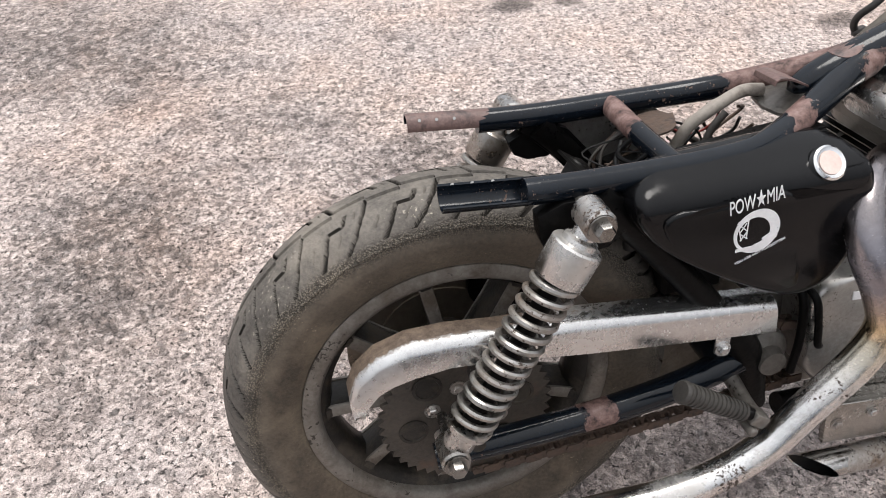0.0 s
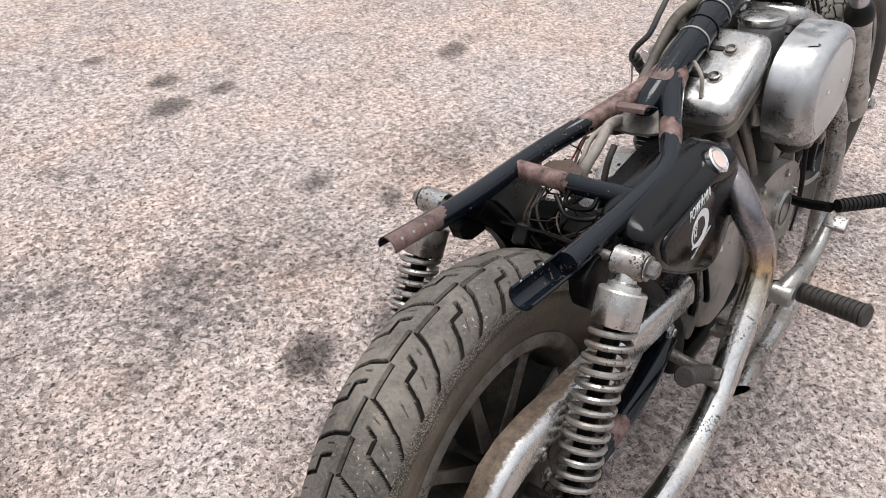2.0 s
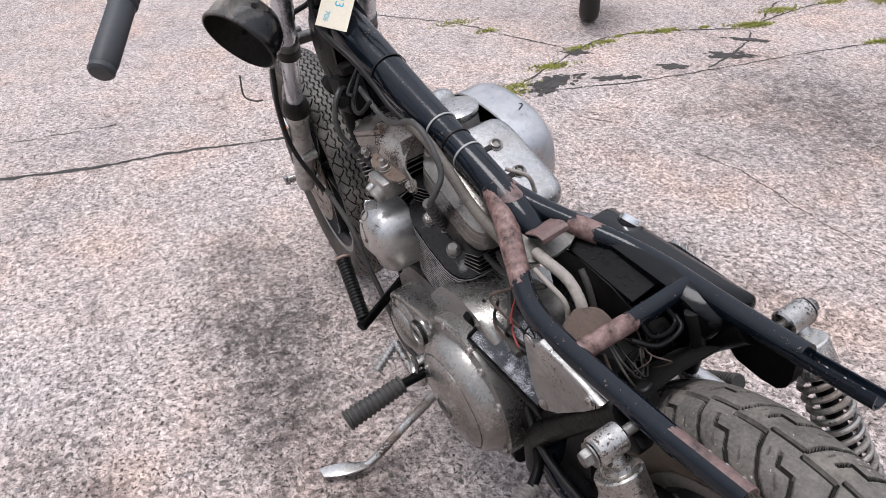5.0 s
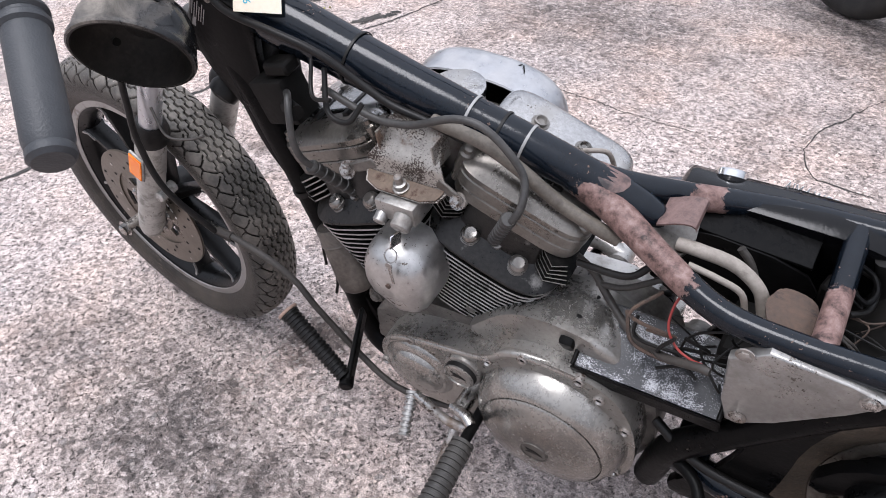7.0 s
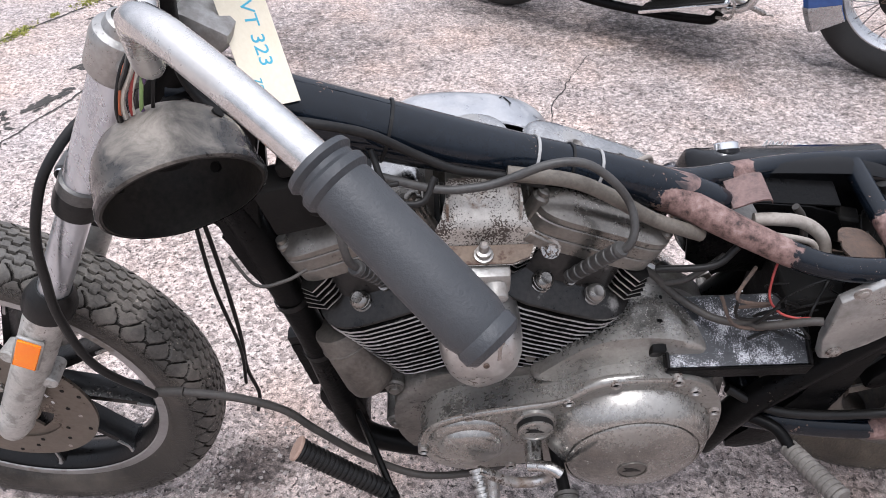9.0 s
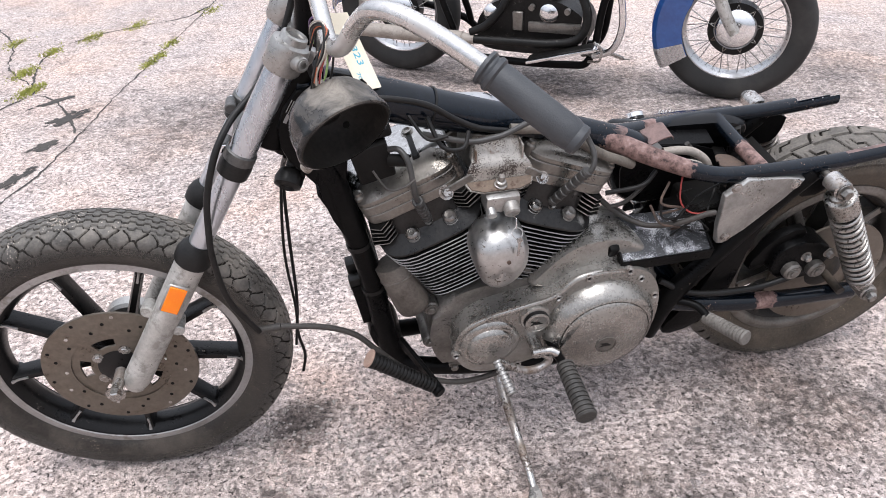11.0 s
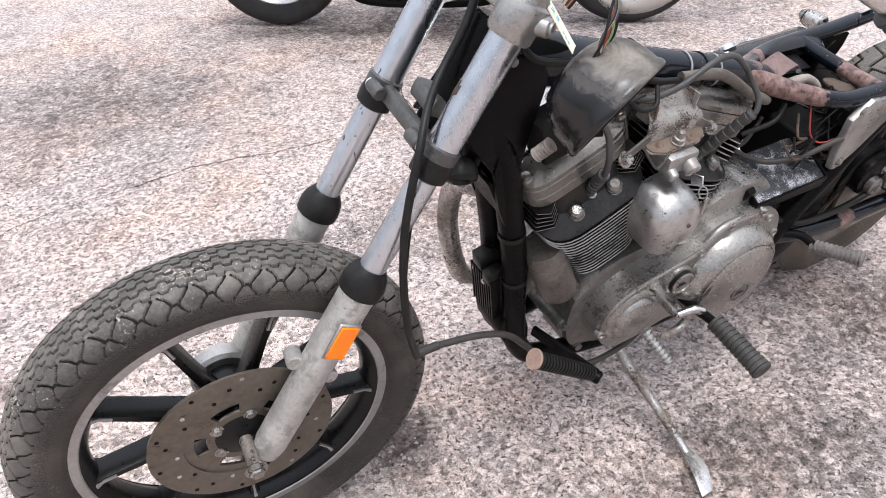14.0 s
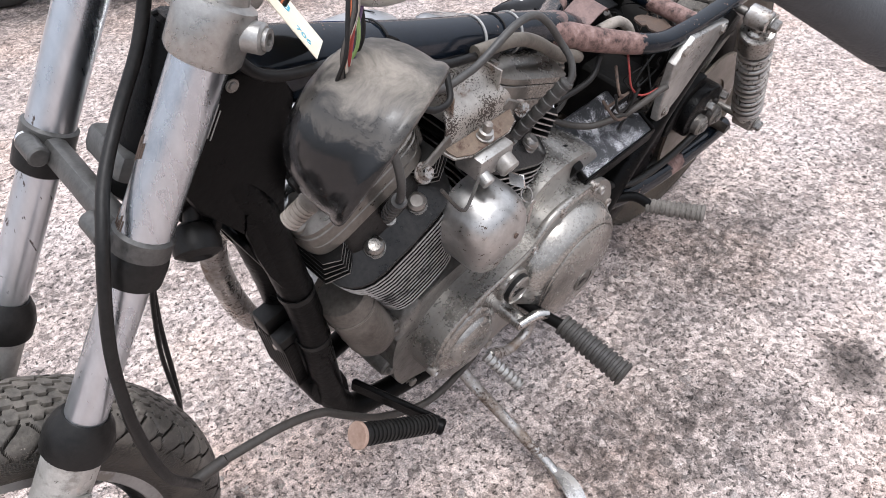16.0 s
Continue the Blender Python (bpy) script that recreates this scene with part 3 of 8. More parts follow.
    c1, m1 = stones(74.0, 0.05, 0.70, [(0.0, (0.18, 0.157, 0.146)), (0.25, (0.255, 0.217, 0.2)), (0.5, (0.32, 0.27, 0.247)), (0.72, (0.41, 0.338, 0.308)), (0.88, (0.26, 0.235, 0.224)), (0.97, (0.60, 0.53, 0.495))], 0.015)
    col = mixc(t, m2, cement, c2)
    col = mixc(t, m1, col, c1)
    # darkens both the dirt and the painted shade round the motorcycles
    col = mixc(t, 1.0, col, ramp(t, grime_shade, [(0.0, (1, 1, 1)), (1.0, (0.36, 0.353, 0.348))]).outputs[0], "MULTIPLY")
    col = mixc(t, 0.65, col, ramp(t, mottle.outputs["Fac"], [(0.35, (0.40, 0.39, 0.385)), (0.43, (0.74, 0.73, 0.725)), (0.49, (1.02, 1.01, 1.0)), (0.64, (1.20, 1.185, 1.17))]).outputs[0], "MULTIPLY")
    col = mixc(t, 0.95, col, ramp(t, blotch.outputs["Fac"], [(0.36, (0.72, 0.71, 0.71)), (0.47, (1.0, 0.99, 0.99)), (0.64, (1.14, 1.13, 1.12))]).outputs[0], "MULTIPLY")
    col = mixc(t, 1.0, col, ramp(t, tint.outputs["Fac"], [(0.32, (0.93, 0.965, 1.0)), (0.52, (1.0, 0.99, 0.985)), (0.68, (1.11, 1.015, 0.95))]).outputs[0], "MULTIPLY")
    col = mixc(t, 0.85, col, ramp(t, fine.outputs["Fac"], [(0.36, (0.40, 0.40, 0.40)), (0.5, (1.0, 1.0, 1.0)), (0.64, (1.48, 1.46, 1.44))]).outputs[0], "MULTIPLY")
    # dark drips and soaked-in oil, each with its own place and ragged edge
    for cx, cy, a, b, turn, keep in STAINS:
        mp = t.nodes.new("ShaderNodeMapping")
        mp.vector_type = "TEXTURE"
        mp.inputs["Location"].default_value = (cx, cy, 0)
        mp.inputs["Rotation"].default_value = (0, 0, turn)
        mp.inputs["Scale"].default_value = (a, b, 1)
        t.links.new(co, mp.inputs[0])
        ln = t.nodes.new("ShaderNodeVectorMath")
        ln.operation = "LENGTH"
        t.links.new(mp.outputs[0], ln.inputs[0])
        d = calc("MULTIPLY", calc("ADD", ln.outputs["Value"], calc("MULTIPLY", rag.outputs["Fac"], 1.3)), 0.5)
        col = mixc(t, 1.0, col, ramp(t, d, [(0.35, (keep, keep * 0.99, keep * 0.98)), (0.66, (keep + 0.1,) * 3), (0.92, (1, 1, 1))]).outputs[0], "MULTIPLY")
    t.links.new(col, p.inputs["Base Color"])
    p.inputs["Roughness"].default_value = 0.88
    p.inputs["Specular IOR Level"].default_value = 0.35
    hs = mixc(t, 0.35, mixc(t, 1.0, mixc(t, hole, (0.6, 0.6, 0.6), (0.0, 0.0, 0.0)), mixc(t, m1, (0.0, 0.0, 0.0), (0.4, 0.4, 0.4)), "ADD"), skin_.outputs["Fac"])
    b = add(t, "ShaderNodeBump", Strength=1.0, Distance=0.008)
    t.links.new(hs, b.inputs["Height"])
    b2 = add(t, "ShaderNodeBump", Strength=0.3, Distance=0.002)
    t.links.new(fine.outputs["Fac"], b2.inputs["Height"])
    t.links.new(b.outputs[0], b2.inputs["Normal"])
    t.links.new(b2.outputs[0], p.inputs["Normal"])
    return m


CONCRETE = concrete()


# ---- mesh tools ----
def V(*a):
    return Vector(a)


def frame_of(ax):
    """Two unit vectors square to ax."""
    ax = Vector(ax).normalized()
    u = ax.cross(V(0, 0, 1))
    if u.length < 0.05:
        u = ax.cross(V(0, 1, 0))
    u.normalize()
    return ax, u, ax.cross(u).normalized()


def part(name, bm, material, parent=None, label="", sharp=38):
    """Links a bmesh as one mesh object under a thing or a part."""
    me = bpy.data.meshes.new(name)
    bmesh.ops.recalc_face_normals(bm, faces=bm.faces)
    bm.to_mesh(me)
    bm.free()
    me.polygons.foreach_set("use_smooth", [True] * len(me.polygons))
    me.set_sharp_from_angle(angle=radians(sharp))
    for one in material if isinstance(material, (list, tuple)) else (material,):
        me.materials.append(one)
    ob = new(name, me)
    if parent is not None:
        ob.parent = parent
    if label:
        ob["label"] = label
    return ob


def thing(name, label, category, group="", m=None):
    e = tagged(new(name), label, category, group)
    e.empty_display_size = 0.1
    if m is not None:
        e.matrix_world = m
    return e


def B():
    return bmesh.new()


def skin(bm, rings, cap=True, closed=False):
    n = len(rings[0])
    for a, b in zip(rings, rings[1:] + (rings[:1] if closed else [])):
        for i in range(n):
            bm.faces.new((a[i], a[(i + 1) % n], b[(i + 1) % n], b[i]))
    if cap and not closed:
        bm.faces.new(rings[0][::-1])
        bm.faces.new(rings[-1])


def curve_points(pts, step=6):
    """A smooth line through the points."""
    p = [Vector(q) for q in pts]
    if len(p) < 3:
        return p
    p = [p[0] * 2 - p[1]] + p + [p[-1] * 2 - p[-2]]
    out = []
    for a, b, c, d in zip(p, p[1:], p[2:], p[3:]):
        for k in range(step):
            u = k / step
            out.append(0.5 * (2 * b + (c - a) * u + (2 * a - 5 * b + 4 * c - d) * u * u + (3 * b - a - 3 * c + d) * u ** 3))
    out.append(p[-2])
    return out


def tube(bm, pts, r, n=12, step=6, cap=True):
    """A round bar along the points; r may be one radius or one for each point."""
    line = curve_points(pts, step)
    k = len(line)
    if isinstance(r, (list, tuple)):
        rr = [float(np.interp(i / (k - 1) * (len(r) - 1), range(len(r)), r)) for i in range(k)]
    else:
        rr = [r] * k
    _, u, _ = frame_of(line[1] - line[0])
    rings = []
    for i, q in enumerate(line):
        d = (line[min(i + 1, k - 1)] - line[max(i - 1, 0)]).normalized()
        u = (u - d * u.dot(d)).normalized()
        w = d.cross(u)
        rings.append([bm.verts.new(q + (u * math.cos(s) + w * math.sin(s)) * rr[i]) for s in (2 * math.pi * j / n for j in range(n))])
    skin(bm, rings, cap)
    return bm


def lathe(bm, prof, o, ax, n=32, cap=True, closed=False):
    """A turned body: prof holds (radius, way along the axis)."""
    ax, u, w = frame_of(ax)
    o = Vector(o)
    rings = [[bm.verts.new(o + ax * h + (u * math.cos(s) + w * math.sin(s)) * r) for s in (2 * math.pi * j / n for j in range(n))] for r, h in prof]
    skin(bm, rings, cap, closed)
    return bm


def cyl(bm, a, b, r, n=16, bev=0.0):
    a, b = Vector(a), Vector(b)
    L = (b - a).length
    bev = min(bev, L * 0.4, r * 0.5)
    prof = [(r, 0), (r, L)] if not bev else [(r - bev, 0), (r, bev), (r, L - bev), (r - bev, L)]
    return lathe(bm, prof, a, b - a, n)


def box(bm, c, s, rot=None, bev=0.003, seg=1):
    """A box with rounded edges, at c, of size s."""
    g = bmesh.new()
    bmesh.ops.create_cube(g, size=1)
    for v in g.verts:
        v.co = V(v.co.x * s[0], v.co.y * s[1], v.co.z * s[2])
    if bev:
        bmesh.ops.bevel(g, geom=g.edges[:], offset=bev, segments=seg, affect="EDGES", profile=0.5)
    m = Matrix.Translation(c) @ (rot.to_4x4() if rot else Matrix())
    return merge(bm, g, m)


def merge(bm, g, m=None):
    me = bpy.data.meshes.new("merge")
    g.to_mesh(me)
    g.free()
    if m is not None:
        me.transform(m)
    bm.from_mesh(me)
    bpy.data.meshes.remove(me)
    return bm


def plate(bm, outline, y0, y1, bev=0.004, seg=2, inset=0.0):
    """A cast plate: an outline of (x, z) drawn out from y0 to y1, the y1 edge rounded."""
    g = bmesh.new()
    a = [g.verts.new((x, y0, z)) for x, z in outline]
    cx, cz = np.mean([p[0] for p in outline]), np.mean([p[1] for p in outline])
    b = [g.verts.new((x + (cx - x) * inset, y1, z + (cz - z) * inset)) for x, z in outline]
    n = len(a)
    g.faces.new(a)
    top = g.faces.new(b[::-1])
    for i in range(n):
        g.faces.new((a[i], b[i], b[(i + 1) % n], a[(i + 1) % n]))
    if bev:
        bmesh.ops.bevel(g, geom=list(top.edges), offset=bev, segments=seg, affect="EDGES", profile=0.5)
    return merge(bm, g)


def rounded(outline, times=2):
    """Corner cutting, to make a smooth outline."""
    for _ in range(times):
        out = []
        for a, b in zip(outline, outline[1:] + outline[:1]):
            out += [(a[0] * 0.75 + b[0] * 0.25, a[1] * 0.75 + b[1] * 0.25), (a[0] * 0.25 + b[0] * 0.75, a[1] * 0.25 + b[1] * 0.75)]
        outline = out
    return outline


def oval(cx, cz, a, b, n=32, power=2.0, turn=0.0):
    out = []
    for i in range(n):
        s = 2 * math.pi * i / n
        x = a * math.copysign(abs(math.cos(s)) ** (2 / power), math.cos(s))
        z = b * math.copysign(abs(math.sin(s)) ** (2 / power), math.sin(s))
        out.append((cx + x * math.cos(turn) - z * math.sin(turn), cz + x * math.sin(turn) + z * math.cos(turn)))
    return out


def helix(bm, a, b, R, r, turns, n=8, per=22):
    a, b = Vector(a), Vector(b)
    ax, u, w = frame_of(b - a)
    L = (b - a).length
    k = int(turns * per)
    pts = [a + ax * (L * i / k) + (u * math.cos(2 * math.pi * i / per) + w * math.sin(2 * math.pi * i / per)) * R for i in range(k + 1)]
    return tube(bm, pts, r, n, 1)


def bolt(bm, p, ax, r=0.008, h=0.007, washer=True):
    p, ax = Vector(p), Vector(ax).normalized()
    if washer:
        cyl(bm, p, p + ax * 0.002, r * 1.45, 14)
    lathe(bm, [(r, 0), (r, h * 0.8), (r * 0.8, h)], p, ax, 6)
    return bm


def ribbed(bm, a, b, r, ribs, depth=0.0025, n=18, flare=1.0):
    """A rubber sleeve with rings."""
    L = (Vector(b) - Vector(a)).length
    prof = [(r * 0.7, 0)]
    for i in range(ribs):
        s = i / ribs
        k = r * (1 + (flare - 1) * s)
        prof += [(k, L * (i + 0.05) / ribs), (k, L * (i + 0.55) / ribs), (k - depth, L * (i + 0.62) / ribs), (k - depth, L * (i + 0.95) / ribs)]
    prof += [(r * flare * 1.06, L * 0.985), (r * flare * 1.06, L * 1.0), (r * flare * 0.9, L * 1.03)]
    return lathe(bm, prof, a, Vector(b) - Vector(a), n)


def lettering(name, text, size, m, material, parent, depth=0.0004):
    """Writing as a thin mesh, lying in the pose m."""
    cu = bpy.data.curves.new(name, "FONT")
    cu.body, cu.size, cu.extrude = text, size, depth
    cu.align_x, cu.align_y = "CENTER", "CENTER"
    tmp = bpy.data.objects.new(name, cu)
    scene.collection.objects.link(tmp)
    bpy.context.view_layer.update()
    me = bpy.data.meshes.new_from_object(tmp.evaluated_get(bpy.context.evaluated_depsgraph_get()))
    bpy.data.objects.remove(tmp)
    me.transform(m)
    me.materials.clear()
    me.materials.append(material)
    ob = new(name, me)
    ob.parent = parent
    return ob


def basis(o, x, y):
    """A pose with its origin at o, its x and y axes along the given ways."""
    x = Vector(x).normalized()
    z = x.cross(Vector(y)).normalized()
    y = z.cross(x)
    return Matrix(((x.x, y.x, z.x, o[0]), (x.y, y.y, z.y, o[1]), (x.z, y.z, z.z, o[2]), (0, 0, 0, 1)))


# ---- ground ----
def ground_sheet():
    bm = B()
    side = [-400, -60, -12, -6] + [x * 0.5 for x in range(-8, 13)] + [9, 14, 60, 400]
    rows = [[bm.verts.new((x, y, 0)) for x in side] for y in side]
    for a, b in zip(rows, rows[1:]):
        for i in range(len(side) - 1):
            bm.faces.new((a[i], a[i + 1], b[i + 1], b[i]))
    g = part("ground", bm, CONCRETE)
    return tagged(g, "pale pinkish weathered concrete yard with exposed pebbles", "ground", kind="structure")


ground = ground_sheet()


def blot(bm, cx, cy, a, b, turn, z=0.0015, rough=0.25, n=40):
    """A flat irregular stain."""
    ring = []
    for i in range(n):
        s = 2 * math.pi * i / n
        k = 1 + rough * (noise.noise(V(cx * 3 + math.cos(s) * 1.7, cy * 3 + math.sin(s) * 1.7, 0.3)) + 0.5 * noise.noise(V(cx * 5 + math.cos(s) * 5, cy + math.sin(s) * 5, 2)))
        x, y = a * k * math.cos(s), b * k * math.sin(s)
        ring.append(bm.verts.new((cx + x * math.cos(turn) - y * math.sin(turn), cy + x * math.sin(turn) + y * math.cos(turn), z)))
    bm.faces.new(ring)


def ribbon(bm, pts, width, z=0.002, step=8, wob=0.6):
    """A dirt-filled crack: a narrow strip with ragged edges."""
    line = curve_points([(x, y, 0) for x, y in pts], step)
    fine = []
    for a, b in zip(line, line[1:]):
        k = max(1, int((b - a).length / 0.012))
        fine += [a.lerp(b, i / k) for i in range(k)]
    fine.append(line[-1])
    prev = None
    for i, q in enumerate(fine):
        d = (fine[min(i + 1, len(fine) - 1)] - fine[max(i - 1, 0)]).normalized()
        s = V(-d.y, d.x, 0)
        off = 0.012 * noise.noise(q * 14) + 0.006 * noise.noise(q * 60)
        w = width * (0.5 + wob * noise.noise(q * 9 + V(0, 0, 4)) + 0.35 * noise.noise(q * 45))
        w = max(w, 0.0012)
        pair = (bm.verts.new(q + s * (off + w) + V(0, 0, z)), bm.verts.new(q + s * (off - w) + V(0, 0, z)))
        if prev:
            bm.faces.new((prev[0], prev[1], pair[1], pair[0]))
        prev = pair


CRACKS = [
    ([(2.62, 3.6), (2.58, 3.0), (2.57, 2.54), (2.55, 2.13), (2.52, 1.79), (2.54, 1.43), (2.51, 1.09), (2.54, 0.6), (2.57, 0.25), (2.58, 0.0)], 0.017),
    ([(2.58, 0.0), (2.54, -0.3), (2.5, -0.6), (2.50, -1.04), (2.51, -1.53), (2.50, -2.05), (2.50, -2.4), (2.49, -3.05), (2.5, -4.2)], 0.006),
    ([(2.60, 0.02), (2.83, -0.3), (3.0, -0.54), (3.14, -0.81), (3.10, -1.13), (2.97, -1.54), (3.05, -1.75), (3.19, -2.3), (2.99, -2.7), (2.6, -3.0), (2.5, -3.3)], 0.012),
    ([(2.97, -1.54), (2.8, -1.44), (2.63, -1.19), (2.53, -1.0)], 0.010),
    ([(3.05, -1.7), (3.3, -2.0), (3.52, -2.52), (3.9, -3.0)], 0.010),
    ([(3.0, -0.54), (3.4, -0.3), (3.72, -0.11), (4.2, 0.4)], 0.008),
    ([(2.21, -0.19), (2.04, -0.33), (1.71, -0.43), (1.53, -0.48), (1.27, -0.48), (0.95, -0.52)], 0.0028),
    ([(0.64, -1.23), (0.71, -0.95), (0.75, -0.68), (0.66, -0.49), (0.49, -0.49)], 0.003),
    ([(2.62, 3.4), (2.95, 2.9), (2.9, 2.3), (2.93, 1.7)], 0.004),
]
for pts, width in CRACKS:
    bm = B()
    ribbon(bm, pts, width)
    tagged(part("crack", bm, SOIL, ground), kind="stuff")
crumble = random.Random(21)
for cx, cy, a, b, turn, count in [(2.63, -0.23, 0.16, 0.075, 2.05, 170), (2.58, -0.53, 0.09, 0.035, 1.3, 50), (2.60, -0.86, 0.07, 0.03, 1.0, 34), (2.63, -1.20, 0.12, 0.045, 1.1, 80), (2.97, -0.52, 0.07, 0.04, 0.9, 40), (2.80, -1.42, 0.09, 0.025, 0.9, 40)]:
    bm = B()
    for k in range(count):
        u, w = crumble.gauss(0, 0.42) * a, crumble.gauss(0, 0.42) * b
        s = crumble.uniform(0.008, 0.026)
        blot(bm, cx + u * math.cos(turn) - w * math.sin(turn), cy + u * math.sin(turn) + w * math.cos(turn), s, s * crumble.uniform(0.3, 0.7), turn + crumble.gauss(0, 0.5), 0.0022 + 0.00001 * k, 0.9, 14)
    tagged(part("broken_patch", bm, SOIL, ground), kind="stuff")


def moss_clumps():
    """Tufts of moss and short grass along the cracks."""
    bm = B()
    rnd = random.Random(4)
    spots = [(2.60, 0.03, 0.045, 70), (2.67, -0.06, 0.035, 40), (2.84, -0.32, 0.040, 80), (3.03, -0.57, 0.032, 40), (3.07, -0.74, 0.026, 34), (3.13, -0.97, 0.018, 16), (3.10, -1.12, 0.040, 60), (3.01, -1.58, 0.040, 90), (2.98, -1.64, 0.030, 50), (3.17, -1.91, 0.050, 90), (2.51, -2.0, 0.035, 60), (2.49, -2.15, 0.030, 40),
             (3.72, -0.13, 0.05, 40), (3.12, -0.84, 0.014, 12), (3.07, -1.35, 0.014, 14), (3.18, -2.3, 0.04, 60), (3.05, -2.6, 0.05, 60), (2.85, -2.85, 0.05, 50), (2.5, -2.4, 0.04, 50), (3.5, -2.5, 0.05, 50), (2.45, -3.2, 0.05, 40), (3.5, -0.25, 0.03, 30)]
    for cx, cy, s, count in spots:
        for _ in range(count * 4):
            x, y = rnd.gauss(cx, s * 0.55), rnd.gauss(cy, s * 1.35)
            h, w = rnd.uniform(0.003, 0.014), rnd.uniform(0.002, 0.006)
            d = rnd.uniform(0, 6.28)
            lean = V(math.cos(d), math.sin(d), 0)
            a = bm.verts.new(V(x, y, 0) + V(-lean.y, lean.x, 0) * w)
            b = bm.verts.new(V(x, y, 0) - V(-lean.y, lean.x, 0) * w)
            c = bm.verts.new(V(x, y, h) + lean * h * rnd.uniform(0.2, 1.2))
            e = bm.verts.new(V(x, y, h * 0.6) - lean * w)
            bm.faces.new((a, b, c))
            bm.faces.new((b, a, e))
    tagged(part("moss", bm, MOSS), "yellow-green moss and grass tufts growing in the concrete cracks", "moss", kind="stuff")


def loose_grit():
    """Small stones scattered on the concrete, thicker beside the front wheel."""
    bm = B()
    rnd = random.Random(9)
    places = [(rnd.gauss(1.25, 0.16), rnd.gauss(0.98, 0.13), rnd.uniform(0.002, 0.007)) for _ in range(330)]
    places += [(rnd.uniform(-1.0, 3.0), rnd.uniform(-1.6, 3.0), rnd.uniform(0.0015, 0.004)) for _ in range(900)]
    for x, y, r in places:
        g = [V(1, 0, 0), V(-1, 0, 0), V(0, 1, 0), V(0, -1, 0), V(0, 0, 0.8), V(0, 0, -0.3)]
        turn = Matrix.Rotation(rnd.uniform(0, 6.28), 3, "Z")
        vs = [bm.verts.new(turn @ V(q.x * r * rnd.uniform(0.7, 1.3), q.y * r * rnd.uniform(0.6, 1.1), q.z * r * rnd.uniform(0.7, 1)) + V(x, y, r * 0.25)) for q in g]
        for i, j, k in ((0, 2, 4), (2, 1, 4), (1, 3, 4), (3, 0, 4), (2, 0, 5), (1, 2, 5), (3, 1, 5), (0, 3, 5)):
            bm.faces.new((vs[i], vs[j], vs[k]))
    tagged(part("grit", bm, PEBBLE), "small loose stones and grit lying on the concrete", "gravel", kind="stuff")


moss_clumps()
loose_grit()


# ---- tyres and wheels ----
def tyre_angle(u):
    """The way round a tyre's section, with most steps on the tread."""
    q = u * 2 - 1
    e = abs(q)
    return math.copysign(1.6 * e / 0.86 if e < 0.86 else 1.6 + 0.75 * (e - 0.86) / 0.14, q)


def tyre(bm, c, R, rim_r, half, pattern, n=520, lateral=44, depth=0.005, span=1.2, rings_at=()):
    """A tyre round the y axis through c, its tread cut in by the pattern(angle, side) from 0 to 1."""
    c = Vector(c)
    rings = []
    mid = (R + rim_r) / 2
    hgt = (R - rim_r) / 2
    for i in range(n):
        s = 2 * math.pi * i / n
        ring = []
        for j in range(lateral + 1):
            a = tyre_angle(j / lateral)
            y = half * math.sin(a) * (1 - 0.10 * max(0, abs(a) - 1.57))
            k = math.cos(a)
            r = mid + hgt * (math.copysign(abs(k) ** 0.72, k))
            if abs(a) > 1.57:
                r = mid - hgt * min(1.0, abs(k) ** 0.9 * 1.35)
            for at, tall in rings_at:
                y += math.copysign(tall * max(0.0, 1 - abs(abs(a) - at) / 0.05), a)
            across = a / span
            if abs(across) < 1.05 and pattern:
                r -= depth * pattern(s, across)
                y *= 1 - 0.0
            ring.append(bm.verts.new(c + V(r * math.cos(s), y, r * math.sin(s))))
        rings.append(ring)
    for i, (a, b) in enumerate(zip(rings, rings[1:] + rings[:1])):
        for j in range(lateral):
            f = bm.faces.new((a[j], b[j], b[j + 1], a[j + 1]))
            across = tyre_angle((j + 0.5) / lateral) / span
            # cut faces take the second material, which paints their shade
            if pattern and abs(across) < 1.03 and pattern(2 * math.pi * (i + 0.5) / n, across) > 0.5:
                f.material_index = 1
    return bm


def near(v, w, soft=0.35):
    v = abs(v)
    return 1.0 if v < w * (1 - soft) else 0.0 if v > w else (w - v) / (w * soft)


def front_tread(s, q):
    """Toothed rings round the middle and hourglass cuts on the shoulders."""
    u = s * 42 / (2 * math.pi)
    z = 0.030 * max(-1, min(1, 4 * math.sin(4 * math.pi * u)))
    g = max(near(q - z, 0.020), near(q - 0.18 - z, 0.020), near(q + 0.18 + z, 0.020), near(q - 0.36 + z, 0.020), near(q + 0.36 - z, 0.020))
    e = abs(q)
    if 0.43 < e < 0.98:
        f = (u + 0.06 * math.sin(9 * q)) % 1.0
        v = (e - 0.43) / 0.55
        bow = 0.10 + 0.33 * abs(2 * v - 1.0) ** 1.3
        g = max(g, near(f - 0.5 - bow, 0.050), near(f - 0.5 + bow, 0.050))
        g = max(g, near(v - 0.5, 0.045) * (1.0 if abs(f - 0.5) < 0.13 else 0.0))
        if v > 0.86:
            g = max(g, near(v - 0.93, 0.05) * (1.0 if abs(f - 0.5) < 0.45 else 0.0))
    return g


def run(u, e, u0, e0, u1, e1, w=0.034):
    """One straight cut, from e0 to e1 across the tyre while u goes from u0 to u1."""
    if not e0 <= e <= e1:
        return 0.0
    d = (u - (u0 + (u1 - u0) * (e - e0) / (e1 - e0)) + 0.5) % 1.0 - 0.5
    return near(d, w)


def along(u, e, at, u0, u1, w=0.034):
    """One cut that runs round the tyre, from u0 to u1."""
    return near(e - at, w) if u0 <= u % 1.0 <= u1 else 0.0


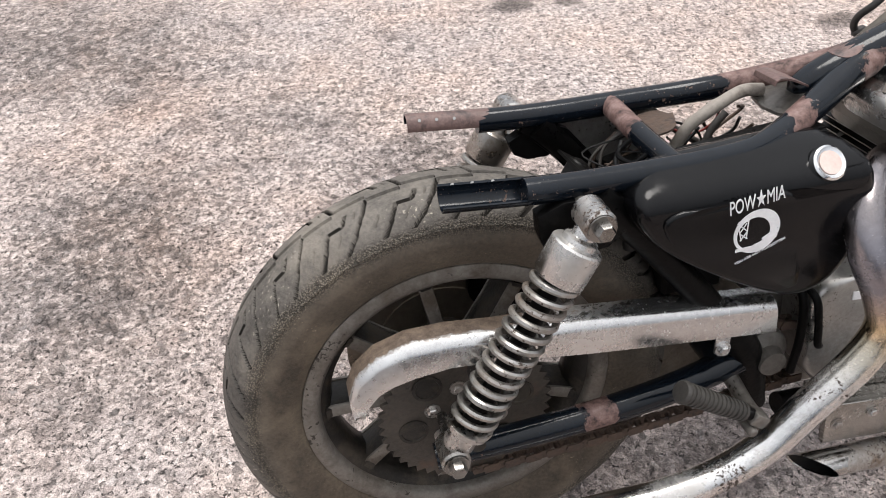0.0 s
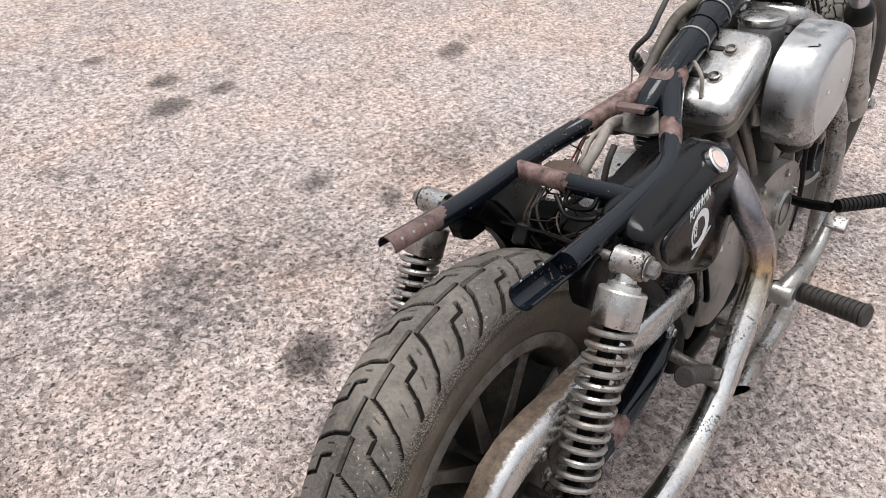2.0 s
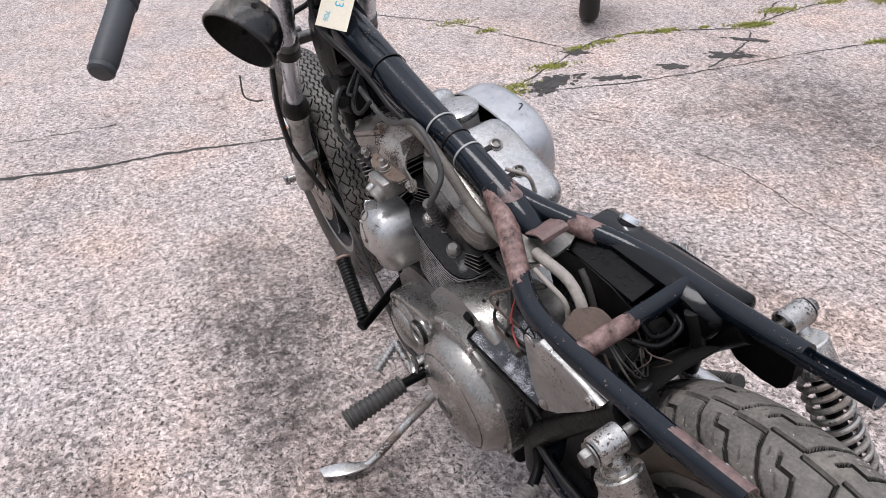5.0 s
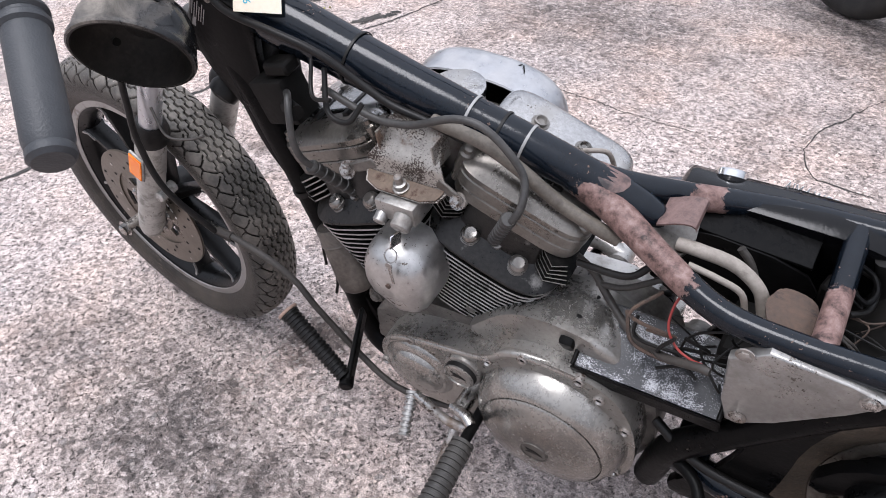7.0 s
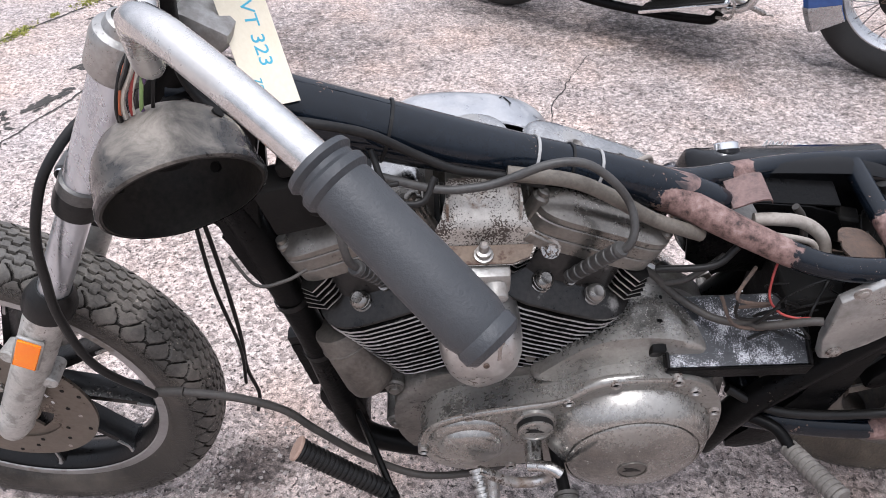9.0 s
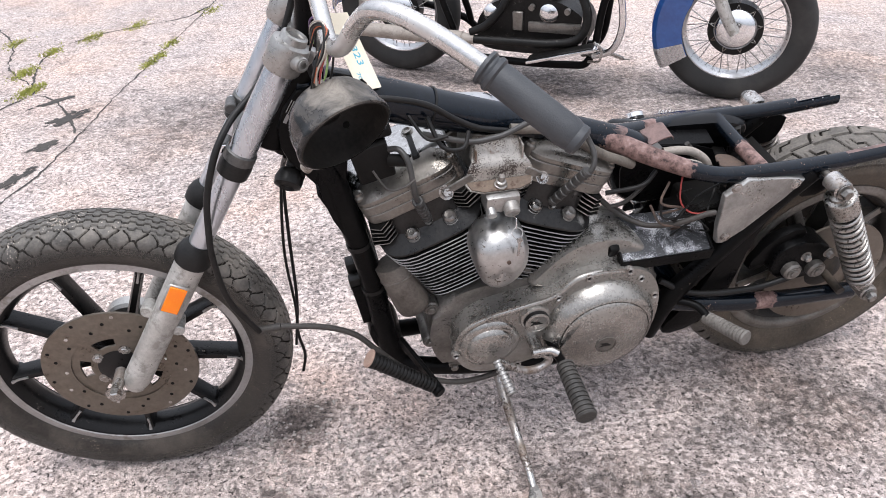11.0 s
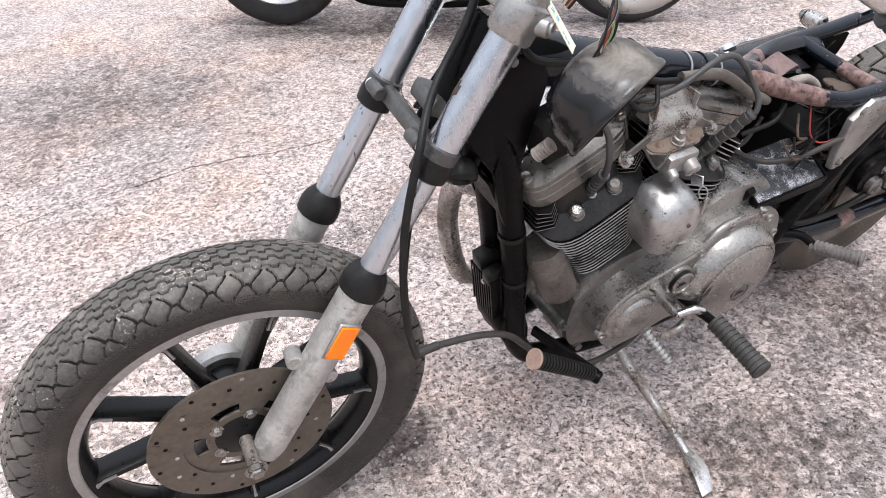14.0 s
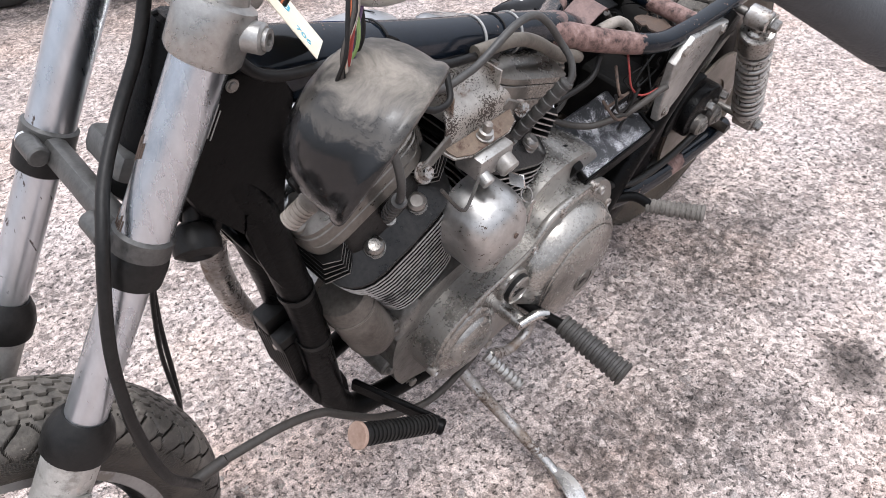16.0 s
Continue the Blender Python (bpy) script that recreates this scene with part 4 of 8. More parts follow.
def rear_tread(s, q):
    """A stepped middle groove that feeds long slanting cuts, with Z-shaped cuts between them."""
    g = 0.0
    for side, off in ((1, 0.0), (-1, 0.5)):
        u = s * 22 / (2 * math.pi) + off
        e = q * side
        if e < -0.1 or e > 0.99:
            continue
        g = max(g, along(u, e, 0.05, 0.52, 1.0), run(u, e, 0.0, 0.03, 0.10, 0.34), run(u, e, 0.10, 0.34, 0.30, 0.72), run(u, e, 0.30, 0.72, 0.52, 0.98, 0.05))
        g = max(g, run(u, e, 0.34, 0.20, 0.42, 0.40), along(u, e, 0.40, 0.41, 0.63), run(u, e, 0.63, 0.38, 0.76, 0.68), run(u, e, 0.76, 0.68, 0.94, 0.98, 0.05))
        g = max(g, 0.45 * run(u, e, 0.20, 0.22, 0.24, 0.36, 0.011), 0.45 * run(u, e, 0.46, 0.52, 0.58, 0.74, 0.011), 0.45 * along(u, e, 0.22, 0.52, 0.70, 0.010), 0.45 * run(u, e, 0.90, 0.50, 1.0, 0.70, 0.011))
    return g


def ring_body(bm, prof, c, n=72):
    """A closed ring round the y axis; prof holds (radius, y)."""
    return lathe(bm, prof, c, (0, 1, 0), n, cap=False, closed=True)


def spoke_bar(bm, c, ang, r0, r1, w0, w1, t0, t1):
    """A cast spoke from the hub to the rim, with a rib along its outer faces."""
    g = bmesh.new()
    for r, w, t in ((r0, w0, t0), ((r0 + r1) / 2, (w0 + w1) / 2 * 0.8, (t0 + t1) / 2), (r1 - 0.01, w1, t1), (r1, w1 * 1.5, t1 * 1.2)):
        for x, y in ((-w, -t * 0.55), (-w * 0.6, -t), (w * 0.6, -t), (w, -t * 0.55), (w, t * 0.55), (w * 0.6, t), (-w * 0.6, t), (-w, t * 0.55)):
            g.verts.new((r, y, x))
    g.verts.ensure_lookup_table()
    vs = g.verts[:]
    skin(g, [vs[i * 8:i * 8 + 8] for i in range(4)])
    return merge(bm, g, Matrix.Translation(c) @ Matrix.Rotation(-ang, 4, "Y"))


# ---- the motorcycle ----
BIKE = Matrix.Translation((0.054, 0.643, 0)) @ pose(0, 0, 0, 0, 0, 12.0) @ pose(0, 0, 0, -10.5, 0, 0)
bike = thing("motorcycle", "stripped old motorcycle with bare black frame on its side stand", "motorcycle", m=BIKE)

RAKE = V(-math.sin(radians(29.5)), 0, math.cos(radians(29.5)))
AXLE = V(1.519, 0, 0.336)
REAR = V(-0.035, 0, 0.324)
NECK = V(1.131, 0, 0.872)
STEER = Matrix.Translation(NECK) @ Matrix.Rotation(radians(-5.0), 4, RAKE) @ Matrix.Translation(-NECK)


def steered(bm):
    bmesh.ops.transform(bm, matrix=STEER, verts=bm.verts)
    return bm


def fork_at(s, side, out=0.0, fwd=0.0):
    """A point on a fork leg, s metres up from the axle."""
    return AXLE + V(-0.036, -0.010, 0) + RAKE * s + V(0.879 * fwd, side * (0.092 + out), 0.477 * fwd)


# frame
bm = B()
tube(bm, [(1.115, 0, 0.895), (1.0, 0, 0.864), (0.84, 0, 0.812), (0.70, 0, 0.772), (0.60, 0, 0.743), (0.51, 0, 0.711), (0.475, 0, 0.698), (0.452, 0, 0.690), (0.444, 0, 0.687)], [0.042, 0.040, 0.035, 0.029, 0.027, 0.026, 0.0235, 0.017, 0.008], 20)
backbone = part("backbone", bm, BLACK, bike, "glossy black frame top tube")
bm = B()
cyl(bm, NECK - RAKE * 0.085, NECK + RAKE * 0.085, 0.034, 24, 0.004)
box(bm, (1.085, 0, 0.83), (0.10, 0.05, 0.16), Matrix.Rotation(radians(-28.5), 3, "Y"), 0.012, 2)
part("steering_head", bm, BLACKB, bike)
RAIL = [(0.570, 0.004, 0.730), (0.51, 0.020, 0.710), (0.43, 0.058, 0.686), (0.35, 0.092, 0.668), (0.27, 0.102, 0.664), (0.14, 0.103, 0.664), (0.045, 0.104, 0.668)]
for side, skin_mat in ((1, RAILLEFT), (-1, RAILRIGHT)):
    bm = B()
    tube(bm, [(x, y * side, z) for x, y, z in RAIL], [0.022, 0.0205, 0.018, 0.0165, 0.0165, 0.0165, 0.0165], 16)
    rail = part("seat_rail", bm, skin_mat, bike, "black seat rail with scuffed paint")
    for a0, a1, tail in ((-15, 82, BLACK), (82, 195, PRIMER)) if side > 0 else ((195, 405, BLACK),):
        bm = B()
        r = 0.0158 if side > 0 else 0.0172
        g = []
        for x in (0.062, 0.03, -0.01, -0.052):
            ring = []
            for k in range(13):
                a = radians(a0 + (a1 - a0) * k / 12)
                ring.append((x, side * 0.104 + r * math.cos(a), 0.668 - (x - 0.06) * 0.09 + r * math.sin(a)))
            g.append(ring)
        outer = [[bm.verts.new(p) for p in r] for r in g]
        inner = [[bm.verts.new((p[0], side * 0.104 + (p[1] - side * 0.104) * 0.84, 0.668 - (p[0] - 0.06) * 0.09 + (p[2] - 0.668 + (p[0] - 0.06) * 0.09) * 0.84)) for p in r] for r in g]
        rings = [o + n[::-1] for o, n in zip(outer, inner)]
        skin(bm, rings)
        stub = part("rail_end", bm, tail, bike, "faded red primed rail end" if tail is PRIMER else "cut open black rail end")
    for x in (-0.035, -0.012, 0.012):
        bm = B()
        o = V(x, side * (0.104 - 0.0147 * 0.75), 0.668 - (x - 0.06) * 0.09 + 0.0147 * 0.66)
        cyl(bm, o, o + V(0, side * -0.0015, 0.0013), 0.0022, 12)
        part("rivet_hole", bm, TIE, stub)
    # rear frame strut and shock mount
    bm = B()
    tube(bm, [(0.13, side * 0.105, 0.652), (0.20, side * 0.107, 0.575), (0.30, side * 0.108, 0.45), (0.37, side * 0.105, 0.35), (0.40, side * 0.10, 0.24)], [0.022, 0.020, 0.020, 0.024, 0.022], 14)
    plate(bm, rounded([(0.085, 0.64), (0.17, 0.64), (0.16, 0.60), (0.10, 0.60)] if side > 0 else [(0.055, 0.655), (0.18, 0.655), (0.165, 0.585), (0.085, 0.575), (0.06, 0.60)], 1), side * 0.100, side * 0.122, 0.003)
    part("rear_strut", bm, BLACKB, bike)
    if side > 0:
        bm = B()
        plate(bm, rounded([(0.160, 0.655), (0.095, 0.655), (0.128, 0.625), (0.160, 0.595), (0.192, 0.545), (0.214, 0.480), (0.222, 0.400), (0.235, 0.310), (0.29, 0.240), (0.36, 0.225), (0.37, 0.26), (0.315, 0.32), (0.285, 0.400), (0.262, 0.500), (0.215, 0.590)], 1), 0.094, 0.110, 0.003)
        part("strut_plate", bm, BLACKB, bike, "black pressed steel frame leg")
    # downtube and lower rail
    bm = B()
    tube(bm, [(1.115, side * 0.018, 0.815), (1.072, side * 0.030, 0.737), (1.040, side * 0.032, 0.605), (1.015, side * 0.034, 0.49), (0.992, side * 0.036, 0.33), (0.975, side * 0.042, 0.245), (0.92, side * 0.058, 0.205), (0.70, side * 0.085, 0.19), (0.45, side * 0.1, 0.215)], [0.022, 0.022, 0.0225, 0.0225, 0.0225, 0.022, 0.020, 0.0185, 0.0185], 16)
    part("downtube", bm, BLACKB, bike, "black downtube of the engine cradle")

bm = B()
tube(bm, [(0.235, -0.10, 0.664), (0.235, 0.0, 0.662), (0.235, 0.10, 0.664)], 0.0147, 16)
cross = part("cross_tube", bm, CROSSPAINT, bike, "black cross tube, half of it worn to red primer")
bm = B()
tube(bm, [(0.222, -0.002, 0.658), (0.206, -0.004, 0.646), (0.198, -0.024, 0.646), (0.206, -0.046, 0.648), (0.222, -0.048, 0.658)], 0.0035, 8)
part("wire_hook", bm, BLACKB, cross)
bm = B()
rings = []
for k in range(9):
    u = -1 + 2 * k / 8
    w = 0.034 * math.sqrt(max(0.04, 1 - abs(u) ** 3))
    rings.append([bm.verts.new(p) for p in ((0.275 + 0.030 * u, 0.048 - w, 0.651 + 0.006 * u), (0.275 + 0.030 * u, 0.048, 0.656 + 0.006 * u), (0.275 + 0.030 * u, 0.048 + w, 0.651 + 0.006 * u), (0.275 + 0.030 * u, 0.048 + w, 0.648 + 0.006 * u), (0.275 + 0.030 * u, 0.048, 0.653 + 0.006 * u), (0.275 + 0.030 * u, 0.048 - w, 0.648 + 0.006 * u))])
skin(bm, rings)
part("rusty_tab", bm, RUST, cross)
# gusset where the top tube splits
bm = B()
g = [(0.490, -0.036), (0.490, 0.036), (0.425, 0.062), (0.409, 0.030), (0.405, 0.0), (0.409, -0.030), (0.425, -0.062)]
rings = [[bm.verts.new((x, y, z - (0.49 - x) * 0.35)) for x, y in g] for z in (0.700, 0.704)]
skin(bm, rings)
part("gusset_plate", bm, GREASY, bike, "greasy grey web plate between the rails")
bm = B()
TABLINE = ((0.450, 0.705), (0.440, 0.7095), (0.428, 0.7155), (0.416, 0.7195), (0.408, 0.7200), (0.403, 0.7175), (0.4015, 0.7130))
skin(bm, [[bm.verts.new(p) for p in ((x, -0.026, z), (x, 0.023, z - 0.002), (x, 0.023, z - 0.0045), (x, -0.026, z - 0.0025))] for x, z in TABLINE])
part("seat_tab", bm, PRIMER, bike, "folded faded red tab on the frame joint")
bm = B()
rings = []
for k in range(13):
    u = -1 + 2 * k / 12
    wide = radians(44) * math.sqrt(max(0.02, 1 - u * u))
    x = 0.514 + 0.021 * u
    z = 0.713 + (x - 0.514) * 0.35
    rings.append([bm.verts.new((x, r * math.sin(a), z + r * math.cos(a))) for r, f in ((0.0272, 1), (0.0255, -1)) for a in [f * wide * (-1 + 2 * j / 8) for j in range(9)]])
skin(bm, rings)
part("scraped_spot", bm, PRIMER, backbone, "scraped bare metal spot")
# ties round the top tube
for x, z, r, m_ in ((0.632, 0.7525, 0.0278, TIE), (0.668, 0.763, 0.0285, CABLE), (0.712, 0.7755, 0.0298, TIE), (0.885, 0.827, 0.0368, CABLE)):
    bm = B()
    lathe(bm, [(r, -0.0018), (r + 0.0016, -0.0018), (r + 0.0016, 0.0018), (r, 0.0018)], (x, 0, z), (1, 0, 0.30), 28, False, True)
    part("cable_tie", bm, m_, backbone, "grey cable tie" if m_ is TIE else "black cable tie")
# neck plates, and the printed label below them
NECKOUT = rounded([(1.10, 0.925), (1.150, 0.86), (1.150, 0.79), (1.105, 0.735), (1.080, 0.69), (1.046, 0.69), (1.036, 0.80), (1.015, 0.885)], 1)
bm = B()
plate(bm, NECKOUT, 0.030, 0.044, 0.004)
plate(bm, NECKOUT, -0.030, -0.044, 0.004)
neck_plate = part("neck_plate", bm, BLACKB, bike)
bm = B()
box(bm, V(1.110, -0.058, 0.826), (0.064, 0.006, 0.135), Matrix.Rotation(radians(-20), 3, "Z") @ Matrix.Rotation(radians(-28.5), 3, "Y"), 0.002)
label_plate = part("label_plate", bm, BLACK, bike, "black plate with a printed white label")
for k in range(7):
    for part_ in range(3):
        bm = B()
        turn = Matrix.Rotation(radians(-20), 3, "Z") @ Matrix.Rotation(radians(-28.5), 3, "Y")
        o = V(1.110, -0.058, 0.826) + turn @ V(-0.018 + 0.0062 * k, 0.0034, 0.036 - 0.032 * part_ + 0.002 * (k % 3))
        box(bm, o, (0.0014, 0.0006, (0.022, 0.026, 0.018, 0.024, 0.027, 0.016, 0.023)[(k + 2 * part_) % 7]), turn, 0)
        part("label_bar", bm, TIE, label_plate)
# the same print on the near side of the neck
for k, long in enumerate((0.030, 0.034, 0.027, 0.036, 0.031, 0.025)):
    bm = B()
    box(bm, V(1.110 + 0.0036 * k, 0.0444, 0.872 + 0.0020 * k) + RAKE * (0.004 * (k % 2)), (0.0012, 0.0006, long), Matrix.Rotation(radians(-29.5), 3, "Y"), 0)
    part("label_bar", bm, TIE, neck_plate)
bm = B()
box(bm, V(1.133, 0.0444, 0.862), (0.0060, 0.0006, 0.016), Matrix.Rotation(radians(-29.5), 3, "Y"), 0)
part("label_bar", bm, TIE, neck_plate)
bm = B()
bolt(bm, (1.088, 0.044, 0.905), (0, 1, 0), 0.0045, 0.004)
part("plate_screw", bm, BOLTSTEEL, neck_plate)

# ---- rear suspension and swingarm ----
bm = B()
for side in (1, -1):
    tube(bm, [(0.38, side * 0.10, 0.335), (0.25, side * 0.118, 0.318), (0.10, side * 0.122, 0.302), (-0.09, side * 0.122, 0.292)], [0.022, 0.021, 0.020, 0.019], 12)
tube(bm, [(0.345, -0.11, 0.335), (0.345, 0.11, 0.335)], 0.028, 14)
swing = part("swingarm", bm, SWINGPAINT, bike, "black swingarm with worn paint")


def shock(side):
    top, low = V(0.108, side * 0.158, 0.652), V(-0.073, side * 0.166, 0.344)
    d = (top - low).normalized()
    bm = B()
    lathe(bm, [(0.010, 0.0), (0.014, 0.014), (0.0145, 0.024), (0.021, 0.027), (0.022, 0.033), (0.0295, 0.0345), (0.0315, 0.037), (0.0315, 0.079), (0.030, 0.081), (0.026, 0.080)], top, -d, 28)
    can = part("shock", bm, SHOCKCAN if side > 0 else CHROME, bike, "chrome rear shock absorber with exposed spring, " + ("blotched with rust" if side > 0 else "lightly pitted"))
    bm = B()
    helix(bm, low + d * 0.048, top - d * 0.078, 0.0268, 0.0047, 13.5)
    part("spring", bm, SPRING, can, "dull steel coil spring")
    bm = B()
    cyl(bm, low + d * 0.02, top - d * 0.06, 0.0125, 16)
    part("damper_rod", bm, BLACKB, can)
    bm = B()
    lathe(bm, [(0.012, 0.004), (0.018, 0.010), (0.0205, 0.016), (0.0205, 0.036), (0.0285, 0.040), (0.0295, 0.047), (0.022, 0.050)], low, d, 24)
    part("spring_cup", bm, RUSTCHROME, can, "dull chrome lower spring cup")
    for p in (top, low):
        bm = B()
        cyl(bm, p + V(0, -0.022, 0), p + V(0, 0.022, 0), 0.0195, 24, 0.003)
        part("mounting_eye", bm, RUSTCHROME if p is top else SPRING, can)
        bm = B()
        cyl(bm, V(p.x, side * 0.10, p.z), V(p.x, side * (abs(p.y) + 0.028), p.z), 0.0075, 12)
        bolt(bm, V(p.x, side * (abs(p.y) + 0.024), p.z), (0, side, 0), 0.0115, 0.014)
        part("mounting_bolt", bm, BOLTSTEEL, can)


shock(1)
shock(-1)

# ---- rear wheel ----
bm = B()
lathe(bm, [(0.02, -0.085), (0.045, -0.08), (0.055, -0.05), (0.04, -0.02), (0.04, 0.02), (0.055, 0.05), (0.045, 0.08), (0.02, 0.085)], REAR, (0, 1, 0), 32)
cyl(bm, REAR + V(0, -0.15, 0), REAR + V(0, 0.15, 0), 0.010, 14)
rear_wheel = part("rear_wheel", bm, REARDARK, bike, "dirty cast alloy rear wheel")
bm = B()
tyre(bm, REAR, 0.326, 0.216, 0.066, rear_tread, 1400, 120, 0.0075, 1.2, ((1.36, 0.0016), (1.62, 0.0014), (2.02, 0.0022), (2.16, 0.002)))
part("tyre", bm, [SIDEWALL, GROOVESHADE], rear_wheel, "worn dusty rear tyre with chevron tread", 60)
bm = B()
ring_body(bm, [(0.222, -0.046), (0.205, -0.036), (0.19, -0.03), (0.186, 0), (0.19, 0.03), (0.205, 0.036), (0.222, 0.046), (0.207, 0.044), (0.194, 0.036), (0.183, 0.026), (0.178, 0), (0.183, -0.026), (0.194, -0.036), (0.207, -0.044)], REAR, 80)
part("rim", bm, REARDARK, rear_wheel, "oily black wheel barrel")
for s in (1, -1):
    bm = B()
    ring_body(bm, [(0.2235, s * 0.046), (0.2225, s * 0.0515), (0.214, s * 0.0545), (0.2045, s * 0.0535), (0.1985, s * 0.048), (0.1965, s * 0.038), (0.206, s * 0.040)], REAR, 90)
    part("rim_lip", bm, REARRIM, rear_wheel, "grimy bare alloy rim lip")
for i in range(9):
    bm = B()
    spoke_bar(bm, REAR, 2 * math.pi * i / 9 + 0.35, 0.05, 0.190, 0.013, 0.010, 0.026, 0.030)
    arm = part("spoke", bm, REARDARK, rear_wheel)
    for s in (1, -1):
        bm = B()
        spoke_bar(bm, REAR + V(0, s * 0.0275, 0), 2 * math.pi * i / 9 + 0.35, 0.06, 0.196, 0.0125, 0.0095, 0.003, 0.0036)
        part("spoke_face", bm, REARRIM, arm, "grimy bare alloy spoke face")
# sprocket, right side
bm = B()
prof = []
teeth = 46
for y in (-0.078, -0.084):
    prof.append([bm.verts.new(REAR + V((0.118 + (0.006 if k % 2 else -0.003)) * math.cos(2 * math.pi * k / (teeth * 2)), y, (0.118 + (0.006 if k % 2 else -0.003)) * math.sin(2 * math.pi * k / (teeth * 2)))) for k in range(teeth * 2)])
skin(bm, prof)
sprocket = part("sprocket", bm, SPROCKET, bike, "oily brown rear sprocket with round holes")
for i in range(6):
    a = 2 * math.pi * i / 6 + 0.2
    bm = B()
    c = REAR + V(0.078 * math.cos(a), 0, 0.078 * math.sin(a))
    lathe(bm, [(0.021, -0.0835), (0.021, -0.0865), (0.017, -0.0865), (0.016, -0.0850), (0.002, -0.0850)], c, (0, 1, 0), 20)
    part("lightening_hole", bm, REARDARK, sprocket)
    bm = B()
    a += math.pi / 6
    bolt(bm, REAR + V(0.05 * math.cos(a), -0.084, 0.05 * math.sin(a)), (0, -1, 0), 0.008, 0.008)
    part("sprocket_bolt", bm, RUSTCHROME, sprocket)
# brake disc and caliper, left side
bm = B()
ring_body(bm, [(0.146, 0.078), (0.146, 0.084), (0.085, 0.084), (0.085, 0.078)], REAR, 64)
lathe(bm, [(0.10, 0.074), (0.10, 0.079), (0.03, 0.079)], REAR, (0, 1, 0), 48)
part("brake_disc", bm, DISC, rear_wheel, "rusty rear brake disc")
bm = B()
plate(bm, rounded([(0.02, 0.455), (0.10, 0.475), (0.15, 0.45), (0.155, 0.395), (0.11, 0.36), (0.04, 0.37), (0.005, 0.41)], 2), 0.065, 0.125, 0.008)
plate(bm, rounded([(0.09, 0.50), (0.16, 0.47), (0.20, 0.40), (0.17, 0.385), (0.12, 0.44), (0.07, 0.47)], 1), 0.085, 0.105, 0.003)
caliper = part("brake_caliper", bm, BLACKB, bike, "dark greasy rear brake caliper")
for x, z in ((0.045, 0.395), (0.105, 0.40)):
    bm = B()
    cyl(bm, (x, 0.12, z), (x, 0.142, z), 0.021, 20, 0.004)
    bolt(bm, (x, 0.142, z), (0, 1, 0), 0.010, 0.006)
    part("piston_housing", bm, GREASY, caliper)
for x, z in ((0.075, 0.43), (0.02, 0.43)):
    bm = B()
    bolt(bm, (x, 0.124, z), (0, 1, 0), 0.0085, 0.014)
    part("caliper_bolt", bm, SPRING, caliper)
bm = B()
tube(bm, [(0.10, 0.135, 0.385), (0.17, 0.13, 0.362), (0.27, 0.128, 0.362), (0.34, 0.12, 0.372), (0.40, 0.10, 0.40)], 0.0075, 10)
part("brake_hose", bm, CABLE, caliper)
# caked mud plate between tyre and gearbox
bm = B()
plate(bm, rounded([(0.265, 0.455), (0.40, 0.43), (0.415, 0.30), (0.36, 0.235), (0.255, 0.20), (0.285, 0.32)], 2), -0.046, -0.040, 0.002)
part("mud_plate", bm, DIRT, bike, "dirt-caked inner plate")
# chain and guard
bm = B()
for z0, z1, sag in ((0.205, 0.250, 0.012), (0.437, 0.357, 0.0)):
    n_ = 32
    for k in range(n_):
        t_ = k / (n_ - 1)
        p = V(-0.02 + 0.50 * t_, -0.081, z0 + (z1 - z0) * t_ - sag * math.sin(math.pi * t_))
        turn = Matrix.Rotation(-math.atan2(z1 - z0, 0.5), 3, "Y")
        for y in (-0.0085, 0.0085) if k % 2 else (-0.006, 0.006):
            box(bm, p + V(0, y, 0), (0.0225, 0.0022, 0.0145), turn, 0)
        cyl(bm, p + V(-0.008, -0.0095, 0), p + V(-0.008, 0.0095, 0), 0.0052, 8)
part("drive_chain", bm, RUST, bike, "rusty drive chain")["kind"] = "stuff"
top = [(0.385, 0.455), (0.25, 0.470), (0.12, 0.486), (0.0, 0.495), (-0.06, 0.502), (-0.11, 0.501), (-0.150, 0.488), (-0.178, 0.464), (-0.190, 0.436), (-0.187, 0.412)]
low = [(0.390, 0.403), (0.25, 0.418), (0.12, 0.434), (0.0, 0.452), (-0.06, 0.458), (-0.105, 0.453), (-0.134, 0.446), (-0.154, 0.436), (-0.168, 0.420), (-0.176, 0.404)]
bm = B()
rings = []
for (x, z), (x2, z2) in zip(top, low):
    rings.append([bm.verts.new(p) for p in ((x, -0.098, z - 0.004), (x, -0.098, z - 0.001), (x, -0.112, z), (x, -0.124, z - 0.001), (x, -0.131, z - 0.004), (x, -0.135, z - 0.010), (x * 0.8 + x2 * 0.2, -0.137, z * 0.7 + z2 * 0.3), (x2, -0.137, z2), (x2, -0.134, z2), (x2 * 0.6 + x * 0.4, -0.133, z * 0.7 + z2 * 0.3), (x, -0.128, z - 0.010), (x, -0.118, z - 0.005))])
tip = V(-0.182, -0.120, 0.398)
rings.append([bm.verts.new(tip + (v.co - V(-0.183, -0.120, 0.408)) * 0.45) for v in rings[-1]])
skin(bm, rings)
guard = part("chain_guard", bm, GUARDMETAL, bike, "chrome chain guard with rust-brown top face", 50)
bm = B()
box(bm, (0.315, -0.13, 0.405), (0.022, 0.004, 0.05), None, 0.001)
bolt(bm, (0.315, -0.132, 0.388), (0, -1, 0), 0.008, 0.008)
part("guard_bracket", bm, GUARDMETAL, guard)


# ---- engine ----
CRANK = V(0.779, 0, 0.325)


def up_axis(lean):
    return Matrix.Translation(CRANK) @ Matrix.Rotation(radians(lean), 4, "Y")


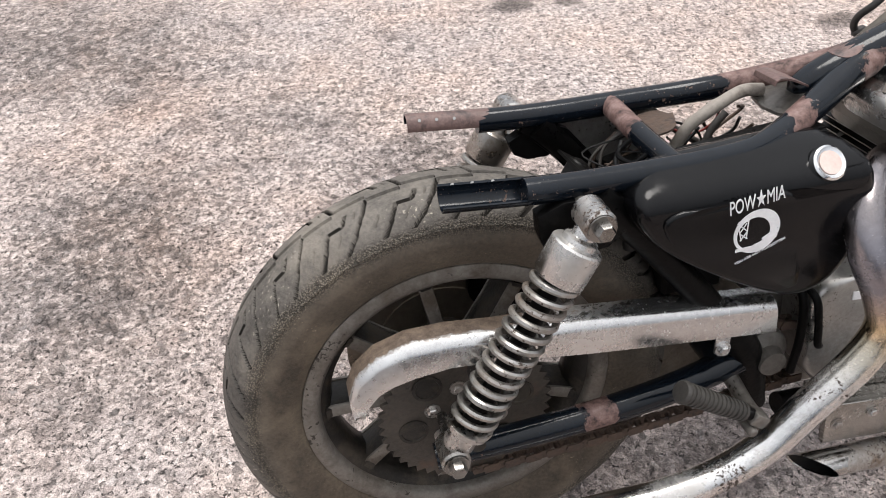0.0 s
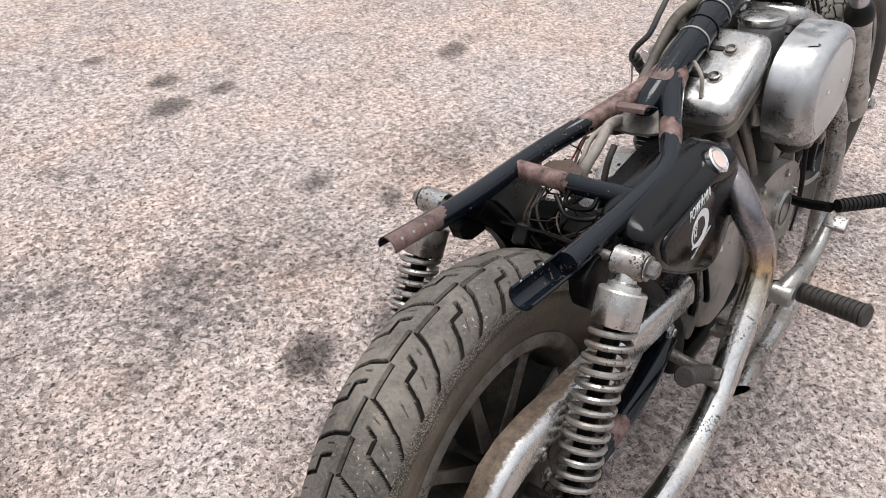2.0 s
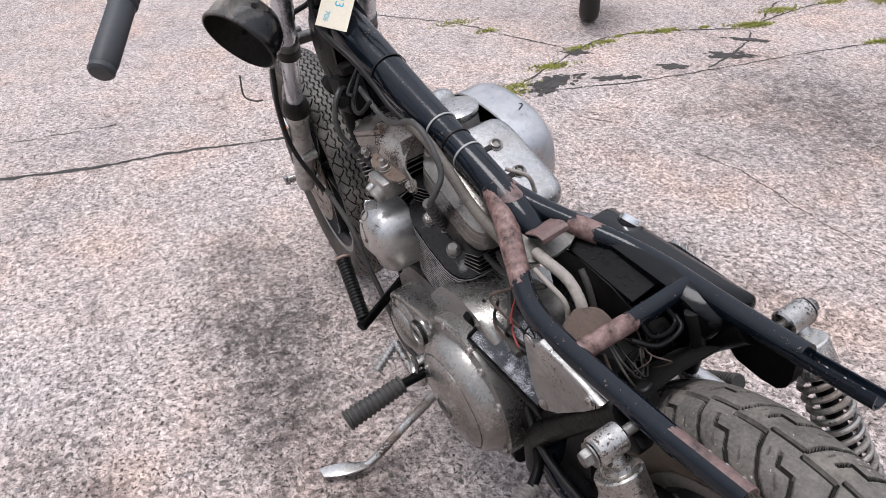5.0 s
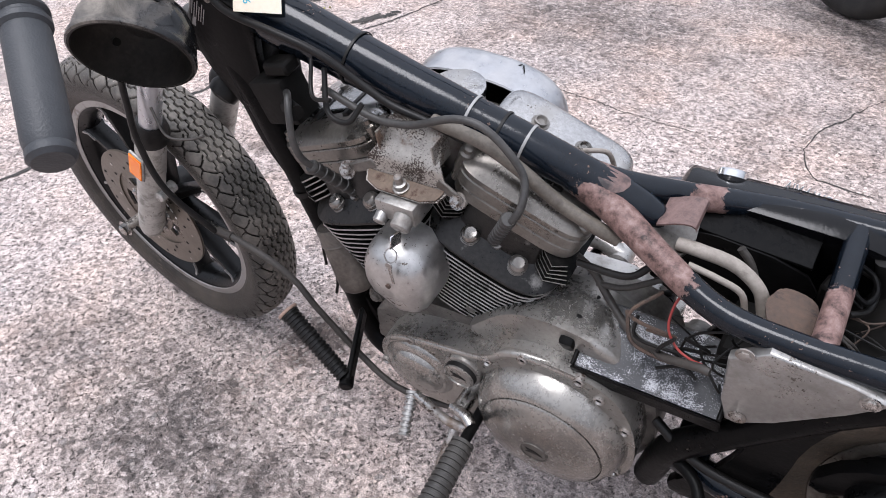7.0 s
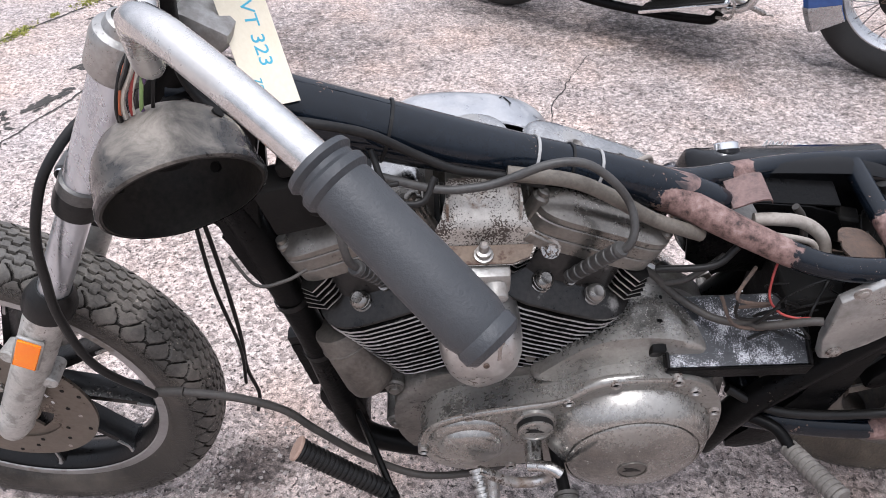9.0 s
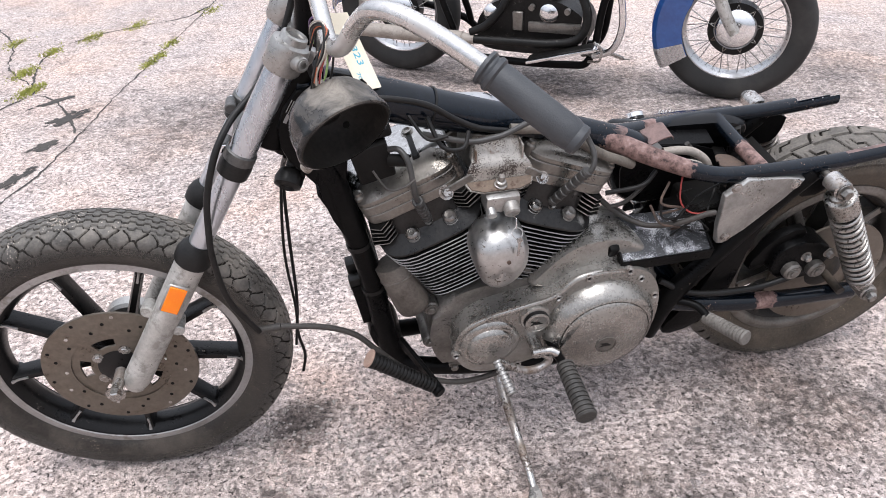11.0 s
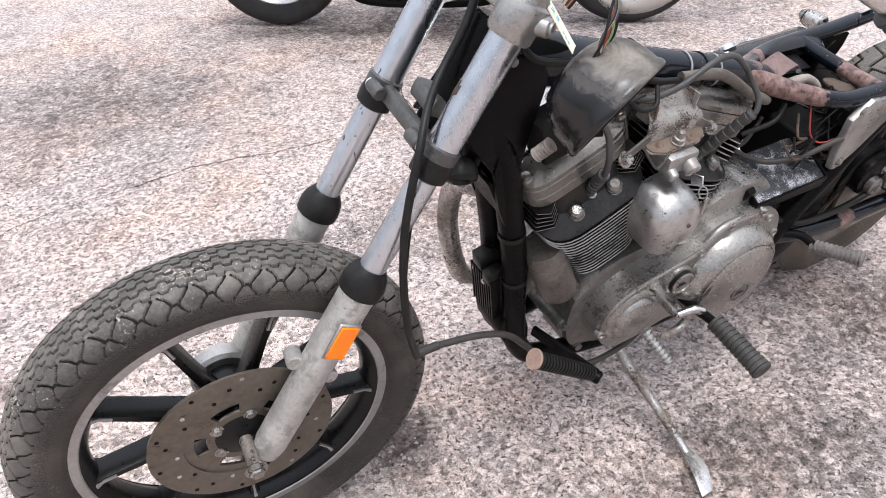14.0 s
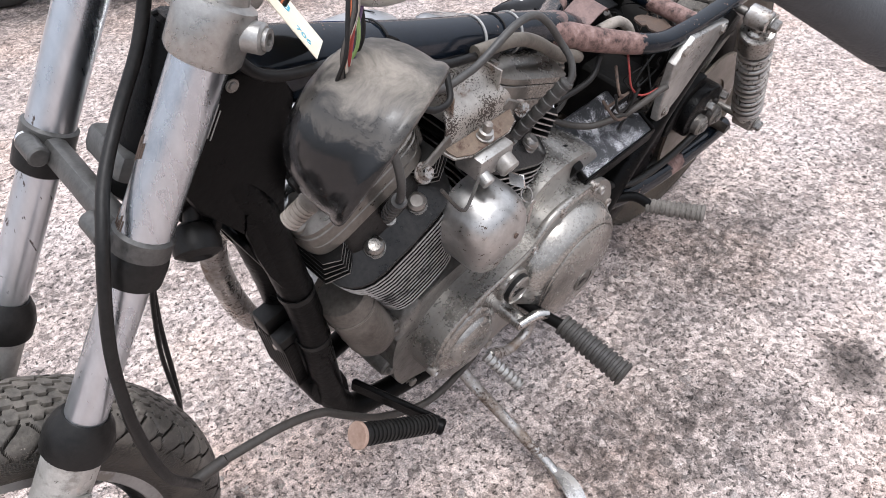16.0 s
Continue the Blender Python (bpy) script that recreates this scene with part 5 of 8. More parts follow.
def square_ring(cx, cy, hx, hy, z, corner=0.5, n=28):
    """A rounded-square ring of points at height z."""
    out = []
    for i in range(n):
        s = 2 * math.pi * i / n
        c, d = math.cos(s), math.sin(s)
        out.append(V(cx + hx * math.copysign(abs(c) ** corner, c), cy + hy * math.copysign(abs(d) ** corner, d), z))
    return out


bm = B()
plate(bm, rounded([(0.40, 0.24), (0.50, 0.19), (0.84, 0.19), (0.895, 0.26), (0.905, 0.35), (0.88, 0.42), (0.80, 0.455), (0.66, 0.455), (0.56, 0.50), (0.46, 0.51), (0.40, 0.44)], 2), -0.048, 0.088, 0.02, 4)
crankcase = part("crankcase", bm, GREASY, bike, "greasy cast alloy crankcase")
for x, z in ((0.90, 0.30), (0.898, 0.40), (0.70, 0.475), (0.845, 0.205)):
    bm = B()
    cyl(bm, (x, -0.02, z), (x, 0.080, z), 0.016, 14, 0.003)
    bolt(bm, (x, 0.080, z), (0, 1, 0), 0.009, 0.008)
    part("case_boss", bm, GREASY, crankcase)


def cylinder(lean, sgn):
    m = up_axis(lean)
    bm = B()
    rings = []
    lathe(bm, [(0.050, 0.13), (0.050, 0.30)], (0, 0, 0), (0, 0, 1), 24)
    bmesh.ops.transform(bm, matrix=m, verts=bm.verts)
    barrel = part("cylinder", bm, FIN, bike, "black finned engine cylinder with bare fin edges")
    for i in range(14):
        z = 0.145 + 0.0113 * i
        kx, ky = 0.072 + 0.033 * (i / 13), 0.078 + 0.007 * (i / 13)
        bm = B()
        skin(bm, [[bm.verts.new(p) for p in square_ring(0, 0.010, kx * f, ky * f, zz)] for zz, f in ((z, 0.985), (z + 0.0012, 1.0), (z + 0.0026, 0.985))])
        for v in bm.verts:
            v.co.z -= 0.35 * (i / 13) * max(0.0, v.co.y - 0.045)
        bmesh.ops.transform(bm, matrix=m, verts=bm.verts)
        for f in bm.faces:
            f.material_index = 1 if len(f.verts) == 4 else 0
        fin = part("cooling_fin", bm, [FIN, FINEDGE], barrel)
    # head with slanting fins
    bm = B()
    skin(bm, [[bm.verts.new(p) for p in square_ring(0, 0.008, hx, hy, z)] for hx, hy, z in ((0.102, 0.082, 0.300), (0.106, 0.086, 0.3025), (0.106, 0.086, 0.3065), (0.103, 0.083, 0.3085), (0.074, 0.056, 0.320), (0.066, 0.052, 0.375))])
    for v in bm.verts:
        v.co.z -= 0.35 * max(0.0, v.co.y - 0.045)
    bmesh.ops.transform(bm, matrix=m, verts=bm.verts)
    head = part("cylinder_head", bm, DECK, bike, "black cylinder head with bare worn edges")
    for i in range(5):
        z = 0.318 + 0.0095 * i
        for s in (-1, 1):
            bm = B()
            x0, x1 = (0.052, 0.112 - 0.003 * i)
            g = [(s * x0, -0.066), (s * (x0 + 0.03), -0.076), (s * x1, -0.06), (s * x1, 0.06), (s * (x0 + 0.03), 0.074), (s * (x0 + 0.012), 0.060), (s * x0, 0.04)]
            skin(bm, [[bm.verts.new((x, y, zz)) for x, y in g] for zz in (z, z + 0.0025)])
            bmesh.ops.transform(bm, matrix=m, verts=bm.verts)
            for f in bm.faces:
                f.material_index = 1 if len(f.verts) == 4 else 0
            part("head_fin", bm, [FIN, FINEDGE], head)
    for x in (-0.042, 0.036):
        bm = B()
        lathe(bm, [(0.0150, -0.004), (0.0150, 0.002), (0.0135, 0.003), (0.0135, 0.0055), (0.0143, 0.006), (0.0143, 0.009), (0.0135, 0.0095), (0.0135, 0.013), (0.012, 0.016), (0.008, 0.0185), (0.003, 0.0178)], (x, 0.066, 0.305), (0, 0.35, 1), 24)
        bmesh.ops.transform(bm, matrix=m, verts=bm.verts)
        part("head_bolt", bm, BOLTSTEEL, head, "domed steel head bolt")
    bm = B()
    lathe(bm, [(0.011, -0.012), (0.011, 0.0), (0.014, 0.001), (0.014, 0.008), (0.010, 0.009), (0.008, 0.020)], (-0.002, 0.052, 0.304), (0, 0.5, 0.8), 16)
    bmesh.ops.transform(bm, matrix=m, verts=bm.verts)
    part("spark_plug", bm, BOLTSTEEL, head)
    # rocker box in three layers
    lay = ((0.360, 0.3815, 0.098, 0.0), (0.3825, 0.4035, 0.100, 0.0), (0.4045, 0.420, 0.099, 0.1))
    box_part = None
    for j, (z0, z1, hx, ins) in enumerate(lay):
        bm = B()
        rows = []
        for z, f in ((z0, 0.985), (z0 + 0.0015, 1.0), (z1 - (0.006 if ins else 0.0015), 1.0), (z1 - (0.001 if ins else 0.0), 0.985 - ins * 0.6), (z1 + (0.012 if ins else 0), 0.90 - ins * 2)):
            rows.append([bm.verts.new(p) for p in square_ring(0.004 * sgn, -0.026, hx * f, 0.088 * f, z, 0.33, n=40)])
        skin(bm, rows)
        bmesh.ops.transform(bm, matrix=m, verts=bm.verts)
        o = part("rocker_box" if j == 0 else "rocker_layer", bm, ROCKER, bike if j == 0 else box_part, "three-layer alloy rocker box, grimy" if j == 0 else "")
        box_part = box_part or o
    bm = B()
    skin(bm, [[bm.verts.new(p) for p in square_ring(0.004 * sgn, -0.049, hx, hy, z, 0.36, n=48)] for hx, hy, z in ((0.1015, 0.0675, 0.398), (0.1025, 0.0685, 0.401), (0.1025, 0.0685, 0.415), (0.1010, 0.0670, 0.4225), (0.0970, 0.0630, 0.4290), (0.0905, 0.0565, 0.4335), (0.0820, 0.0480, 0.4355))])
    bmesh.ops.transform(bm, matrix=m, verts=bm.verts)
    part("bright_top", bm, ROCKTOP, box_part, "bright rounded alloy rocker cover", 60)
    # dark strips, slightly proud, whose colour stands for shade in the cover notches
    for x in (-0.034, 0.034):
        bm = B()
        plate(bm, rounded([(x - 0.009, 0.402), (x - 0.009, 0.4375), (x + 0.009, 0.4375), (x + 0.009, 0.402)], 1), -0.052, 0.0225, 0.003)
        bmesh.ops.transform(bm, matrix=m, verts=bm.verts)
        part("notch_shade_strip", bm, FIN, box_part)
    for x in (-0.034, 0.034):
        bm = B()
        lathe(bm, [(0.013, -0.001), (0.013, 0.0012), (0.0095, 0.0014), (0.0095, 0.0060), (0.0075, 0.0065), (0.005, 0.0030), (0.001, 0.0030)], (x, -0.062, 0.4355), (0, 0, 1), 18)
        bmesh.ops.transform(bm, matrix=m, verts=bm.verts)
        part("cover_bolt", bm, BOLTSTEEL, box_part)
    for x, y in ((-0.090, 0.036), (0.090, 0.036)):
        bm = B()
        cyl(bm, (x, y, 0.366), (x, y, 0.424), 0.011, 16, 0.003)
        lathe(bm, [(0.0075, 0), (0.0075, 0.006), (0.004, 0.007)], (x, y, 0.424), (0, 0, 1), 12)
        bmesh.ops.transform(bm, matrix=m, verts=bm.verts)
        part("cover_post", bm, ROCKER, box_part)
    # pushrod tubes, right side
    for x in (-0.025, 0.028):
        bm = B()
        tube(bm, [m @ V(x, -0.070, 0.335), m @ V(x * 0.7, -0.088, 0.22), m @ V(x * 0.5, -0.098, 0.11)], [0.011, 0.011, 0.012], 12)
        part("pushrod_tube", bm, GREASY, barrel, "grimy pushrod tube")
        bm = B()
        lathe(bm, [(0.012, 0), (0.017, 0.004), (0.017, 0.022), (0.012, 0.026)], m @ V(x * 0.55, -0.096, 0.115), m.to_3x3() @ V(0, 0.1, 1), 16)
        part("tube_cup", bm, GREASY, barrel)


cylinder(22.5, 1)
cylinder(-22.5, -1)

# primary cover, left side
OUT = [(0.80, 0.238), (0.845, 0.268), (0.866, 0.325), (0.850, 0.385), (0.80, 0.416), (0.72, 0.432), (0.65, 0.446), (0.605, 0.488), (0.50, 0.492), (0.445, 0.465), (0.415, 0.40), (0.412, 0.31), (0.435, 0.25), (0.49, 0.215), (0.56, 0.215), (0.62, 0.245), (0.67, 0.262), (0.73, 0.245)]
bm = B()
plate(bm, rounded(OUT, 3), 0.085, 0.136, 0.020, 5)
primary = part("primary_cover", bm, COVER, bike, "dull cast alloy primary cover with round clutch cover")
bm = B()
lathe(bm, [(0.126, -0.03), (0.1255, 0.004), (0.123, 0.020), (0.118, 0.034), (0.111, 0.046), (0.104, 0.053), (0.099, 0.0555), (0.0975, 0.053), (0.05, 0.053)], (0.547, 0.118, 0.338), (0, 1, 0), 64)
clutch = part("clutch_housing", bm, COVER, primary, "round clutch housing")
bm = B()
lathe(bm, [(0.0965, 0.050), (0.0965, 0.0565), (0.0945, 0.0590), (0.080, 0.0640), (0.055, 0.0695), (0.028, 0.0725), (0.001, 0.0730)], (0.547, 0.118, 0.338), (0, 1, 0), 64)
part("clutch_cover", bm, COVER, clutch, "round domed clutch cover")
bm = B()
lathe(bm, [(0.021, 0.0), (0.0225, 0.0), (0.0225, 0.0022), (0.021, 0.0022)], (0.549, 0.1905, 0.330), (0, 1, 0), 28, False, True)
lathe(bm, [(0.021, -0.002), (0.0195, 0.0012), (0.001, 0.0012)], (0.549, 0.1905, 0.330), (0, 1, 0), 28)
part("round_badge", bm, GREASY, primary)
bm = B()
plate(bm, [(0.535, 0.326), (0.545, 0.334), (0.563, 0.337), (0.557, 0.331), (0.563, 0.326), (0.549, 0.327)], 0.1915, 0.1925, 0)
part("badge_mark", bm, FIN, primary)
bm = B()
lathe(bm, [(0.070, -0.02), (0.068, 0.006), (0.061, 0.015), (0.053, 0.018), (0.050, 0.0185), (0.047, 0.024), (0.040, 0.029), (0.02, 0.032), (0.001, 0.0325)], (0.787, 0.126, 0.330), (0, 1, 0), 48)
part("front_boss", bm, COVER, primary)
bm = B()
lathe(bm, [(0.026, 0), (0.026, 0.010), (0.022, 0.0115), (0.0215, 0.009), (0.001, 0.009)], (0.693, 0.146, 0.390), (0, 1, 0), 32)
lathe(bm, [(0.034, -0.020), (0.032, -0.002), (0.0275, 0.0)], (0.693, 0.146, 0.390), (0, 1, 0), 32)
part("inspection_plug", bm, COVER, primary)
bm = B()
lathe(bm, [(0.0262, 0.0), (0.0270, 0.0), (0.0270, 0.0078), (0.0262, 0.0078)], (0.693, 0.146, 0.390), (0, 1, 0), 32, False, True)
part("plug_seal", bm, CABLE, primary)
bm = B()
plate(bm, [(0.680, 0.386), (0.690, 0.393), (0.707, 0.396), (0.701, 0.391), (0.707, 0.386), (0.693, 0.387)], 0.1545, 0.1560, 0)
part("badge_mark", bm, FIN, primary)
bm = B()
tube(bm, [(0.858, 0.126, 0.325), (0.838, 0.131, 0.378), (0.79, 0.131, 0.404), (0.72, 0.131, 0.420), (0.655, 0.131, 0.436), (0.61, 0.131, 0.474), (0.56, 0.130, 0.482), (0.50, 0.129, 0.478)], 0.0085, 10)
part("raised_edge", bm, COVER, primary)
for x, z in ((0.79, 0.406), (0.647, 0.437), (0.587, 0.479), (0.47, 0.455), (0.858, 0.31), (0.43, 0.40), (0.50, 0.482), (0.44, 0.27), (0.63, 0.255), (0.72, 0.25)):
    bm = B()
    lathe(bm, [(0.0085, 0), (0.0085, 0.013), (0.0065, 0.0145), (0.0045, 0.011), (0.001, 0.011)], (x, 0.127, z), (0, 1, 0), 16)
    screw = part("cover_screw", bm, RUSTCHROME, primary)
    # dark disc that paints the shade in the socket
    bm = B()
    lathe(bm, [(0.0040, 0.0), (0.0040, 0.0006), (0.001, 0.0006)], (x, 0.1382, z), (0, 1, 0), 6)
    part("hex_socket_shade", bm, BLACKSHADE, screw)
# inner case behind the cover
bm = B()
plate(bm, rounded([(0.715, 0.440), (0.680, 0.482), (0.640, 0.524), (0.598, 0.548), (0.520, 0.550), (0.452, 0.522), (0.425, 0.450), (0.50, 0.43), (0.62, 0.43)], 2), 0.015, 0.108, 0.012, 3, 0.05)
part("gearbox_shoulder", bm, COVER, crankcase)

# horn cover on its bracket
bm = B()
c = V(0.778, 0.112, 0.570)
HORN = rounded([(0.833, 0.584), (0.828, 0.615), (0.804, 0.634), (0.776, 0.639), (0.748, 0.632), (0.726, 0.611), (0.720, 0.572), (0.732, 0.527), (0.750, 0.500), (0.776, 0.496), (0.803, 0.501), (0.822, 0.538)], 2)
rows = []
for y, f, drop in ((-0.030, 1.0, 0.0), (0.014, 1.0, 0.0), (0.030, 0.965, 0.002), (0.042, 0.88, 0.003), (0.051, 0.74, 0.004), (0.057, 0.54, 0.005), (0.060, 0.30, 0.006), (0.061, 0.08, 0.006)):
    ring = []
    for x, z in HORN:
        # the lower half falls back towards the engine, with a flat facet down its front
        back = 0.020 * max(0.0, (c.z - z) / 0.09) ** 1.3 * max(0.0, y / 0.061)
        flat = 0.006 * max(0.0, (c.z - z) / 0.09) * (1 - min(1.0, abs(x - c.x) / 0.03)) * (1 if y > 0.03 else 0)
        ring.append(bm.verts.new((c.x + (x - c.x) * f, c.y + y - back + flat, c.z + (z - c.z) * f - drop)))
    rows.append(ring)
skin(bm, rows)
horn = part("horn_cover", bm, DOME, bike, "domed chrome horn cover speckled with rust", 55)
bm = B()
cyl(bm, c + V(-0.006, 0.054, 0.018), c + V(-0.006, 0.0612, 0.018), 0.004, 12)
part("cover_dent", bm, RUST, horn)
# top motor mount bracket
bm = B()
rings = []
for y, z, x0, x1 in ((0.030, 0.776, 0.732, 0.814), (0.040, 0.777, 0.732, 0.814), (0.072, 0.748, 0.722, 0.824), (0.079, 0.742, 0.716, 0.830), (0.082, 0.735, 0.713, 0.833), (0.083, 0.716, 0.709, 0.838), (0.086, 0.711, 0.710, 0.837), (0.099, 0.707, 0.716, 0.831), (0.108, 0.7055, 0.738, 0.809)):
    rings.append([bm.verts.new(p) for p in ((x0, y, z), (x1, y, z), (x1, y - 0.002, z - 0.0035), (x0, y - 0.002, z - 0.0035))])
skin(bm, rings)
for x in (0.730, 0.816):
    plate(bm, [(x - 0.0015, 0.776), (x + 0.0015, 0.776), (x + 0.0015, 0.735), (x - 0.0015, 0.735)], 0.035, 0.074, 0)
mount = part("motor_mount", bm, MOUNT, bike, "speckled rusty chrome top motor mount")
bm = B()
rings = []
for y, z, x0, x1 in ((0.0845, 0.7145, 0.713, 0.834), (0.089, 0.7118, 0.714, 0.833), (0.099, 0.7082, 0.719, 0.828), (0.1075, 0.7066, 0.740, 0.807)):
    rings.append([bm.verts.new(p) for p in ((x0, y, z + 0.0012), (x1, y, z + 0.0012), (x1, y, z), (x0, y, z))])
skin(bm, rings)
part("rusty_ledge", bm, RUSTTOP, mount, "rust-brown ledge of the mount")
for a_, b_ in (((0.715, 0.082, 0.722), (0.690, 0.084, 0.706)), ((0.832, 0.082, 0.722), (0.874, 0.084, 0.700))):
    bm = B()
    v_ = Vector(b_) - Vector(a_)
    box(bm, (Vector(a_) + Vector(b_)) / 2, (v_.length + 0.02, 0.005, 0.017), v_.to_track_quat("X", "Y").to_matrix() @ Matrix.Rotation(radians(90), 3, "X"), 0.002)
    part("mount_arm", bm, GREASY, mount)
bm = B()
lathe(bm, [(0.012, -0.002), (0.012, 0.002), (0.0095, 0.0025), (0.0095, 0.010), (0.006, 0.011), (0.0055, 0.022), (0.003, 0.024)], (0.774, 0.096, 0.7105), (0, 0.15, 1), 14)
part("mount_stud", bm, SPRING, mount)
for p, r in (((0.872, 0.086, 0.701), 0.0095), ((0.692, 0.086, 0.707), 0.0085)):
    bm = B()
    bolt(bm, p, (0, 0.8, 0.6), r, 0.012)
    part("mount_bolt", bm, RUSTCHROME, mount)
# ignition switch with key
bm = B()
box(bm, (0.774, 0.100, 0.684), (0.064, 0.044, 0.034), None, 0.005, 2)
cyl(bm, (0.760, 0.115, 0.682), (0.760, 0.136, 0.672), 0.0145, 20, 0.003)
cyl(bm, (0.797, 0.115, 0.676), (0.797, 0.132, 0.668), 0.0095, 16, 0.002)
switch = part("ignition_switch", bm, ALU, bike, "alloy ignition switch with key in it")
bm = B()
box(bm, (0.760, 0.147, 0.664), (0.0026, 0.026, 0.020), Matrix.Rotation(radians(20), 3, "X"), 0.001)
key = part("key", bm, CLEANCHROME, switch)
bm = B()
ring_body(bm, [(0.009, -0.0009), (0.0105, -0.0009), (0.0105, 0.0009), (0.009, 0.0009)], (0, 0, 0), 24)
bmesh.ops.transform(bm, matrix=Matrix.Translation((0.759, 0.165, 0.651)) @ Matrix.Rotation(radians(40), 4, "X"), verts=bm.verts)
part("key_ring", bm, RUSTCHROME, switch)
bm = B()
box(bm, (0.757, 0.1755, 0.622), (0.005, 0.0018, 0.034), None, 0.0005)
cyl(bm, (0.757, 0.1747, 0.642), (0.757, 0.1763, 0.642), 0.0055, 16)
part("spare_key", bm, RUSTCHROME, switch)
# oil filter and regulator at the front
bm = B()
lathe(bm, [(0.034, 0), (0.036, 0.004), (0.036, 0.105), (0.033, 0.118), (0.026, 0.124), (0.001, 0.126)], (0.972, 0.050, 0.520), (-0.34, 0.20, -0.92), 28)
lathe(bm, [(0.037, 0.028), (0.038, 0.030), (0.037, 0.032)], (0.972, 0.050, 0.520), (-0.34, 0.20, -0.92), 28)
part("oil_filter", bm, FILTER, bike, "dusty cylindrical oil filter")
bm = B()
box(bm, (1.012, -0.008, 0.392), (0.026, 0.072, 0.12), Matrix.Rotation(radians(10), 3, "Y"), 0.003)
regulator = part("regulator", bm, BLACKB, bike, "finned black voltage regulator")
for k in range(9):
    bm = B()
    box(bm, (1.032, -0.040 + 0.008 * k, 0.388), (0.022, 0.0032, 0.110), Matrix.Rotation(radians(10), 3, "Y"), 0)
    part("regulator_fin", bm, BLACKB, regulator)
bm = B()
box(bm, (1.036, -0.020, 0.462), (0.040, 0.030, 0.034), Matrix.Rotation(radians(10), 3, "Y"), 0.004, 2)
box(bm, (1.038, 0.012, 0.446), (0.034, 0.024, 0.030), Matrix.Rotation(radians(10), 3, "Y"), 0.004, 2)
part("regulator_plug", bm, CABLE, regulator)
for y, z in ((-0.028, 0.425), (0.006, 0.418)):
    bm = B()
    bolt(bm, (1.043, y - 0.008, z), (1, 0, 0), 0.006, 0.006)
    part("regulator_bolt", bm, RUSTCHROME, regulator)
# plate that joins the downtubes at the foot, and the greasy gusset below the neck
bm = B()
plate(bm, rounded([(1.020, 0.345), (1.026, 0.30), (0.990, 0.232), (0.945, 0.222), (0.955, 0.30), (0.985, 0.345)], 1), -0.042, 0.042, 0.004)
part("cradle_plate", bm, BLACKB, bike, "black plate joining the downtubes")
bm = B()
for side in (1, -1):
    plate(bm, rounded([(1.100, 0.745), (1.082, 0.655), (1.052, 0.585), (1.038, 0.60), (1.050, 0.70), (1.07, 0.75)], 1), side * 0.040, side * 0.047, 0.002)
box(bm, (1.078, 0.0, 0.66), (0.008, 0.082, 0.085), Matrix.Rotation(radians(24), 3, "Y"), 0.002)
part("neck_gusset", bm, BLACKB, bike, "greasy gusset plate below the neck")
for z_, x_ in ((0.565, 1.0315), (0.445, 1.0085)):
    bm = B()
    lathe(bm, [(0.0228, -0.005), (0.0242, -0.005), (0.0242, 0.005), (0.0228, 0.005)], (x_, 0.0335, z_), (0.2, 0, 1), 24, False, True)
    part("tube_strap", bm, CABLE, bike, "black rubber strap")
# ignition coil box behind the neck
bm = B()
box(bm, (0.998, 0.045, 0.768), (0.066, 0.05, 0.072), Matrix.Rotation(radians(14), 3, "Y"), 0.005, 2)
box(bm, (0.985, 0.045, 0.822), (0.045, 0.032, 0.02), Matrix.Rotation(radians(12), 3, "Y"), 0.004)
cyl(bm, (0.97, 0.07, 0.775), (0.94, 0.085, 0.78), 0.011, 14)
part("ignition_coil", bm, BLACKSHADE, bike, "dusty black ignition coil")

# ---- right side of the engine ----
bm = B()
plate(bm, rounded([(0.672, 0.262), (0.664, 0.44), (0.70, 0.475), (0.80, 0.470), (0.90, 0.44), (0.955, 0.37), (0.93, 0.27), (0.85, 0.225), (0.70, 0.235)], 3), -0.06, -0.130, 0.012, 3)
cam_cover = part("gear_cover", bm, ALU, bike, "dull alloy gear case cover")
bm = B()
lathe(bm, [(0.046, -0.01), (0.043, 0.012), (0.038, 0.016), (0.036, 0.014), (0.001, 0.0145)], (0.825, -0.126, 0.357), (0, -1, 0), 40)
point_cover = part("point_cover", bm, ALU, cam_cover, "round engraved ignition cover")
bm = B()
ring_body(bm, [(0.028, -0.140), (0.031, -0.140), (0.031, -0.1425), (0.028, -0.1425)], (0.825, 0, 0.357), 36)
part("cover_ring", bm, GREASY, cam_cover)
for x, z in ((0.685, 0.44), (0.69, 0.35), (0.70, 0.262), (0.87, 0.26), (0.915, 0.36), (0.84, 0.435), (0.70, 0.462)):
    bm = B()
    lathe(bm, [(0.0085, 0), (0.0085, 0.008), (0.006, 0.009), (0.004, 0.006), (0.001, 0.006)], (x, -0.127, z), (0, -1, 0), 14)
    part("cover_screw", bm, RUSTCHROME, cam_cover)
bm = B()
plate(bm, rounded([(0.452, 0.450), (0.56, 0.452), (0.663, 0.44), (0.671, 0.35), (0.668, 0.262), (0.56, 0.245), (0.470, 0.27), (0.462, 0.36)], 2), -0.05, -0.118, 0.010, 3)
spr = part("sprocket_cover", bm, ALU, bike, "dull alloy sprocket cover")
bm = B()
plate(bm, [(0.515, 0.428), (0.548, 0.424), (0.552, 0.405), (0.538, 0.412), (0.516, 0.414)], -0.117, -0.1192, 0)
part("sticker", bm, WHITE, spr, "torn white sticker")
bm = B()
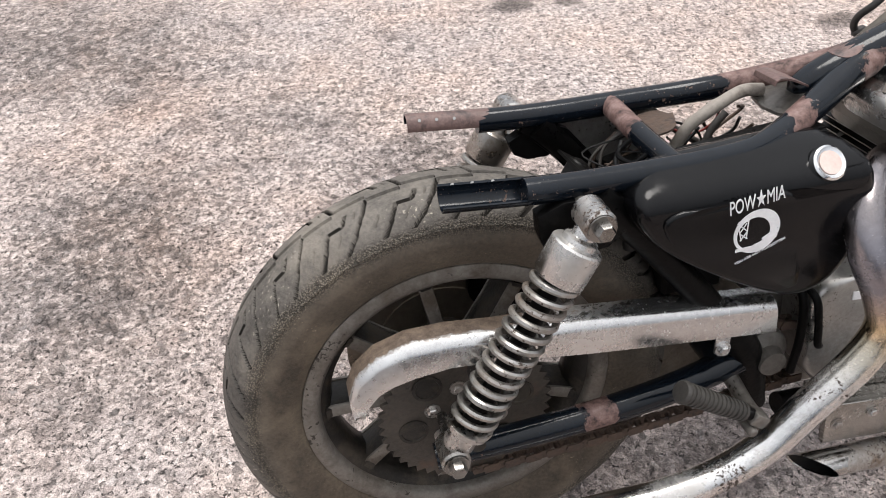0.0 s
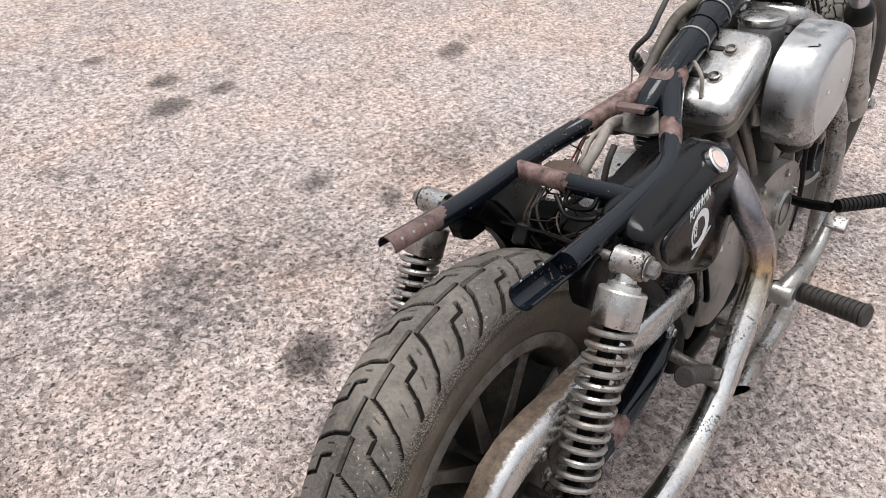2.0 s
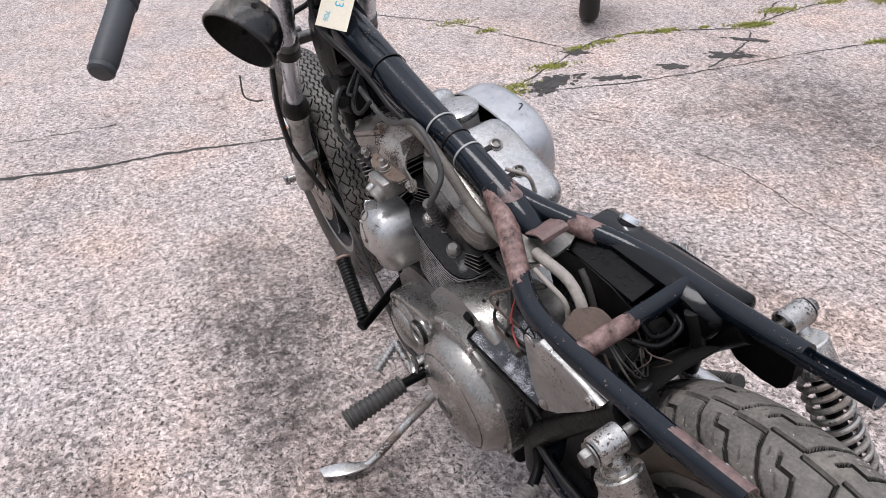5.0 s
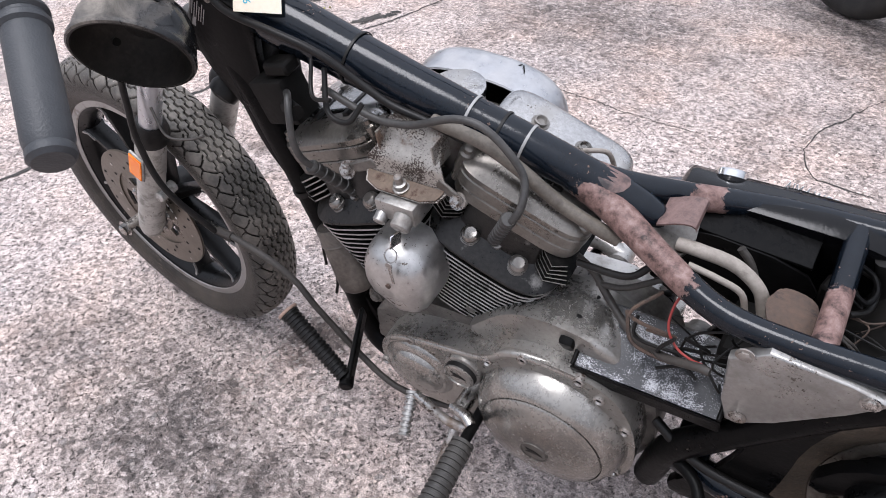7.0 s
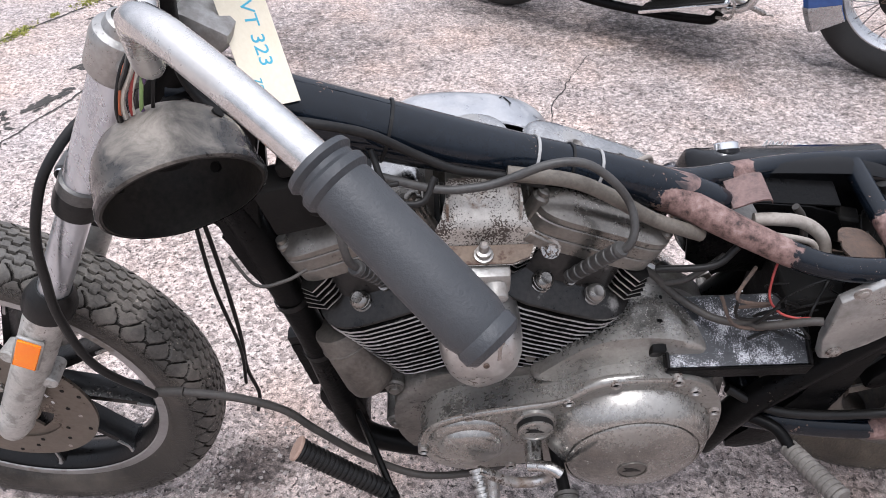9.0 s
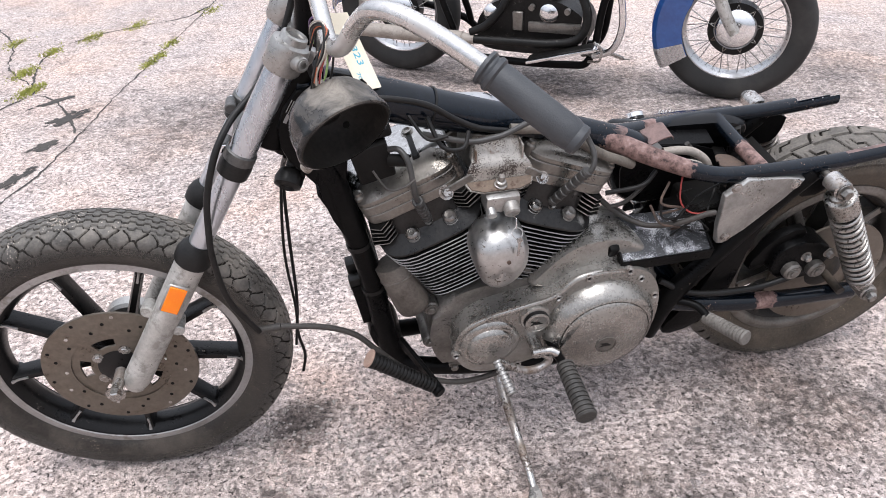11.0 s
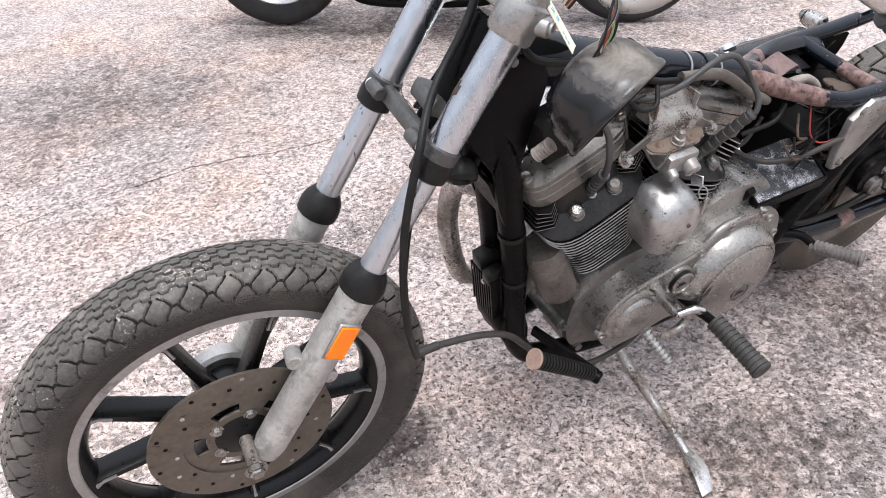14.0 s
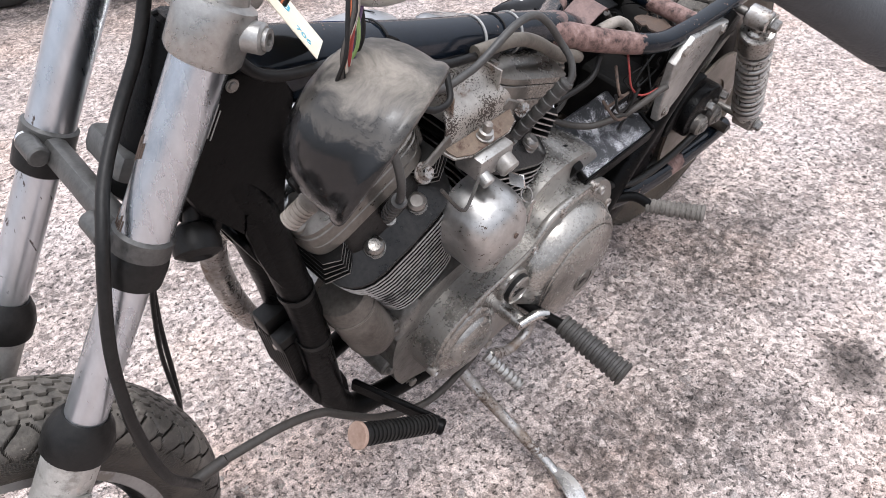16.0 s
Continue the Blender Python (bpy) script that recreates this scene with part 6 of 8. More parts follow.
tube(bm, [(0.470, -0.070, 0.456), (0.450, -0.090, 0.446), (0.455, -0.122, 0.432), (0.463, -0.128, 0.39), (0.467, -0.130, 0.358), (0.474, -0.126, 0.348)], 0.0055, 10)
tube(bm, [(0.445, -0.075, 0.444), (0.448, -0.105, 0.425), (0.452, -0.112, 0.36), (0.452, -0.108, 0.29)], 0.0065, 10)
part("cover_loop", bm, BLACKB, spr)
bm = B()
lathe(bm, [(0.040, 0), (0.038, 0.02), (0.030, 0.026), (0.022, 0.030), (0.020, 0.046), (0.001, 0.048)], (0.402, -0.085, 0.335), (0, -1, 0), 24)
part("pivot_cap", bm, GREASY, swing)

# carburettor and air cleaner
bm = B()
tube(bm, [(0.775, -0.03, 0.615), (0.775, -0.115, 0.625)], 0.030, 20)
cyl(bm, (0.775, -0.07, 0.56), (0.775, -0.07, 0.64), 0.028, 20, 0.004)
cyl(bm, (0.775, -0.065, 0.64), (0.775, -0.065, 0.755), 0.040, 24, 0.006)
carb = part("carburettor", bm, ALU, bike, "grimy alloy carburettor")
bm = B()
lathe(bm, [(0.042, 0), (0.043, 0.006), (0.043, 0.012), (0.035, 0.016), (0.001, 0.017)], (0.775, -0.065, 0.752), (0, 0, 1), 28)
part("carburettor_top", bm, ROCKTOP, carb)
AC = [(0.784, 0.649, 0.127, 0.094)]
bm = B()
cx, cz, hx, hz = AC[0]
rows = []
for y, f in ((-0.120, 1.0), (-0.122, 1.02), (-0.168, 1.02), (-0.180, 1.0), (-0.190, 0.965), (-0.197, 0.91), (-0.2005, 0.85), (-0.2005, 0.81), (-0.1985, 0.79), (-0.1975, 0.77), (-0.1975, 0.3)):
    rows.append([bm.verts.new((x, y, z)) for x, z in oval(cx, cz, hx * f, hz * f - (0.012 * (1 - f)), 48, 2.7, radians(5))])
skin(bm, rows, cap=False)
bm.faces.new(rows[-1])
air = part("air_cleaner", bm, BRUSHED, bike, "oval brushed chrome air cleaner cover")
bm = B()
rows = [[bm.verts.new((x, y, z)) for x, z in oval(cx, cz, hx * f, hz * f, 48, 2.7, radians(5))] for y, f in ((-0.121, 0.97), (-0.185, 0.97), (-0.190, 0.9))]
skin(bm, rows, cap=False)
bm.faces.new(rows[-1])
part("inner_shell", bm, BLACKSHADE, air)
bm = B()
rows = [[bm.verts.new((x, y, z)) for x, z in oval(cx, cz, hx * f, hz * f, 48, 2.7, radians(5))] for y, f in ((-0.1974, 0.76), (-0.1992, 0.76), (-0.2000, 0.745))]
skin(bm, rows)
insert = part("cover_insert", bm, SKYPALEALU, air, "flat oval insert, its pale sky reflection put into the colour")
for dx in (-0.045, 0.045):
    bm = B()
    bolt(bm, (cx + dx, -0.200, cz - dx * 0.1), (0, -1, 0), 0.0045, 0.004, False)
    part("insert_screw", bm, CLEANCHROME, air)
bm = B()
plate(bm, oval(0.765, 0.635, 0.085, 0.07, 32, 2.3), -0.112, -0.122, 0.003)
part("back_plate", bm, GREASY, air)
for k, (dx, dz, ln, tl) in enumerate(((-0.012, 0.0, 0.018, 30), (0.0, 0.002, 0.016, -40), (0.012, 0.0, 0.015, 15))):
    bm = B()
    box(bm, (0.735 + dx, -0.172 - dz, 0.7355 + dz - dx * 0.1), (0.0018, ln, 0.0008), Matrix.Rotation(radians(tl), 3, "Z"), 0)
    part("scrawl_mark", bm, BLACKSHADE, air)
# intake hose under the air cleaner
bm = B()
tube(bm, [(0.70, -0.12, 0.60), (0.71, -0.155, 0.555), (0.76, -0.165, 0.545), (0.81, -0.14, 0.55)], 0.012, 12)
part("breather_hose", bm, CABLE, bike)
bm = B()
cyl(bm, (0.82, -0.10, 0.545), (0.82, -0.175, 0.535), 0.03, 22, 0.006)
cyl(bm, (0.82, -0.175, 0.535), (0.82, -0.19, 0.533), 0.013, 16, 0.002)
box(bm, (0.83, -0.08, 0.50), (0.05, 0.06, 0.08), None, 0.008, 2)
part("tappet_block", bm, GREASY, bike, "greasy alloy tappet block")

# exhausts
bm = B()
tube(bm, [(0.585, -0.06, 0.60), (0.515, -0.105, 0.615), (0.462, -0.155, 0.595), (0.455, -0.186, 0.550), (0.478, -0.200, 0.494), (0.494, -0.203, 0.438), (0.468, -0.204, 0.383), (0.414, -0.205, 0.325), (0.350, -0.206, 0.258), (0.255, -0.207, 0.217), (0.115, -0.207, 0.208), (-0.10, -0.207, 0.215), (-0.32, -0.207, 0.235)], [0.0225, 0.0235, 0.0245, 0.0245, 0.0245, 0.0245, 0.0245, 0.0242, 0.024, 0.0235, 0.024, 0.024, 0.024], 20)
part("rear_exhaust_pipe", bm, PIPE, bike, "pitted chrome exhaust pipe, straw-coloured at the bend")
bm = B()
tube(bm, [(0.975, -0.055, 0.560), (1.005, -0.095, 0.556), (1.026, -0.135, 0.542), (1.030, -0.157, 0.501), (1.022, -0.170, 0.411), (0.995, -0.172, 0.294), (0.955, -0.178, 0.225), (0.86, -0.188, 0.192), (0.70, -0.198, 0.180), (0.56, -0.202, 0.184), (0.445, -0.203, 0.190)], [0.021] * 10 + [0.0225], 24, cap=False)
for v in bm.verts:
    if v.co.x < 0.56:
        v.co.x += (0.56 - v.co.x) / 0.115 * 0.026 * (-(v.co.y + 0.203) - 0.6 * (v.co.z - 0.190)) / 0.0225
front_pipe = part("front_exhaust_pipe", bm, RUSTCHROME, bike, "rusty chrome drag pipe with open slash-cut end")
bm = B()
tube(bm, [(0.62, -0.200, 0.182), (0.56, -0.202, 0.184), (0.50, -0.2025, 0.187), (0.447, -0.203, 0.190)], [0.019, 0.0195, 0.0205, 0.021], 20, cap=False)
for v in bm.verts:
    if v.co.x < 0.56:
        v.co.x += (0.56 - v.co.x) / 0.115 * 0.026 * (-(v.co.y + 0.203) - 0.6 * (v.co.z - 0.190)) / 0.0225
cyl(bm, (0.62, -0.200, 0.182), (0.615, -0.200, 0.182), 0.0192, 20)
part("pipe_bore", bm, BLACKSHADE, front_pipe)
# foot control plate, right
bm = B()
plate(bm, [(0.442, 0.312), (0.450, 0.236), (0.560, 0.226), (0.622, 0.246), (0.626, 0.286), (0.600, 0.293)], -0.194, -0.204, 0.002)
plate(bm, [(0.442, 0.312), (0.443, 0.300), (0.600, 0.282), (0.600, 0.293)], -0.150, -0.194, 0.001)
plate(bm, [(0.47, 0.322), (0.47, 0.310), (0.56, 0.300), (0.56, 0.312)], -0.150, -0.176, 0.002)
plate_r = part("control_plate", bm, COVER, bike, "alloy foot control plate")
for x, z in ((0.464, 0.272), (0.517, 0.281)):
    bm = B()
    bolt(bm, (x, -0.204, z), (0, -1, 0), 0.0065, 0.006)
    part("plate_bolt", bm, RUSTCHROME, plate_r)
bm = B()
cyl(bm, (0.575, -0.205, 0.335), (0.575, -0.245, 0.335), 0.020, 20, 0.004)
tube(bm, [(0.575, -0.225, 0.338), (0.615, -0.232, 0.350), (0.67, -0.235, 0.345), (0.73, -0.236, 0.355), (0.775, -0.238, 0.385)], [0.018, 0.016, 0.0145, 0.013, 0.011], 14)
pedal = part("brake_pedal", bm, ALU, bike, "dull brake pedal lever")
bm = B()
box(bm, (0.772, -0.250, 0.388), (0.032, 0.042, 0.014), Matrix.Rotation(radians(-25), 3, "Y"), 0.004, 2)
part("pedal_pad", bm, ALU, pedal)


def foot_peg(name, a, b, r, ribs, label, inner=None, mat_=PEGRUBBER, cap_mat=None):
    bm = B()
    ribbed(bm, a, b, r, ribs, r * 0.14, 18, 1.12)
    o = part(name, bm, mat_, bike, label)
    if inner:
        bm = B()
        tube(bm, inner + [tuple(Vector(a) * 0.9 + Vector(b) * 0.1)], 0.0095, 10)
        part("peg_stem", bm, BLACKB, o)
    if cap_mat:
        bm = B()
        d = (Vector(b) - Vector(a)).normalized()
        cyl(bm, Vector(b) + d * 0.002, Vector(b) + d * 0.008, r * 1.30, 20, 0.0015)
        part("end_cap", bm, cap_mat, o, "rusty end cap")
    return o


foot_peg("rider_peg", (0.652, 0.225, 0.332), (0.650, 0.348, 0.322), 0.0185, 12, "ribbed black rubber rider foot peg", [(0.66, 0.10, 0.315), (0.655, 0.19, 0.325)])
foot_peg("rider_peg", (0.622, -0.245, 0.318), (0.590, -0.360, 0.332), 0.0185, 12, "ribbed black rubber rider foot peg", [(0.64, -0.17, 0.30), (0.63, -0.22, 0.316)])
foot_peg("passenger_peg", (0.308, 0.165, 0.332), (0.274, 0.258, 0.358), 0.0145, 11, "folded ribbed passenger foot peg", [(0.37, 0.11, 0.345), (0.325, 0.14, 0.348)], mat_=DUSTYPEG)
peg_r = foot_peg("passenger_peg", (0.315, -0.197, 0.332), (0.222, -0.197, 0.394), 0.0135, 14, "folded ribbed passenger foot peg", [(0.345, -0.195, 0.312)], PEGRUBBER)
bm = B()
tube(bm, [(0.345, -0.110, 0.318), (0.345, -0.160, 0.308), (0.342, -0.197, 0.312)], [0.012, 0.010, 0.009], 10)
box(bm, (0.338, -0.197, 0.316), (0.026, 0.026, 0.020), Matrix.Rotation(radians(34), 3, "Y"), 0.004, 2)
cyl(bm, (0.326, -0.215, 0.304), (0.326, -0.180, 0.304), 0.007, 10, 0.002)
part("peg_bracket", bm, GREASY, peg_r)
foot_peg("highway_peg", (0.918, 0.190, 0.292), (1.036, 0.162, 0.372), 0.0150, 18, "thin ribbed highway peg with rusty cap", None, CABLE, RUSTCAP)
foot_peg("highway_peg", (0.830, -0.235, 0.392), (0.952, -0.340, 0.382), 0.0135, 18, "thin ribbed highway peg with rusty cap", None, CABLE, RUSTCAP)
bm = B()
arm_ = (V(0.905, 0.196, 0.286) - V(0.962, 0.062, 0.303))
box(bm, V(0.9335, 0.129, 0.2945), (arm_.length, 0.010, 0.026), arm_.to_track_quat("X", "Z").to_matrix(), 0.003)
cyl(bm, (0.915, 0.186, 0.286), (0.905, 0.206, 0.284), 0.013, 16, 0.003)
part("peg_arm", bm, BLACKB, bike)
bm = B()
tube(bm, [(0.93, -0.07, 0.34), (0.87, -0.15, 0.36), (0.822, -0.225, 0.39)], 0.0105, 8)
part("peg_arm", bm, BLACKB, bike)
# gear lever
bm = B()
cyl(bm, (0.690, 0.10, 0.318), (0.690, 0.178, 0.318), 0.014, 18, 0.002)
tube(bm, [(0.69, 0.168, 0.318), (0.665, 0.176, 0.30), (0.68, 0.178, 0.278), (0.72, 0.178, 0.276), (0.775, 0.178, 0.318)], 0.0085, 10)
lever = part("gear_lever", bm, RUSTCHROME, bike, "rusty chrome gear lever")
bm = B()
ribbed(bm, (0.780, 0.174, 0.316), (0.764, 0.236, 0.284), 0.0105, 8, 0.003, 14)
part("toe_peg", bm, ALU, lever)
bm = B()
tube(bm, [(0.70, 0.176, 0.325), (0.672, 0.186, 0.336), (0.655, 0.196, 0.333)], 0.009, 10)
part("lever_link", bm, RUSTCHROME, lever)
# side stand
bm = B()
tube(bm, [(0.745, 0.075, 0.20), (0.745, 0.12, 0.160), (0.737, 0.24, 0.115), (0.731, 0.325, 0.083), (0.742, 0.365, 0.076)], [0.013, 0.0115, 0.0098, 0.0090, 0.009], 12)
stand = part("side_stand", bm, RUSTCHROME, bike, "chrome side stand with worn curved foot")
bm = B()
rings = []
for k in range(9):
    t_ = k / 8
    c = V(0.731 + 0.036 * t_ ** 1.5, 0.335 + 0.092 * t_, 0.083 + 0.008 * t_ + 0.006 * math.sin(t_ * 3))
    w = 0.008 + 0.010 * math.sin(t_ * 2.6)
    rings.append([bm.verts.new(c + V(x * w, 0, z)) for x, z in ((-1, -0.002), (-0.5, -0.005), (0.5, -0.005), (1, -0.002), (1, 0.002), (0.5, 0.004), (-0.5, 0.004), (-1, 0.002))])
skin(bm, rings)
part("stand_foot", bm, CHROME, stand)


# ---- oil tank, right ----
TANK = [(0.150, 0.650), (0.178, 0.598), (0.238, 0.552), (0.325, 0.500), (0.392, 0.470), (0.440, 0.488), (0.468, 0.540), (0.474, 0.620), (0.456, 0.668), (0.400, 0.686), (0.300, 0.682), (0.200, 0.676)]
bm = B()
o3 = rounded(TANK, 3)
tcx, tcz = 0.33, 0.60
rows = []
# the upper shelf falls outwards to a rounded ledge, below which the flat side begins
for y, f, top_ in ((-0.070, 0.90, 0.680), (-0.082, 0.97, 0.684), (-0.098, 1.0, 0.680), (-0.118, 1.0, 0.672), (-0.136, 0.995, 0.664), (-0.149, 0.98, 0.658), (-0.1565, 0.955, 0.650), (-0.1595, 0.92, 0.640), (-0.1605, 0.87, 0.628), (-0.1605, 0.5, 0.7), (-0.1605, 0.2, 0.7)):
    ring = []
    for x, z in o3:
        zz = tcz + (z - tcz) * f
        ring.append(bm.verts.new((tcx + (x - tcx) * f, y, min(zz, top_))))
    rows.append(ring)
skin(bm, rows)
tank = part("oil_tank", bm, TANKBLACK, bike, "glossy black oil tank with a white decal and a silver filler cap", 55)
bm = B()
plate(bm, rounded([(0.186, 0.640), (0.262, 0.642), (0.345, 0.648), (0.356, 0.628), (0.372, 0.560), (0.388, 0.505), (0.372, 0.496), (0.330, 0.512), (0.258, 0.556), (0.200, 0.598)], 2), -0.158, -0.1650, 0.0045, 3)
part("side_panel", bm, TANKBLACK, tank, "raised black side panel", 55)
bm = B()
cap_dir = V(0.05, -0.75, 0.66)
lathe(bm, [(0.032, -0.035), (0.025, 0.0), (0.0215, 0.022)], (0.401, -0.126, 0.643), cap_dir, 28)
part("filler_neck", bm, TANKBLACK, tank)
bm = B()
lathe(bm, [(0.0215, 0.020), (0.0215, 0.024), (0.0215, 0.030), (0.019, 0.032), (0.0145, 0.030), (0.001, 0.030)], (0.401, -0.126, 0.643), cap_dir, 32)
part("filler_cap", bm, CLEANCHROME, tank, "silver filler cap with a pink centre")
bm = B()
lathe(bm, [(0.0143, 0.0302), (0.0143, 0.0312), (0.001, 0.0312)], (0.401, -0.126, 0.643), cap_dir, 28)
part("cap_label", bm, PINK, tank)
# decal: lettering above and below a plain ring
DEC = basis((0.308, -0.1654, 0.607), (0.985, 0.0, 0.17), (-0.06, 0, 0.998))
lettering("decal_lettering", "POW\u2605MIA", 0.0275, DEC @ Matrix.Translation((0.001, 0.0330, 0)) @ Matrix.Diagonal((0.50, 1, 1, 1)), WHITE, tank)
lettering("decal_lettering", "YOU ARE NOT FORGOTTEN", 0.0052, DEC @ Matrix.Translation((0.004, -0.0405, 0)) @ Matrix.Rotation(radians(12), 4, "Z"), WHITE, tank)
bm = B()
rows = []
for k in range(48):
    a = 2 * math.pi * k / 48
    thin = 0.0085 - 0.0045 * math.cos(a - 3.5)
    rows.append([bm.verts.new(DEC @ V(rx * math.cos(a), -0.009 + rz * math.sin(a), h)) for rx, rz, h in ((0.0295, 0.0300, 0.0), (0.0295, 0.0300, 0.0006), (0.0295 - thin, 0.0300 - thin, 0.0006), (0.0295 - thin, 0.0300 - thin, 0.0))])
skin(bm, rows, cap=False, closed=True)
part("decal_ring", bm, WHITE, tank)
for k, (dx, dz, w, h, tl) in enumerate(((-0.022, -0.002, 0.0014, 0.026, 8), (-0.012, -0.002, 0.0014, 0.026, -8), (-0.017, 0.011, 0.012, 0.004, 0), (-0.017, 0.002, 0.0014, 0.014, 38), (-0.017, 0.002, 0.0014, 0.014, -38), (-0.017, -0.010, 0.0014, 0.014, 42), (-0.017, -0.010, 0.0014, 0.014, -42), (0.010, -0.027, 0.030, 0.0055, 12), (-0.016, -0.029, 0.024, 0.0045, -6), (0.014, -0.020, 0.016, 0.004, 25))):
    bm = B()
    box(bm, (0, 0, 0), (w, h, 0.0006), None, 0)
    bmesh.ops.transform(bm, matrix=DEC @ Matrix.Translation((dx, dz, 0.0006)) @ Matrix.Rotation(radians(tl), 4, "Z"), verts=bm.verts)
    part("decal_bar", bm, WHITE, tank)

# ---- middle bay ----
bm = B()
rings = [[bm.verts.new(p) for p in ((x, 0.030, 0.536), (x, 0.036, 0.540), (x, 0.124, 0.497), (x, 0.122, 0.489), (x, 0.114, 0.489), (x, 0.026, 0.528))] for x in (0.318, 0.515)]
skin(bm, rings)
tray = part("battery_tray", bm, SPECKLED, bike, "black sheet metal tray speckled with white overspray")
bm = B()
for x in (0.316, 0.515):
    box(bm, (x, 0.078, 0.517), (0.006, 0.104, 0.016), Matrix.Rotation(radians(-26), 3, "X"), 0.002)
box(bm, (0.415, 0.1255, 0.484), (0.205, 0.004, 0.030), Matrix.Rotation(radians(-10), 3, "X"), 0.002)
box(bm, (0.530, 0.085, 0.510), (0.022, 0.05, 0.06), Matrix.Rotation(radians(-25), 3, "X"), 0.006, 2)
part("tray_lip", bm, BLACKB, tray)
bm = B()
plate(bm, rounded([(0.325, 0.672), (0.155, 0.654), (0.160, 0.640), (0.290, 0.508), (0.318, 0.512)], 1), 0.112, 0.127, 0.004)
side_cover = part("side_cover", bm, ALU, bike, "triangular silver side cover with rust spots")
for x, z in ((0.306, 0.652), (0.176, 0.643), (0.296, 0.527)):
    bm = B()
    bolt(bm, (x, 0.127, z), (0, 1, 0), 0.0075, 0.005)
    part("cover_screw", bm, RUSTCHROME, side_cover)
# inner plates and dark box between the rails
bm = B()
plate(bm, rounded([(0.48, 0.64), (0.42, 0.665), (0.28, 0.648), (0.25, 0.60), (0.30, 0.52), (0.46, 0.52)], 1), -0.030, -0.026, 0.001)
box(bm, (0.355, -0.058, 0.662), (0.17, 0.060, 0.004), Matrix.Rotation(radians(-6), 3, "Y") @ Matrix.Rotation(radians(-10), 3, "X"), 0.001)
part("inner_panel", bm, BLACKB, bike, "dusty black inner panel")
bm = B()
rings = []
for k in range(9):
    a = radians(8 + 50 * k / 8)
    rings.append([bm.verts.new(REAR + V(math.cos(a) * r, y, math.sin(a) * r)) for r, y in ((0.352, -0.072), (0.356, 0.0), (0.352, 0.072), (0.348, 0.072), (0.352, 0.0), (0.348, -0.072))])
skin(bm, rings)
part("inner_fender", bm, BLACKSHADE, bike, "black inner fender above the rear tyre")
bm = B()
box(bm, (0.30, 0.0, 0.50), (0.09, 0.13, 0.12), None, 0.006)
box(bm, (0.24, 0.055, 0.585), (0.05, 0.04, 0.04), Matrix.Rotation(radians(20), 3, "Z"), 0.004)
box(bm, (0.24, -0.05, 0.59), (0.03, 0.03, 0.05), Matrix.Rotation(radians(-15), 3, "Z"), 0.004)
part("electrics_box", bm, BLACKSHADE, bike, "dark electrical box among loose wires")
bm = B()
box(bm, (0.165, 0.045, 0.600), (0.026, 0.024, 0.032), Matrix.Rotation(radians(30), 3, "Y") @ Matrix.Rotation(radians(20), 3, "Z"), 0.004)
part("plug_connector", bm, CABLE, bike)

